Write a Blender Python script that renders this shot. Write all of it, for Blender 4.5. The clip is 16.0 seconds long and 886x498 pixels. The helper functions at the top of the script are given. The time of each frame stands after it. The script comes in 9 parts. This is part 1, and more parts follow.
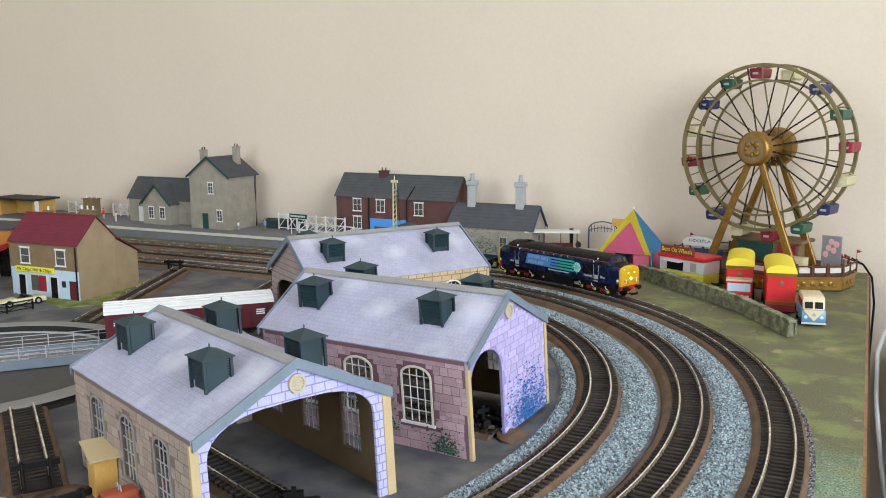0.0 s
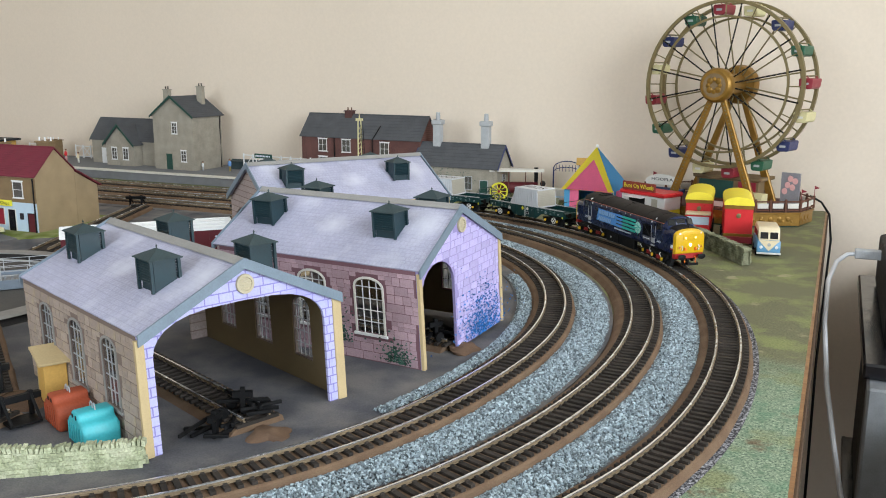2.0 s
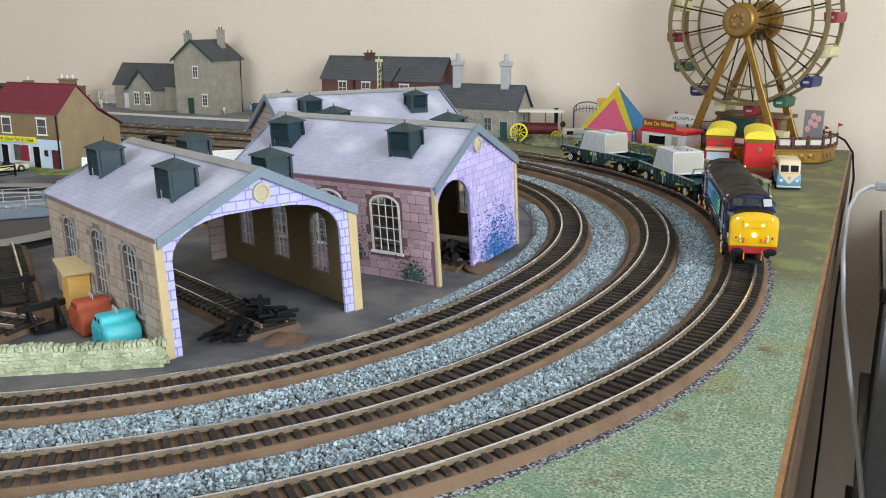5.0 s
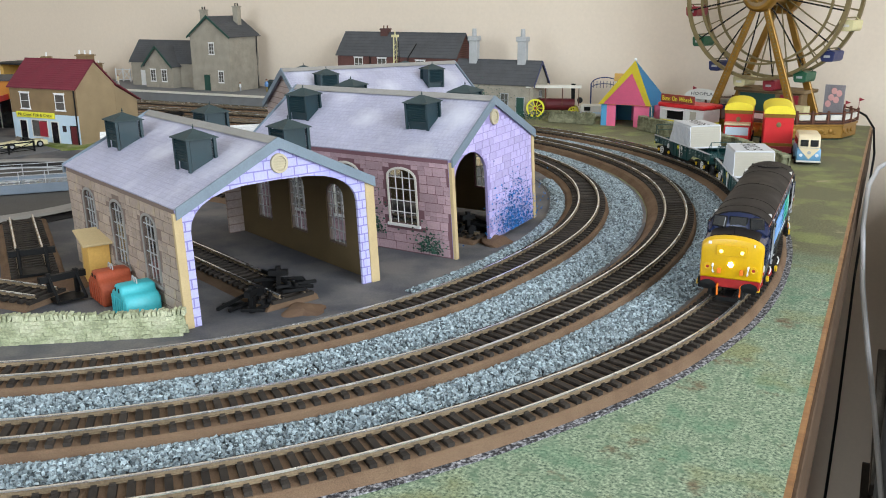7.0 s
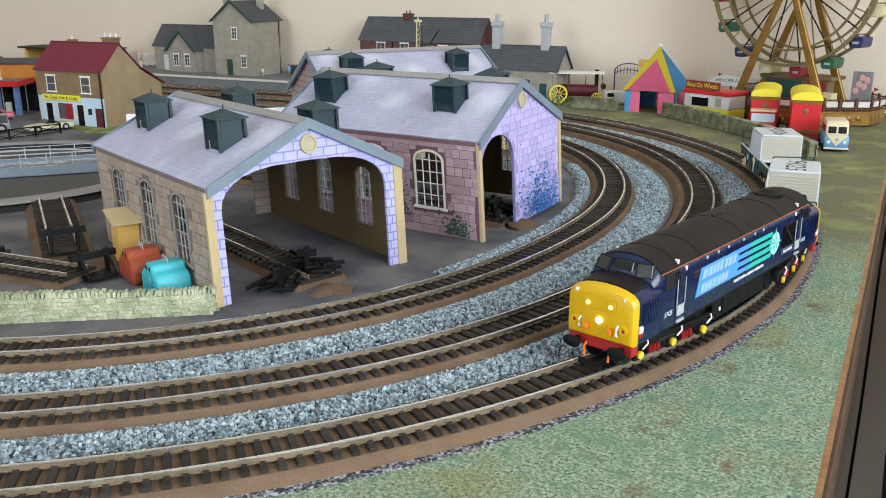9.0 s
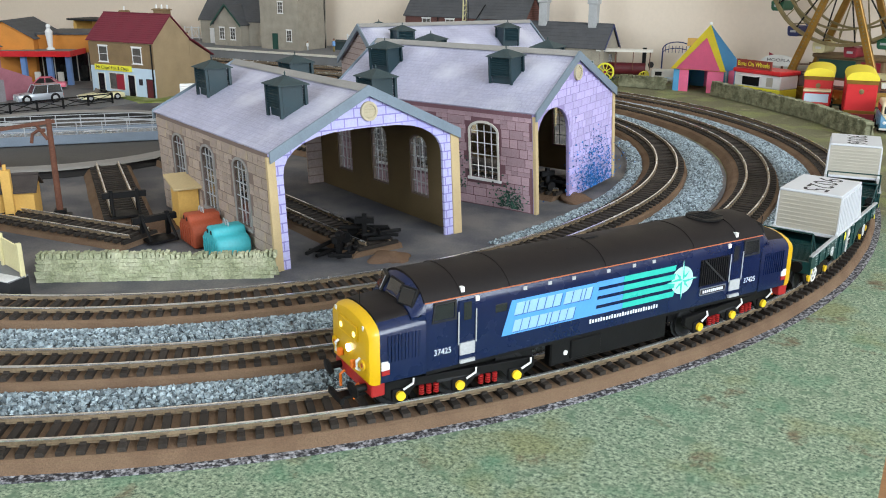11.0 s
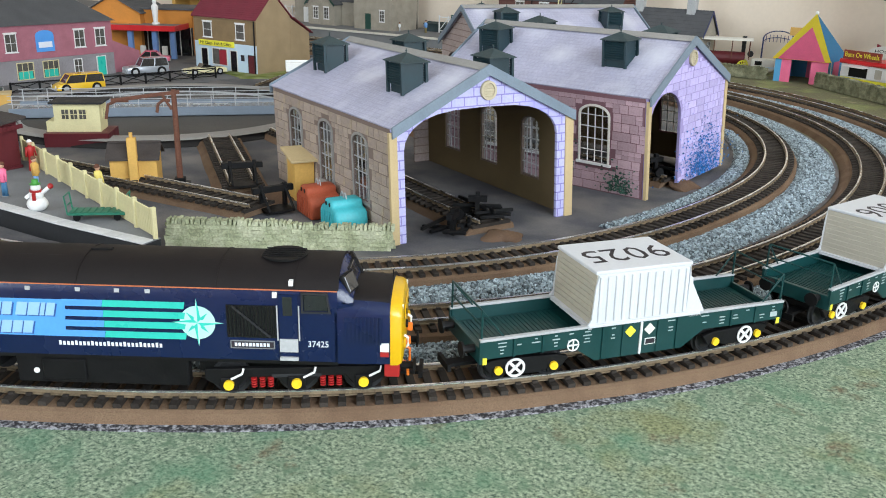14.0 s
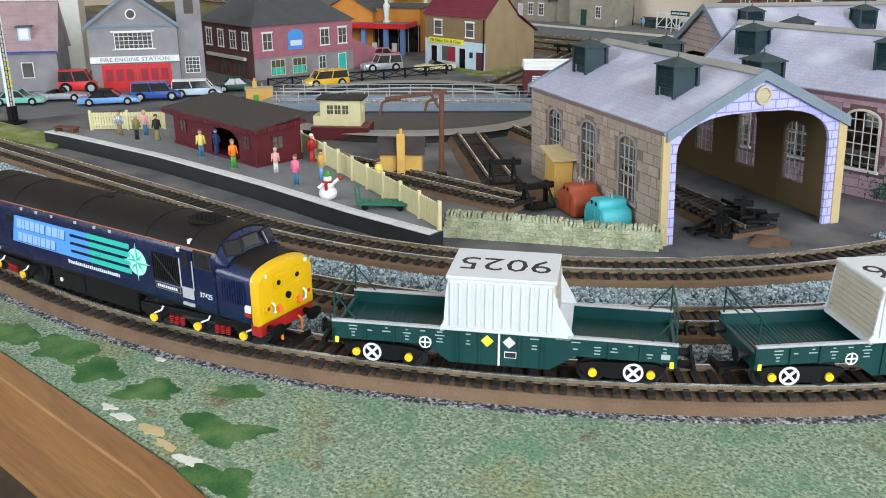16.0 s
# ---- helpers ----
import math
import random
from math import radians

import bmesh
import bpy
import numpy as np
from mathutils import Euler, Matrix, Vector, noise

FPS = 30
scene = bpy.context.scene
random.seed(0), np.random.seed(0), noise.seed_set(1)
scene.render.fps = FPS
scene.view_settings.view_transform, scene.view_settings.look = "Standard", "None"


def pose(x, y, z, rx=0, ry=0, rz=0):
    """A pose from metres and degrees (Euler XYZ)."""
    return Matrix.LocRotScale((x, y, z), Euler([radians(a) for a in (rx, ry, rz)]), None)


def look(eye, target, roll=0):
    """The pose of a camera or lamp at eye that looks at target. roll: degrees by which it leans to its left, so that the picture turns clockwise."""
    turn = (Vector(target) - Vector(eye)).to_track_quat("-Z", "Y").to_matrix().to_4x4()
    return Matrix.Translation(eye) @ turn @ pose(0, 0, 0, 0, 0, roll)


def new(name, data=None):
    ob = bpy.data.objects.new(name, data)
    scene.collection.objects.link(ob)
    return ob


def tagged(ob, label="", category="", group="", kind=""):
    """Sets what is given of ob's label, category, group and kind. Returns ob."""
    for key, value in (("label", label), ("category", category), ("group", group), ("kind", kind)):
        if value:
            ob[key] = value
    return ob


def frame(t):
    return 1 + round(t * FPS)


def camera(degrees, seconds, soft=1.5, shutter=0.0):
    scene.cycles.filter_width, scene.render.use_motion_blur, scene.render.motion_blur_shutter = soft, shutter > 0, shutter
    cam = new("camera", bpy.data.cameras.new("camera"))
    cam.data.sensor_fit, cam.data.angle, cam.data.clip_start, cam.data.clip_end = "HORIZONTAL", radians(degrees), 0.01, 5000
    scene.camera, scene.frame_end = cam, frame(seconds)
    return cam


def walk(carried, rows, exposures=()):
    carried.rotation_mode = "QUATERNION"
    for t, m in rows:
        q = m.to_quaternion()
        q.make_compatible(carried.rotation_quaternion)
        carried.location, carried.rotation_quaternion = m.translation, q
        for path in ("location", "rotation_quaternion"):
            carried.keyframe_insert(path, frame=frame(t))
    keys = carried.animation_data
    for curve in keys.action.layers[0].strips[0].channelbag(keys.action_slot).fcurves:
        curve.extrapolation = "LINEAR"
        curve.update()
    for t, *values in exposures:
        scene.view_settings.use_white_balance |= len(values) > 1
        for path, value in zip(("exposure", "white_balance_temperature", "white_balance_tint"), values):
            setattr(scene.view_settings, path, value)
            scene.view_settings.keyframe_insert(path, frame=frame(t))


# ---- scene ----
cam = camera(53.7, 16.0, soft=1.0)
METRES, EYE, TILT, LEAN, TURN = 0.20, 0.2493, -9.33, 0.4, 25.8
ROWS = [
    (0.0, 0.0, 0.0, 0.0, 0.0, 0.0, -0.0),
    (0.5, 0.0402, 0.0125, -0.0042, -1.38, -0.53, 0.22),
    (1.0, 0.0621, 0.0101, -0.0643, -1.96, -1.13, 0.16),
    (1.5, 0.0569, -0.0076, -0.1303, -1.82, -1.88, -0.07),
    (2.0, 0.0808, -0.0172, -0.1729, -1.64, -2.61, -0.23),
    (2.5, 0.0858, -0.0304, -0.2042, -1.54, -3.17, -0.3),
    (3.0, 0.0982, -0.0302, -0.2288, -1.35, -3.62, -0.34),
    (3.5, 0.1012, -0.0354, -0.258, -1.08, -4.03, -0.34),
    (4.0, 0.1139, -0.0419, -0.2791, -0.81, -4.41, -0.29),
    (4.5, 0.1126, -0.0508, -0.304, -0.45, -4.82, -0.23),
    (7.0, 0.1032, -0.0589, -0.3494, 0.87, -6.57, -0.16),
    (7.5, 0.1007, -0.0576, -0.3533, 1.21, -6.77, -0.21),
    (8.0, 0.0911, -0.0539, -0.3628, 1.48, -6.98, -0.29),
    (8.5, 0.0809, -0.0568, -0.3653, 1.72, -7.14, -0.37),
    (11.0, -0.0037, -0.0828, -0.4051, 4.31, -8.63, -1.42),
    (11.5, -0.0267, -0.0845, -0.4098, 5.12, -8.98, -1.58),
    (12.0, -0.0466, -0.0865, -0.4166, 5.84, -9.24, -1.78),
    (12.5, -0.0604, -0.0917, -0.4223, 6.43, -9.4, -2.06),
    (13.0, -0.0814, -0.0997, -0.4221, 7.01, -9.51, -2.38),
    (13.5, -0.1061, -0.11, -0.4252, 7.74, -9.6, -2.73),
    (14.0, -0.1359, -0.1265, -0.426, 9.1, -9.79, -3.09),
    (14.5, -0.1916, -0.1937, -0.4265, 11.78, -10.07, -3.43),
    (15.0, -0.258, -0.2466, -0.4276, 15.13, -10.42, -3.67),
    (15.5, -0.3128, -0.2799, -0.411, 18.3, -10.76, -3.71),
    (16.0, -0.376, -0.3007, -0.4101, 20.93, -10.98, -3.66),
]
BASE = pose(0, 0, EYE) @ pose(0, 0, 0, 0, 0, TURN) @ pose(0, 0, 0, 0, LEAN, 0) @ pose(0, 0, 0, TILT, 0, 0)
walk(cam, [(t, BASE @ pose(METRES * x, METRES * y, METRES * z, 90 + pitch, roll, yaw)) for t, x, y, z, yaw, pitch, roll in ROWS], [(0.0, 0.0), (16.0, 0.0)])

# ---- light: an overcast day through the room's windows ----
world = bpy.data.worlds.new("sky")
scene.world = world
world.use_nodes = True
wn = world.node_tree
sky = wn.nodes.new("ShaderNodeTexSky")
sky.sky_type, sky.sun_disc = "NISHITA", False
sky.sun_elevation, sky.sun_rotation = radians(40), radians(120)
wn.links.new(sky.outputs[0], wn.nodes["Background"].inputs[0])
wn.nodes["Background"].inputs[1].default_value = 0.10


def window_light(name, place, target, w, h, watts, colour):
    lamp = bpy.data.lights.new(name, "AREA")
    lamp.shape, lamp.size, lamp.size_y, lamp.energy, lamp.color = "RECTANGLE", w, h, watts, colour
    ob = new(name, lamp)
    ob.matrix_world = look(place, target)
    return ob


window_light("daylight_side_window", (1.55, -0.35, 0.75), (0.2, -0.15, 0.45), 1.5, 1.15, 60, (0.835, 0.925, 1.0))
window_light("daylight_rear_window", (-1.0, -2.05, 0.75), (-1.0, 0.0, 0.45), 1.7, 1.15, 40, (0.835, 0.925, 1.0))

# ---- materials ----


def mat(name, colour, rough=0.6, metal=0.0, vary=0.12, scale=60.0, fine=900.0, bump=0.15, tint=None, coat=0.0, island=0.0, per_object=0.0, emit=0.0, cut=0.5):
    """Procedural surface: two scales of noise in colour, roughness and relief."""
    m = bpy.data.materials.new(name)
    m.use_nodes = True
    nt = m.node_tree
    n, l = nt.nodes, nt.links
    p = n["Principled BSDF"]
    co = n.new("ShaderNodeTexCoord")
    big = n.new("ShaderNodeTexNoise")
    big.inputs["Scale"].default_value, big.inputs["Detail"].default_value = scale, 5
    small = n.new("ShaderNodeTexNoise")
    small.inputs["Scale"].default_value, small.inputs["Detail"].default_value = fine, 3
    l.new(co.outputs["Object"], big.inputs["Vector"])
    l.new(co.outputs["Object"], small.inputs["Vector"])
    add = n.new("ShaderNodeMath")
    add.operation = "ADD"
    l.new(big.outputs["Fac"], add.inputs[0])
    l.new(small.outputs["Fac"], add.inputs[1])
    ramp = n.new("ShaderNodeMapRange")
    ramp.inputs["From Min"].default_value, ramp.inputs["From Max"].default_value = 0.7, 1.3
    ramp.inputs["To Min"].default_value, ramp.inputs["To Max"].default_value = 1 - vary, 1 + vary
    l.new(add.outputs[0], ramp.inputs["Value"])
    last = ramp.outputs[0]
    for amount, node, out in ((island, "ShaderNodeNewGeometry", "Random Per Island"), (per_object, "ShaderNodeObjectInfo", "Random")):
        if amount:
            src = n.new(node)
            rr = n.new("ShaderNodeMapRange")
            rr.inputs["To Min"].default_value, rr.inputs["To Max"].default_value = 1 - amount, 1 + amount
            l.new(src.outputs[out], rr.inputs["Value"])
            mul = n.new("ShaderNodeMath")
            mul.operation = "MULTIPLY"
            l.new(last, mul.inputs[0])
            l.new(rr.outputs[0], mul.inputs[1])
            last = mul.outputs[0]
    base = n.new("ShaderNodeRGB")
    base.outputs[0].default_value = (*colour, 1)
    col = base.outputs[0]
    if tint:
        mix = n.new("ShaderNodeMix")
        mix.data_type = "RGBA"
        mix.inputs["B"].default_value = (*tint, 1)
        l.new(col, mix.inputs["A"])
        cr = n.new("ShaderNodeMapRange")
        cr.inputs["From Min"].default_value, cr.inputs["From Max"].default_value = cut - 0.12, cut + 0.12
        l.new(big.outputs["Fac"], cr.inputs["Value"])
        l.new(cr.outputs[0], mix.inputs["Factor"])
        col = mix.outputs["Result"]
    scl = n.new("ShaderNodeVectorMath")
    scl.operation = "SCALE"
    l.new(col, scl.inputs[0])
    l.new(last, scl.inputs["Scale"])
    l.new(scl.outputs[0], p.inputs["Base Color"])
    p.inputs["Metallic"].default_value = metal
    if rough > 0.5 and not metal:
        p.inputs["Specular IOR Level"].default_value = 0.22
    rg = n.new("ShaderNodeMapRange")
    rg.inputs["From Min"].default_value, rg.inputs["From Max"].default_value = 0.3, 0.7
    rg.inputs["To Min"].default_value, rg.inputs["To Max"].default_value = max(rough - 0.08, 0.03), min(rough + 0.08, 1)
    l.new(big.outputs["Fac"], rg.inputs["Value"])
    l.new(rg.outputs[0], p.inputs["Roughness"])
    if bump:
        b = n.new("ShaderNodeBump")
        b.inputs["Strength"].default_value, b.inputs["Distance"].default_value = bump, 0.0006
        l.new(small.outputs["Fac"], b.inputs["Height"])
        l.new(b.outputs[0], p.inputs["Normal"])
    p.inputs["Coat Weight"].default_value = coat
    if emit:
        p.inputs["Emission Color"].default_value = (*colour, 1)
        p.inputs["Emission Strength"].default_value = emit
    return m


def stone_mat(name, colour, joint, w, h, axes, second=None, stain=None, mortar=0.0007, rough=0.75, weave=0.25):
    """Printed card stone courses: a brick pattern on the given pair of axes ('xz', 'yz' or 'xy')."""
    m = mat(name, colour, rough, vary=weave, scale=35, fine=700, bump=0.1)
    nt = m.node_tree
    n, l = nt.nodes, nt.links
    p = n["Principled BSDF"]
    base = p.inputs["Base Color"].links[0].from_socket
    co = n.new("ShaderNodeTexCoord")
    sep, com = n.new("ShaderNodeSeparateXYZ"), n.new("ShaderNodeCombineXYZ")
    l.new(co.outputs["Object"], sep.inputs[0])
    l.new(sep.outputs[axes[0].upper()], com.inputs["X"])
    l.new(sep.outputs[axes[1].upper()], com.inputs["Y"])
    br = n.new("ShaderNodeTexBrick")
    l.new(com.outputs[0], br.inputs["Vector"])
    br.inputs["Scale"].default_value = 1.0
    br.inputs["Brick Width"].default_value, br.inputs["Row Height"].default_value = w, h
    br.inputs["Mortar Size"].default_value, br.inputs["Mortar Smooth"].default_value = mortar, 0.2
    br.inputs["Color1"].default_value = (1, 1, 1, 1)
    br.inputs["Color2"].default_value = (*(second or (0.82, 0.82, 0.85)), 1)
    br.inputs["Mortar"].default_value = (*joint, 1)
    br.squash, br.offset = 0.8, 0.5
    mul = n.new("ShaderNodeMix")
    mul.data_type, mul.blend_type = "RGBA", "MULTIPLY"
    mul.inputs["Factor"].default_value = 1
    l.new(base, mul.inputs["A"])
    l.new(br.outputs["Color"], mul.inputs["B"])
    last = mul.outputs["Result"]
    if stain:
        st = n.new("ShaderNodeTexNoise")
        st.inputs["Scale"].default_value, st.inputs["Detail"].default_value = 22, 4
        l.new(co.outputs["Object"], st.inputs["Vector"])
        cr = n.new("ShaderNodeMapRange")
        cr.inputs["From Min"].default_value, cr.inputs["From Max"].default_value = 0.5, 0.75
        l.new(st.outputs["Fac"], cr.inputs["Value"])
        mx = n.new("ShaderNodeMix")
        mx.data_type = "RGBA"
        mx.inputs["B"].default_value = (*stain, 1)
        l.new(cr.outputs[0], mx.inputs["Factor"])
        l.new(last, mx.inputs["A"])
        last = mx.outputs["Result"]
    l.new(last, p.inputs["Base Color"])
    return m


def glass_mat(name, colour=(0.9, 0.93, 0.95)):
    m = bpy.data.materials.new(name)
    m.use_nodes = True
    p = m.node_tree.nodes["Principled BSDF"]
    p.inputs["Base Color"].default_value = (*colour, 1)
    p.inputs["Roughness"].default_value = 0.05
    p.inputs["Transmission Weight"].default_value = 1.0
    p.inputs["IOR"].default_value = 1.4
    return m


M = {}
for key, args in dict(
    wall=dict(colour=(0.74, 0.635, 0.52), rough=0.85, vary=0.03, scale=3, fine=220, bump=0.08),
    ceiling=dict(colour=(0.8, 0.79, 0.76), rough=0.9, vary=0.02, scale=4),
    carpet=dict(colour=(0.16, 0.12, 0.09), rough=0.95, vary=0.2, scale=30),
    grass=dict(colour=(0.085, 0.125, 0.06), rough=0.95, vary=0.55, scale=28, fine=1400, bump=0.9, tint=(0.20, 0.225, 0.125), cut=0.53),
    grass_bright=dict(colour=(0.19, 0.24, 0.05), rough=0.95, vary=0.4, scale=50, fine=1500, bump=0.8, tint=(0.24, 0.25, 0.12)),
    bare_green=dict(colour=(0.035, 0.12, 0.035), rough=0.7, vary=0.25, scale=60, fine=900, tint=(0.10, 0.17, 0.06)),
    yard=dict(colour=(0.10, 0.102, 0.115), rough=0.8, vary=0.25, scale=25, fine=900, bump=0.3, tint=(0.165, 0.155, 0.15)),
    road=dict(colour=(0.15, 0.15, 0.155), rough=0.85, vary=0.15, scale=20, fine=800),
    earth=dict(colour=(0.17, 0.105, 0.065), rough=0.95, vary=0.3, scale=60, fine=1500, bump=0.6, tint=(0.12, 0.075, 0.05)),
    cork=dict(colour=(0.215, 0.14, 0.088), rough=0.95, vary=0.3, scale=45, fine=2200, bump=0.7, tint=(0.135, 0.085, 0.054)),
    ballast=dict(colour=(0.30, 0.36, 0.39), rough=0.8, vary=0.25, scale=300, fine=2500, bump=0.3, island=0.7),
    sleeper=dict(colour=(0.038, 0.031, 0.026), rough=0.7, vary=0.3, scale=200, fine=1500, per_object=0.3),
    rail_side=dict(colour=(0.26, 0.20, 0.13), rough=0.5, metal=0.5, vary=0.3, scale=90, fine=1200),
    rail_top=dict(colour=(0.88, 0.88, 0.87), rough=0.25, metal=0.85, vary=0.15, scale=60, fine=1200, bump=0.05),
    pine=dict(colour=(0.34, 0.17, 0.06), rough=0.45, vary=0.3, scale=30, fine=300, tint=(0.21, 0.095, 0.035)),
    brown_board=dict(colour=(0.085, 0.055, 0.035), rough=0.7, vary=0.25, scale=20, fine=300),
    # next: surface of the added light-blocking box beside the board
    darkwood=dict(colour=(0.05, 0.035, 0.028), rough=0.4, vary=0.15, scale=8, fine=200, bump=0.05),
    black=dict(colour=(0.005, 0.005, 0.0055), rough=0.55, vary=0.2, scale=150),
    blackgloss=dict(colour=(0.008, 0.008, 0.01), rough=0.2, vary=0.1, bump=0.0),
    darkgrey=dict(colour=(0.025, 0.026, 0.028), rough=0.6, vary=0.2, scale=120),
    grey=dict(colour=(0.2, 0.21, 0.22), rough=0.6, vary=0.15, scale=100),
    lightgrey=dict(colour=(0.42, 0.43, 0.44), rough=0.6, vary=0.12, scale=90),
    white=dict(colour=(0.78, 0.78, 0.77), rough=0.45, vary=0.05, scale=120, bump=0.05),
    offwhite=dict(colour=(0.66, 0.64, 0.58), rough=0.6, vary=0.08, scale=120),
    flask_white=dict(colour=(0.60, 0.62, 0.65), rough=0.4, vary=0.04, scale=90, bump=0.04),
    # next: white cover's shaded ends as a beige colour; also a cream notice
    flask_cream=dict(colour=(0.44, 0.41, 0.34), rough=0.45, vary=0.05, scale=90, bump=0.04),
    wagon_green=dict(colour=(0.004, 0.043, 0.043), rough=0.38, vary=0.1, scale=90, bump=0.05),
    loco_blue=dict(colour=(0.003, 0.011, 0.052), rough=0.27, vary=0.1, scale=70, bump=0.03, coat=0.15),
    loco_roof=dict(colour=(0.010, 0.0078, 0.0078), rough=0.56, vary=0.2, scale=50, fine=1200, bump=0.08),
    yellow=dict(colour=(0.66, 0.39, 0.003), rough=0.35, vary=0.05, scale=100, bump=0.04, coat=0.2),
    axle_yellow=dict(colour=(0.85, 0.55, 0.02), rough=0.4, vary=0.08, scale=200),
    red=dict(colour=(0.36, 0.014, 0.014), rough=0.45, vary=0.1, scale=120),
    orange=dict(colour=(0.85, 0.2, 0.02), rough=0.4, vary=0.08, scale=120),
    sky_blue=dict(colour=(0.09, 0.33, 0.78), rough=0.35, vary=0.05, scale=120, bump=0.0),
    turquoise=dict(colour=(0.03, 0.52, 0.42), rough=0.35, vary=0.05, scale=120, bump=0.0),
    mint=dict(colour=(0.45, 0.80, 0.70), rough=0.35, vary=0.05, scale=120, bump=0.0),
    stencil=dict(colour=(0.36, 0.43, 0.43), rough=0.5, vary=0.05, bump=0.0),
    louvre=dict(colour=(0.50, 0.44, 0.31), rough=0.7, vary=0.08, scale=150),
    letter=dict(colour=(0.75, 0.80, 0.88), rough=0.4, vary=0.04, scale=120, bump=0.0),
    ink=dict(colour=(0.03, 0.025, 0.03), rough=0.6, vary=0.05, bump=0.0),
    stripe=dict(colour=(0.55, 0.16, 0.06), rough=0.4, vary=0.05, bump=0.0),
    lamp=dict(colour=(1.0, 0.93, 0.75), rough=0.3, vary=0.0, bump=0.0, emit=6.0),
    marker=dict(colour=(1.0, 0.85, 0.3), rough=0.3, vary=0.0, bump=0.0, emit=1.5),
    gold=dict(colour=(0.28, 0.15, 0.026), rough=0.36, metal=0.5, vary=0.2, scale=120, fine=1500),
    palegold=dict(colour=(0.21, 0.165, 0.075), rough=0.4, metal=0.4, vary=0.15, scale=120),
    slate=dict(colour=(0.085, 0.088, 0.095), rough=0.75, vary=0.2, scale=60, fine=900, bump=0.4),
    barge=dict(colour=(0.17, 0.22, 0.27), rough=0.5, vary=0.1, scale=80),
    vent=dict(colour=(0.009, 0.030, 0.038), rough=0.5, vary=0.2, scale=120, fine=1200),
    vent_roof=dict(colour=(0.04, 0.06, 0.064), rough=0.65, vary=0.25, scale=100, fine=1200),
    card=dict(colour=(0.52, 0.40, 0.22), rough=0.85, vary=0.08, scale=80, fine=1200),
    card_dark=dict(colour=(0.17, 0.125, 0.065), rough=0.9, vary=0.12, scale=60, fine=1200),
    quoin=dict(colour=(0.56, 0.60, 0.78), rough=0.7, vary=0.08, scale=150, per_object=0.08),
    pane=dict(colour=(0.10, 0.095, 0.085), rough=0.15, vary=0.3, scale=70, bump=0.0),
    ivy=dict(colour=(0.05, 0.11, 0.085), rough=0.85, vary=0.5, scale=300, island=0.5),
    ivy_blue=dict(colour=(0.03, 0.15, 0.42), rough=0.85, vary=0.5, scale=300, island=0.5),
    cream=dict(colour=(0.66, 0.60, 0.34), rough=0.6, vary=0.08, scale=120),
    sand=dict(colour=(0.62, 0.37, 0.10), rough=0.65, vary=0.08, scale=120),
    maroon=dict(colour=(0.10, 0.009, 0.014), rough=0.5, vary=0.12, scale=120),
    darkroof=dict(colour=(0.06, 0.05, 0.046), rough=0.85, vary=0.25, scale=120, fine=1500, bump=0.5),
    platform=dict(colour=(0.20, 0.205, 0.215), rough=0.85, vary=0.15, scale=60, fine=1500),
    flag=dict(colour=(0.62, 0.62, 0.62), rough=0.7, vary=0.1, scale=200, per_object=0.08),
    drystone=dict(colour=(0.40, 0.43, 0.27), rough=0.95, vary=0.35, scale=90, fine=900, bump=0.8, tint=(0.42, 0.43, 0.30), island=0.15),
    drystone_dark=dict(colour=(0.18, 0.18, 0.11), rough=0.95, vary=0.35, scale=90, fine=900, bump=0.8, tint=(0.26, 0.26, 0.17), island=0.15),
    bin_red=dict(colour=(0.35, 0.075, 0.035), rough=0.55, vary=0.15, scale=150),
    bin_teal=dict(colour=(0.05, 0.42, 0.47), rough=0.5, vary=0.1, scale=150),
    tile_red=dict(colour=(0.17, 0.03, 0.045), rough=0.75, vary=0.15, scale=100, fine=900),
    render_stone=dict(colour=(0.33, 0.30, 0.245), rough=0.9, vary=0.2, scale=60, fine=700, bump=0.6),
    brown_brick=dict(colour=(0.10, 0.05, 0.045), rough=0.85, vary=0.2, scale=100, fine=900),
    tan_brick=dict(colour=(0.36, 0.27, 0.16), rough=0.85, vary=0.15, scale=60, fine=900),
    brown_stone=dict(colour=(0.22, 0.15, 0.08), rough=0.85, vary=0.2, scale=60, fine=900),
    pale_blue=dict(colour=(0.50, 0.62, 0.72), rough=0.6, vary=0.05, scale=100),
    pillar_blue=dict(colour=(0.16, 0.28, 0.55), rough=0.5, vary=0.08, scale=100),
    pink_brick=dict(colour=(0.38, 0.15, 0.19), rough=0.85, vary=0.15, scale=80, fine=900),
    grey_stone=dict(colour=(0.27, 0.255, 0.27), rough=0.85, vary=0.2, scale=50, fine=800),
    pink_roof=dict(colour=(0.34, 0.24, 0.25), rough=0.85, vary=0.2, scale=80, fine=900),
    orange_card=dict(colour=(0.60, 0.24, 0.05), rough=0.75, vary=0.1, scale=80),
    dark_green=dict(colour=(0.01, 0.06, 0.045), rough=0.5, vary=0.12, scale=100),
    trolley_green=dict(colour=(0.02, 0.16, 0.10), rough=0.5, vary=0.12, scale=150),
    rust=dict(colour=(0.13, 0.055, 0.035), rough=0.7, vary=0.25, scale=150),
    pit_blue=dict(colour=(0.19, 0.23, 0.28), rough=0.5, vary=0.1, scale=80),
    pit=dict(colour=(0.10, 0.095, 0.09), rough=0.9, vary=0.2, scale=30),
    pit_wall=dict(colour=(0.03, 0.028, 0.027), rough=0.85, vary=0.2, scale=60),
    pink=dict(colour=(0.82, 0.16, 0.30), rough=0.5, vary=0.06, scale=120),
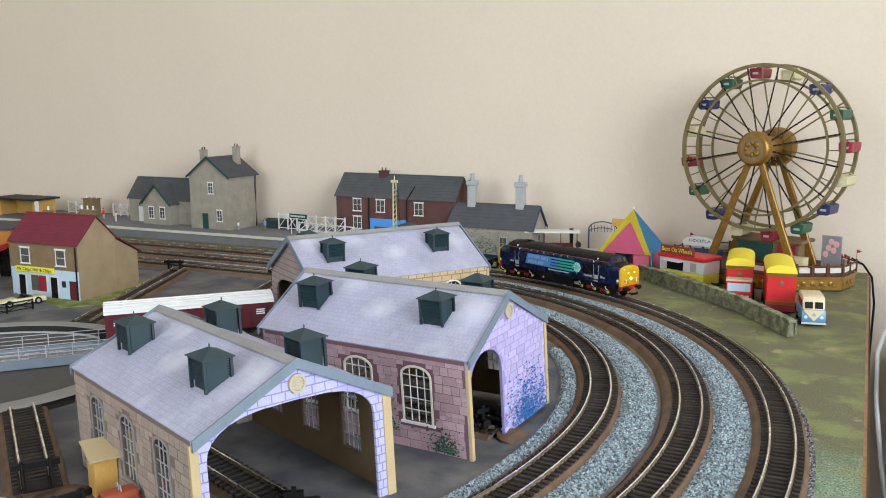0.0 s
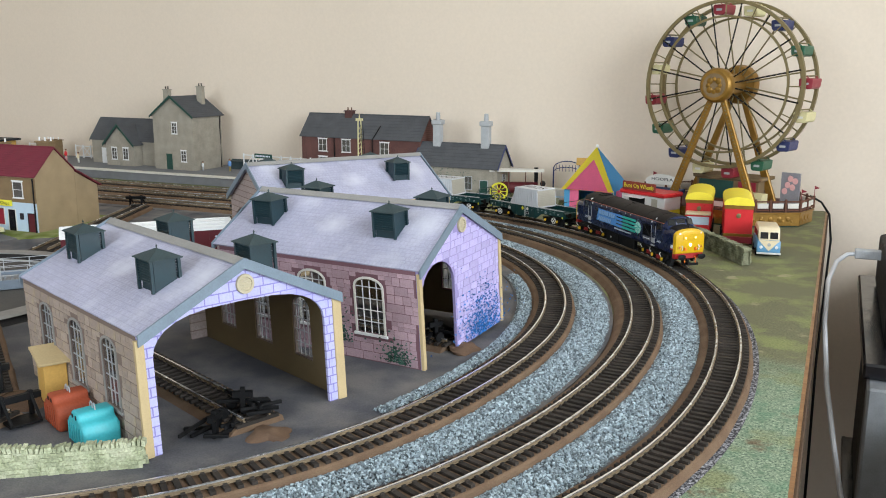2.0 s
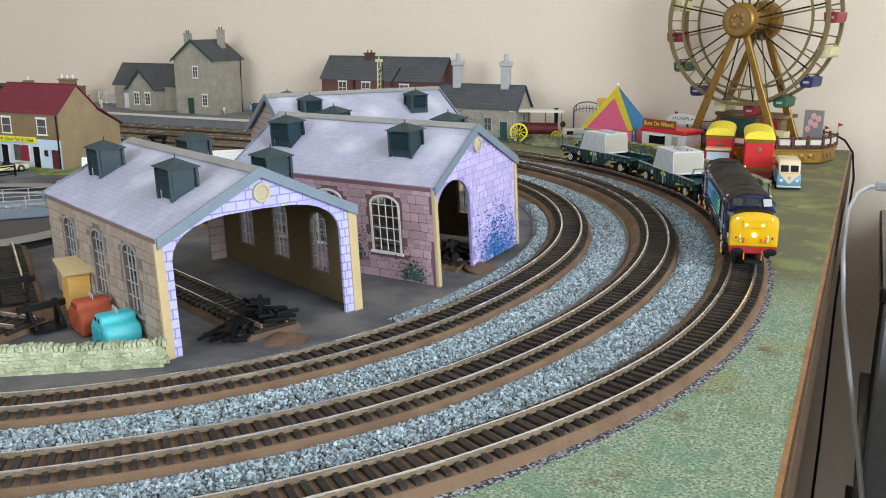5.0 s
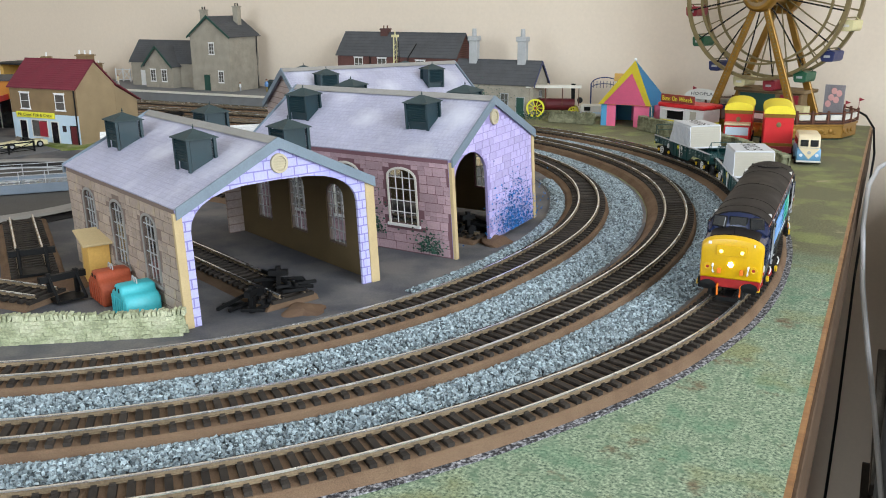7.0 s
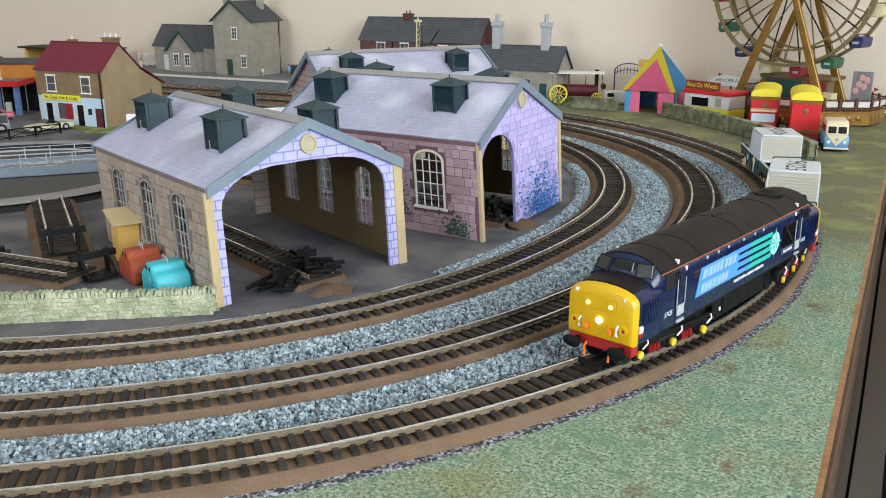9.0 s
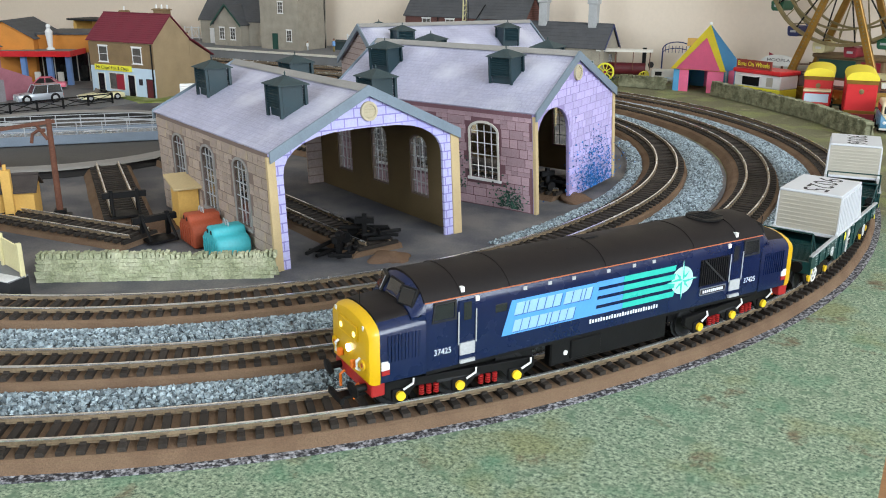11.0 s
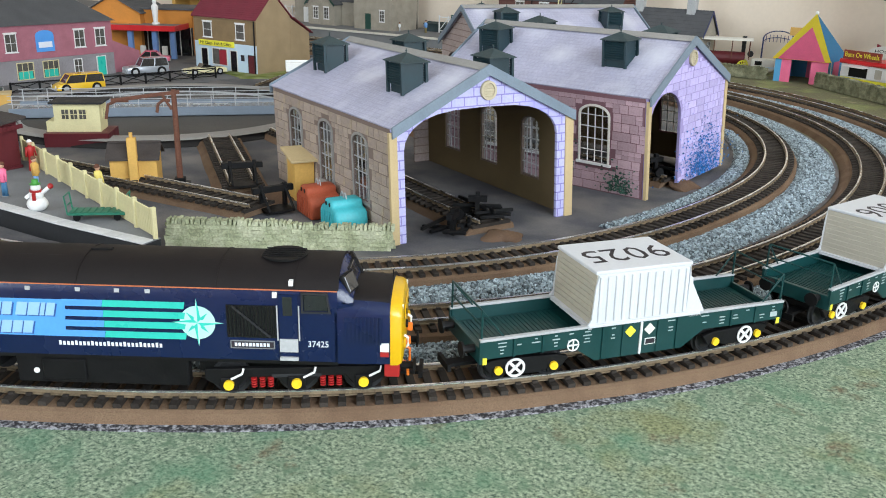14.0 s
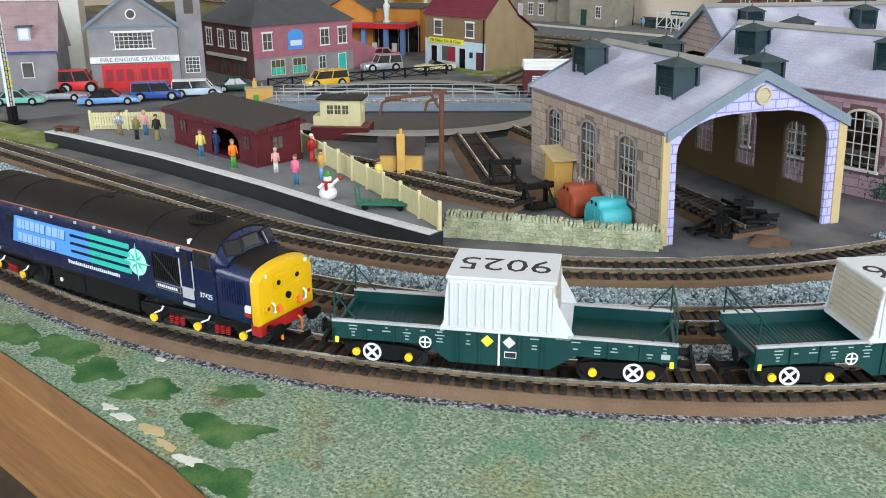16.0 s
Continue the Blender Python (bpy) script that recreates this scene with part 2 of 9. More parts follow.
    tent_yellow=dict(colour=(0.85, 0.70, 0.06), rough=0.55, vary=0.05, scale=120),
    tent_blue=dict(colour=(0.10, 0.35, 0.62), rough=0.55, vary=0.05, scale=120),
    fair_red=dict(colour=(0.62, 0.025, 0.03), rough=0.35, vary=0.06, scale=120),
    camper_blue=dict(colour=(0.13, 0.32, 0.52), rough=0.35, vary=0.05, scale=120),
    camper_cream=dict(colour=(0.72, 0.60, 0.40), rough=0.4, vary=0.05, scale=120),
    gond_red=dict(colour=(0.28, 0.02, 0.035), rough=0.4, vary=0.1, scale=120),
    gond_green=dict(colour=(0.015, 0.10, 0.05), rough=0.4, vary=0.1, scale=120),
    gond_blue=dict(colour=(0.015, 0.025, 0.11), rough=0.4, vary=0.1, scale=120),
    car_yellow=dict(colour=(0.80, 0.50, 0.02), rough=0.3, vary=0.04, bump=0.0, coat=0.4),
    car_pink=dict(colour=(0.80, 0.16, 0.24), rough=0.3, vary=0.04, bump=0.0, coat=0.4),
    car_blue=dict(colour=(0.16, 0.34, 0.66), rough=0.3, vary=0.04, bump=0.0, coat=0.4),
    car_navy=dict(colour=(0.03, 0.08, 0.34), rough=0.3, vary=0.04, bump=0.0, coat=0.4),
    car_silver=dict(colour=(0.38, 0.41, 0.45), rough=0.3, metal=0.3, vary=0.04, bump=0.0, coat=0.4),
    car_teal=dict(colour=(0.18, 0.50, 0.42), rough=0.3, vary=0.04, bump=0.0, coat=0.4),
    car_cream=dict(colour=(0.75, 0.70, 0.42), rough=0.3, vary=0.04, bump=0.0, coat=0.4),
    skin=dict(colour=(0.55, 0.33, 0.22), rough=0.6, vary=0.05),
    olive=dict(colour=(0.24, 0.19, 0.08), rough=0.7, vary=0.1),
    jacket_blue=dict(colour=(0.03, 0.06, 0.16), rough=0.7, vary=0.1),
    jeans=dict(colour=(0.06, 0.17, 0.30), rough=0.7, vary=0.1),
    pale_pink=dict(colour=(0.70, 0.38, 0.36), rough=0.6, vary=0.06),
    jumper_yellow=dict(colour=(0.70, 0.58, 0.16), rough=0.6, vary=0.06),
    door_green=dict(colour=(0.06, 0.30, 0.05), rough=0.5, vary=0.08),
    sign_yellow=dict(colour=(0.80, 0.74, 0.05), rough=0.5, vary=0.04, bump=0.0),
    sign_brown=dict(colour=(0.24, 0.035, 0.025), rough=0.5, vary=0.06, bump=0.0),
    buff_grey=dict(colour=(0.29, 0.28, 0.265), rough=0.7, vary=0.1, scale=100),
    cable_grey=dict(colour=(0.55, 0.56, 0.58), rough=0.4, vary=0.03, bump=0.0),
).items():
    M[key] = mat(key, **args)

M["stone_violet"] = stone_mat("stone_violet", (0.50, 0.49, 0.76), (0.52, 0.47, 0.70), 0.0115, 0.0056, "yz", (0.90, 0.92, 0.97), (0.36, 0.34, 0.72), mortar=0.00045, weave=0.12)
M["stone_pink"] = stone_mat("stone_pink", (0.47, 0.335, 0.37), (0.55, 0.42, 0.42), 0.0125, 0.0066, "xz", (0.90, 0.86, 0.92), (0.40, 0.27, 0.30), mortar=0.0006)
M["stone_tan"] = stone_mat("stone_tan", (0.37, 0.30, 0.275), (0.6, 0.52, 0.5), 0.012, 0.0066, "xz", (0.88, 0.86, 0.9), (0.30, 0.24, 0.20), mortar=0.0005)
M["stone_buff"] = stone_mat("stone_buff", (0.55, 0.43, 0.26), (0.6, 0.5, 0.45), 0.012, 0.0066, "xz", (0.9, 0.88, 0.85), None)
M["shed_slate"] = stone_mat("shed_slate", (0.43, 0.43, 0.54), (0.84, 0.84, 0.88), 0.0042, 0.0036, "xy", (0.92, 0.92, 0.95), (0.62, 0.63, 0.71), mortar=0.0003, rough=0.6, weave=0.14)
M["brick_pink"] = stone_mat("brick_pink", (0.40, 0.16, 0.20), (0.75, 0.7, 0.7), 0.004, 0.0018, "xz", (0.85, 0.8, 0.8), mortar=0.0003)
M["brick_brown"] = stone_mat("brick_brown", (0.11, 0.055, 0.05), (1.4, 1.3, 1.2), 0.004, 0.0018, "xz", (0.85, 0.8, 0.8), mortar=0.0003)
M["speckle"] = mat("speckle", (0.03, 0.03, 0.035), 0.8, vary=0.3, scale=700, fine=1800, tint=(0.42, 0.42, 0.45), cut=0.55)

M["letter_shadow"] = mat("letter_shadow", (0.03, 0.10, 0.32), 0.4, vary=0.05, bump=0.0)
M["letter_blue"] = mat("letter_blue", (0.30, 0.52, 0.86), 0.4, vary=0.05, bump=0.0)
M["cab_glass"] = mat("cab_glass", (0.016, 0.018, 0.02), 0.1, vary=0.2, scale=80, bump=0.0, coat=0.5)

def grass_mat():
    """Flocked grass mat: fine fibres, pale and dark mottling, brown worn spots and broad changes of shade."""
    m = bpy.data.materials.new("grass_mat")
    m.use_nodes = True
    nt = m.node_tree
    n, l = nt.nodes, nt.links
    p = n["Principled BSDF"]
    co = n.new("ShaderNodeTexCoord")

    def noise_at(scale, detail, rough=0.6):
        q = n.new("ShaderNodeTexNoise")
        q.inputs["Scale"].default_value, q.inputs["Detail"].default_value, q.inputs["Roughness"].default_value = scale, detail, rough
        l.new(co.outputs["Object"], q.inputs["Vector"])
        return q.outputs["Fac"]

    def blend(fac, lo, hi, a, b):
        r = n.new("ShaderNodeMapRange")
        r.inputs["From Min"].default_value, r.inputs["From Max"].default_value = lo, hi
        l.new(fac, r.inputs["Value"])
        x = n.new("ShaderNodeMix")
        x.data_type = "RGBA"
        l.new(r.outputs[0], x.inputs["Factor"])
        for key, val in (("A", a), ("B", b)):
            if isinstance(val, tuple):
                x.inputs[key].default_value = (*val, 1)
            else:
                l.new(val, x.inputs[key])
        return x.outputs["Result"]
    fibre = noise_at(620, 6, 0.75)
    c = blend(fibre, 0.38, 0.62, (0.030, 0.070, 0.045), (0.45, 0.54, 0.37))
    c = blend(noise_at(150, 4), 0.50, 0.68, c, (0.135, 0.215, 0.135))
    c = blend(noise_at(38, 5), 0.53, 0.72, c, blend(fibre, 0.35, 0.65, (0.06, 0.15, 0.085), (0.21, 0.36, 0.23)))
    c = blend(noise_at(15, 4), 0.54, 0.66, c, blend(fibre, 0.36, 0.64, (0.065, 0.085, 0.035), (0.39, 0.42, 0.22)))
    c = blend(noise_at(31, 5), 0.60, 0.69, c, blend(fibre, 0.35, 0.65, (0.075, 0.05, 0.028), (0.24, 0.18, 0.10)))
    sep = n.new("ShaderNodeSeparateXYZ")
    l.new(co.outputs["Object"], sep.inputs[0])
    wob = n.new("ShaderNodeMath")
    wob.operation = "MULTIPLY_ADD"
    l.new(noise_at(9, 3), wob.inputs[0])
    wob.inputs[1].default_value = 0.35
    l.new(sep.outputs["Y"], wob.inputs[2])
    dull = blend(fibre, 0.35, 0.66, (0.085, 0.085, 0.045), (0.25, 0.24, 0.13))
    dull = blend(noise_at(22, 5), 0.48, 0.62, dull, blend(fibre, 0.35, 0.65, (0.13, 0.16, 0.05), (0.34, 0.36, 0.15)))
    dull = blend(noise_at(33, 6), 0.62, 0.70, dull, (0.36, 0.32, 0.19))
    c = blend(wob.outputs[0], 0.74, 0.86, c, dull)
    l.new(c, p.inputs["Base Color"])
    p.inputs["Roughness"].default_value = 0.95
    b = n.new("ShaderNodeBump")
    b.inputs["Strength"].default_value, b.inputs["Distance"].default_value = 0.9, 0.0008
    l.new(fibre, b.inputs["Height"])
    l.new(b.outputs[0], p.inputs["Normal"])
    return m


M["grass_sheet"] = grass_mat()


def along_grain(material, sx, sy, sz):
    """Stretch a surface's noise along one direction, as grain."""
    nt = material.node_tree
    mp = nt.nodes.new("ShaderNodeMapping")
    mp.inputs["Scale"].default_value = (sx, sy, sz)
    co = next(q for q in nt.nodes if q.type == "TEX_COORD")
    nt.links.new(co.outputs["Object"], mp.inputs["Vector"])
    for q in nt.nodes:
        if q.type == "TEX_NOISE":
            nt.links.new(mp.outputs[0], q.inputs["Vector"])


along_grain(M["pine"], 0.12, 1.6, 4.0)

# ---- mesh helpers ----


def tri_box(bm, x0, x1, y0, y1, z0, z1):
    v = [bm.verts.new((x, y, z)) for z in (z0, z1) for x, y in ((x0, y0), (x1, y0), (x1, y1), (x0, y1))]
    for f in ((3, 2, 1, 0), (4, 5, 6, 7), (0, 1, 5, 4), (1, 2, 6, 5), (2, 3, 7, 6), (3, 0, 4, 7)):
        bm.faces.new([v[i] for i in f])
    return v


def box(x0, x1, y0, y1, z0, z1, bevel=0.0, seg=1):
    bm = bmesh.new()
    tri_box(bm, min(x0, x1), max(x0, x1), min(y0, y1), max(y0, y1), min(z0, z1), max(z0, z1))
    if bevel:
        bmesh.ops.bevel(bm, geom=bm.edges[:], offset=bevel, segments=seg, affect="EDGES", profile=0.5)
    return bm


def prism(points, a, b, axis="y", bevel=0.0, seg=1):
    """Extrude a closed 2D outline from a to b along axis. For 'y' points are (x, z), for 'x' (y, z), for 'z' (x, y)."""
    bm = bmesh.new()

    def at(u, v, w):
        return (u, w, v) if axis == "y" else (w, u, v) if axis == "x" else (u, v, w)
    lo = [bm.verts.new(at(u, v, a)) for u, v in points]
    hi = [bm.verts.new(at(u, v, b)) for u, v in points]
    bm.faces.new(lo)
    bm.faces.new(hi[::-1])
    k = len(points)
    for i in range(k):
        bm.faces.new((lo[(i + 1) % k], lo[i], hi[i], hi[(i + 1) % k]))
    bmesh.ops.recalc_face_normals(bm, faces=bm.faces[:])
    if bevel:
        bmesh.ops.bevel(bm, geom=bm.edges[:], offset=bevel, segments=seg, affect="EDGES", profile=0.5)
    return bm


def tube(p, q, r, seg=10, r2=None):
    bm = bmesh.new()
    p, q = Vector(p), Vector(q)
    d = q - p
    bmesh.ops.create_cone(bm, cap_ends=True, segments=seg, radius1=r, radius2=r if r2 is None else r2, depth=d.length)
    bmesh.ops.transform(bm, matrix=Matrix.Translation((p + q) / 2) @ d.to_track_quat("Z", "Y").to_matrix().to_4x4(), verts=bm.verts[:])
    return bm


def ball(c, r, sx=1, sy=1, sz=1, seg=12):
    bm = bmesh.new()
    bmesh.ops.create_uvsphere(bm, u_segments=seg, v_segments=max(6, seg * 2 // 3), radius=r)
    bmesh.ops.transform(bm, matrix=Matrix.Translation(c) @ Matrix.Diagonal((sx, sy, sz, 1)), verts=bm.verts[:])
    return bm


def lathe(profile, seg=24, axis="z", c=(0, 0, 0), ring=False):
    """Turn (radius, height) pairs about an axis."""
    bm = bmesh.new()
    rings = []
    for r, h in profile:
        loop = []
        for i in range(seg):
            a = 2 * math.pi * i / seg
            u, v = r * math.cos(a), r * math.sin(a)
            loop.append(bm.verts.new((c[0] + u, c[1] + v, c[2] + h) if axis == "z" else (c[0] + u, c[1] + h, c[2] + v) if axis == "y" else (c[0] + h, c[1] + u, c[2] + v)))
        rings.append(loop)
    for a, b in zip(rings, rings[1:] + rings[:1] if ring else rings[1:]):
        for i in range(seg):
            bm.faces.new((a[i], a[(i + 1) % seg], b[(i + 1) % seg], b[i]))
    for r in () if ring else (rings[0], rings[-1]):
        bm.faces.new(r)
    bmesh.ops.recalc_face_normals(bm, faces=bm.faces[:])
    return bm


def sweep(points, r, seg=8):
    """A round bar along a chain of 3D points."""
    bm = bmesh.new()
    pts = [Vector(p) for p in points]
    rings = []
    for i, p in enumerate(pts):
        d = (pts[min(i + 1, len(pts) - 1)] - pts[max(i - 1, 0)]).normalized()
        m = d.to_track_quat("Z", "Y").to_matrix()
        rings.append([bm.verts.new(p + m @ Vector((r * math.cos(2 * math.pi * k / seg), r * math.sin(2 * math.pi * k / seg), 0))) for k in range(seg)])
    for a, b in zip(rings, rings[1:]):
        for k in range(seg):
            bm.faces.new((a[k], a[(k + 1) % seg], b[(k + 1) % seg], b[k]))
    bm.faces.new(rings[0])
    bm.faces.new(rings[-1])
    bmesh.ops.recalc_face_normals(bm, faces=bm.faces[:])
    return bm


def join(*bms):
    out = bmesh.new()
    for b in bms:
        me = bpy.data.meshes.new("t")
        b.to_mesh(me)
        out.from_mesh(me)
        b.free()
        bpy.data.meshes.remove(me)
    return out


def moved(bm, m):
    bmesh.ops.transform(bm, matrix=m, verts=bm.verts[:])
    return bm


def part(name, bm, material, parent=None, label="", smooth=False):
    me = bpy.data.meshes.new(name)
    bm.to_mesh(me)
    bm.free()
    me.materials.append(M[material] if isinstance(material, str) else material)
    if smooth:
        me.shade_smooth()
        me.set_sharp_from_angle(angle=radians(35))
    ob = new(name, me)
    ob.parent = parent
    if label:
        ob["label"] = label
    return ob


def same(ob, m, parent=None):
    """Another piece on the same mesh."""
    o = new(ob.name.split(".")[0], ob.data)
    o.parent = parent or ob.parent
    o.matrix_basis = m
    return o


def thing(name, label, category, m, group="", kind=""):
    ob = new(name)
    ob.empty_display_size = 0.01
    ob.matrix_basis = m
    return tagged(ob, label, category, group, kind)


def setting(name, bm, material, label, category, smooth=False):
    return tagged(part(name, bm, material, smooth=smooth), label, category, kind="structure")


def lettering(name, text, size, material, parent, m, label="", depth=0.00012, shear=0.0, spread=1.0, width=None):
    """Built-in font letters turned into a thin mesh; the text is centred on m."""
    cu = bpy.data.curves.new(name, "FONT")
    cu.body, cu.size, cu.extrude, cu.shear, cu.space_character = text, size, depth, shear, spread
    cu.align_x, cu.align_y, cu.resolution_u = "CENTER", "CENTER", 2
    tmp = new("t", cu)
    me = bpy.data.meshes.new_from_object(tmp.evaluated_get(bpy.context.evaluated_depsgraph_get()))
    bpy.data.objects.remove(tmp)
    bpy.data.curves.remove(cu)
    me.name = name
    me.materials.clear()
    me.materials.append(M[material])
    if width:
        xs = [v.co.x for v in me.vertices]
        me.transform(Matrix.Scale(width / (max(xs) - min(xs)), 4, (1, 0, 0)))
    ob = new(name, me)
    ob.parent = parent
    ob.matrix_basis = m
    if label:
        ob["label"] = label
    return ob

# ---- the room ----
WALL_Y, SIDE_X, REAR_Y, LEFT_X, FLOOR_Z, CEIL_Z = 1.42, 1.7, -2.2, -3.2, -0.75, 1.65
setting("wall_north", box(LEFT_X - 0.1, SIDE_X + 0.1, WALL_Y, WALL_Y + 0.1, FLOOR_Z, CEIL_Z), "wall", "plain cream painted plaster wall behind the layout", "wall")
setting("wall_west", box(LEFT_X - 0.1, LEFT_X, REAR_Y, WALL_Y, FLOOR_Z, CEIL_Z), "wall", "plain cream painted plaster wall of the room", "wall")


def pierced(a0, a1, z0, z1, o0, o1, p0, p1, fixed0, fixed1, axis):
    """A wall with one window opening."""
    b = []
    for u0, u1, w0, w1 in ((a0, o0, z0, z1), (o1, a1, z0, z1), (o0, o1, z0, p0), (o0, o1, p1, z1)):
        b.append(box(fixed0, fixed1, u0, u1, w0, w1) if axis == "x" else box(u0, u1, fixed0, fixed1, w0, w1))
    return join(*b)


setting("wall_east", pierced(REAR_Y, WALL_Y, FLOOR_Z, CEIL_Z, -1.15, 0.45, 0.15, 1.35, SIDE_X, SIDE_X + 0.1, "x"), "wall", "cream painted wall with a window opening", "wall")
setting("wall_south", pierced(LEFT_X - 0.1, SIDE_X + 0.1, FLOOR_Z, CEIL_Z, -1.9, -0.1, 0.15, 1.35, REAR_Y - 0.1, REAR_Y, "y"), "wall", "cream painted wall with a window opening", "wall")
setting("ceiling", box(LEFT_X - 0.1, SIDE_X + 0.1, REAR_Y - 0.1, WALL_Y + 0.1, CEIL_Z, CEIL_Z + 0.1), "ceiling", "white painted plaster ceiling of the room", "ceiling")
setting("floor", box(LEFT_X - 0.1, SIDE_X + 0.1, REAR_Y - 0.1, WALL_Y + 0.1, FLOOR_Z - 0.1, FLOOR_Z), "carpet", "dark brown carpeted floor of the room", "floor")

# ---- the baseboard ----
EDGE_X, EDGE_Y, BOARD_LEFT = 0.011, 0.008, -2.6
board = thing("baseboard", "wooden layout baseboard with grassed top and pine edge plank", "table", pose(0, 0, 0), kind="structure")
part("board_top", box(BOARD_LEFT, EDGE_X - 0.002, EDGE_Y + 0.001, WALL_Y - 0.004, -0.012, -0.0012), "pine", board, "bare plywood board")


def front_y(x):
    """The front edge bends outwards towards the left of the board."""
    return EDGE_Y + 0.006 - 0.10 * max(0.0, -x - 0.30)


part("edge_plank", prism([(EDGE_X, EDGE_Y + 0.004), (EDGE_X, EDGE_Y - 0.010), (-0.30, EDGE_Y - 0.006), (-1.4, front_y(-1.4) - 0.012), (-1.4, front_y(-1.4)), (-0.30, front_y(-0.30))], -0.052, 0.0012, "z", 0.0008), "pine", board, "varnished knotty pine edge plank with green paint smears")
part("side_plank", box(EDGE_X - 0.002, EDGE_X + 0.004, EDGE_Y + 0.005, WALL_Y - 0.004, -0.06, -0.0050, 0.0006), "brown_board", board)
part("ply_edge", box(EDGE_X - 0.002, EDGE_X + 0.0020, EDGE_Y + 0.005, WALL_Y - 0.004, -0.0048, -0.0006), "pine", board, "pale plywood edge")
for k, (x, y) in enumerate(((-0.05, 0.08), (-0.05, 1.33), (-1.3, 0.02), (-2.4, 1.33))):
    part("leg", box(x - 0.022, x + 0.022, y - 0.022, y + 0.022, FLOOR_Z, -0.0125), "pine", board)

# the grassed sheet that covers the whole board
gx = [EDGE_X - 0.0005, EDGE_X - 0.0005, BOARD_LEFT, BOARD_LEFT, -1.4, -0.30]
gy = [EDGE_Y + 0.006, WALL_Y - 0.003, WALL_Y - 0.003, front_y(-1.4), front_y(-1.4) + 0.001, front_y(-0.30) + 0.001]
setting("ground", prism(list(zip(gx, gy)), -0.0012, 0.0, "z"), "grass_sheet", "mottled green scatter grass mat on the layout board", "grass")

# ---- curves of the running lines ----
CX, CY = -0.62, 0.62


def line_points(radius, lift=0.0, bulges=(), left=1.0, back=1.4, step=0.006):
    """Centre line of one running line: straight, easement, half circle, straight. Points at even steps, from the front left end."""
    raw = []
    for i in range(401):
        d = -78 + 168 * i / 400
        u = min(max((d - 20) / 70, 0), 1)
        r = radius + 0.028 * math.exp(-((d + 50) / 38) ** 2) - 0.02 * u * u * (3 - 2 * u) + lift * math.exp(-((d - 40) / 40) ** 2) + sum(k * math.exp(-((d - c) / w) ** 2) for k, c, w in bulges)
        a = radians(d)
        raw.append(Vector((CX + r * math.cos(a), CY + r * math.sin(a))))
    first = (raw[0] - raw[1]).normalized()
    raw = [raw[0] + first * left] + raw + [raw[-1] + Vector((-back, 0))]
    return resample(raw, step)


def resample(raw, step):
    raw = [Vector(p) for p in raw]
    acc = [0.0]
    for a, b in zip(raw, raw[1:]):
        acc.append(acc[-1] + (b - a).length)
    out, k = [], 0
    n = int(acc[-1] / step)
    for i in range(n + 1):
        s = i * step
        while k < len(raw) - 2 and acc[k + 1] < s:
            k += 1
        f = (s - acc[k]) / max(acc[k + 1] - acc[k], 1e-9)
        out.append(raw[k].lerp(raw[k + 1], f))
    return out


def normals(pts):
    out = []
    for i in range(len(pts)):
        d = (pts[min(i + 1, len(pts) - 1)] - pts[max(i - 1, 0)]).normalized()
        out.append(Vector((d.y, -d.x)))
    return out


def ribbon(pts, profile, closed=True):
    """Sweep a (side, height) profile along a flat line of points; the side is positive to the outside of the bend."""
    bm = bmesh.new()
    rows = []
    for p, n in zip(pts, normals(pts)):
        rows.append([bm.verts.new((p.x + n.x * s, p.y + n.y * s, z)) for s, z in profile])
    k = len(profile)
    for a, b in zip(rows, rows[1:]):
        for i in range(k if closed else k - 1):
            bm.faces.new((a[i], b[i], b[(i + 1) % k], a[(i + 1) % k]))
    if closed:
        bm.faces.new(rows[0])
        bm.faces.new(rows[-1][::-1])
    bmesh.ops.recalc_face_normals(bm, faces=bm.faces[:])
    return bm


BED, SLEEPER_TOP, RAIL_TOP, GAUGE = 0.0056, 0.0074, 0.0100, 0.0165


def rail_profile(side):
    c = side * (GAUGE / 2 + 0.0005)
    z0, z1 = SLEEPER_TOP, RAIL_TOP
    return [(c - 0.0011, z0), (c - 0.0011, z0 + 0.0004), (c - 0.0003, z0 + 0.0007), (c - 0.0003, z1 - 0.0008), (c - 0.00055, z1 - 0.0006), (c - 0.00055, z1), (c + 0.00055, z1), (c + 0.00055, z1 - 0.0006), (c + 0.0003, z1 - 0.0008), (c + 0.0003, z0 + 0.0007), (c + 0.0011, z0 + 0.0004), (c + 0.0011, z0)]


sleeper_mesh = None


def track(name, label, pts, z=0.0, bed=True, near=None, width=0.021, singles=300, outer=0.020):
    """A line of track: bed, two rails, sleepers as pieces of their own where near() holds, the rest joined."""
    global sleeper_mesh
    tr = thing(name, label, "railway track", pose(0, 0, z), "tracks", "structure")
    if bed:
        wob = [p + n * 0.0008 * noise.noise((p.x * 30, p.y * 30, 0)) for p, n in zip(pts, normals(pts))]
        part("track_bed", ribbon(wob, [(-width - 0.003, -0.0005), (-width + 0.002, BED - 0.001), (-width + 0.005, BED), (outer - 0.0032, BED), (outer - 0.0018, BED - 0.001), (outer, -0.0005)]), "cork", tr, "brown cork track bed")
    for s in (-1, 1):
        bm = ribbon(pts, rail_profile(s))
        ob = part("rail", bm, "rail_side", tr)
        ob.data.materials.append(M["rail_top"])
        for f in ob.data.polygons:
            zs = [ob.data.vertices[v].co.z for v in f.vertices]
            if min(zs) > RAIL_TOP - 0.0007:
                f.material_index = 1
    if sleeper_mesh is None:
        b = bmesh.new()
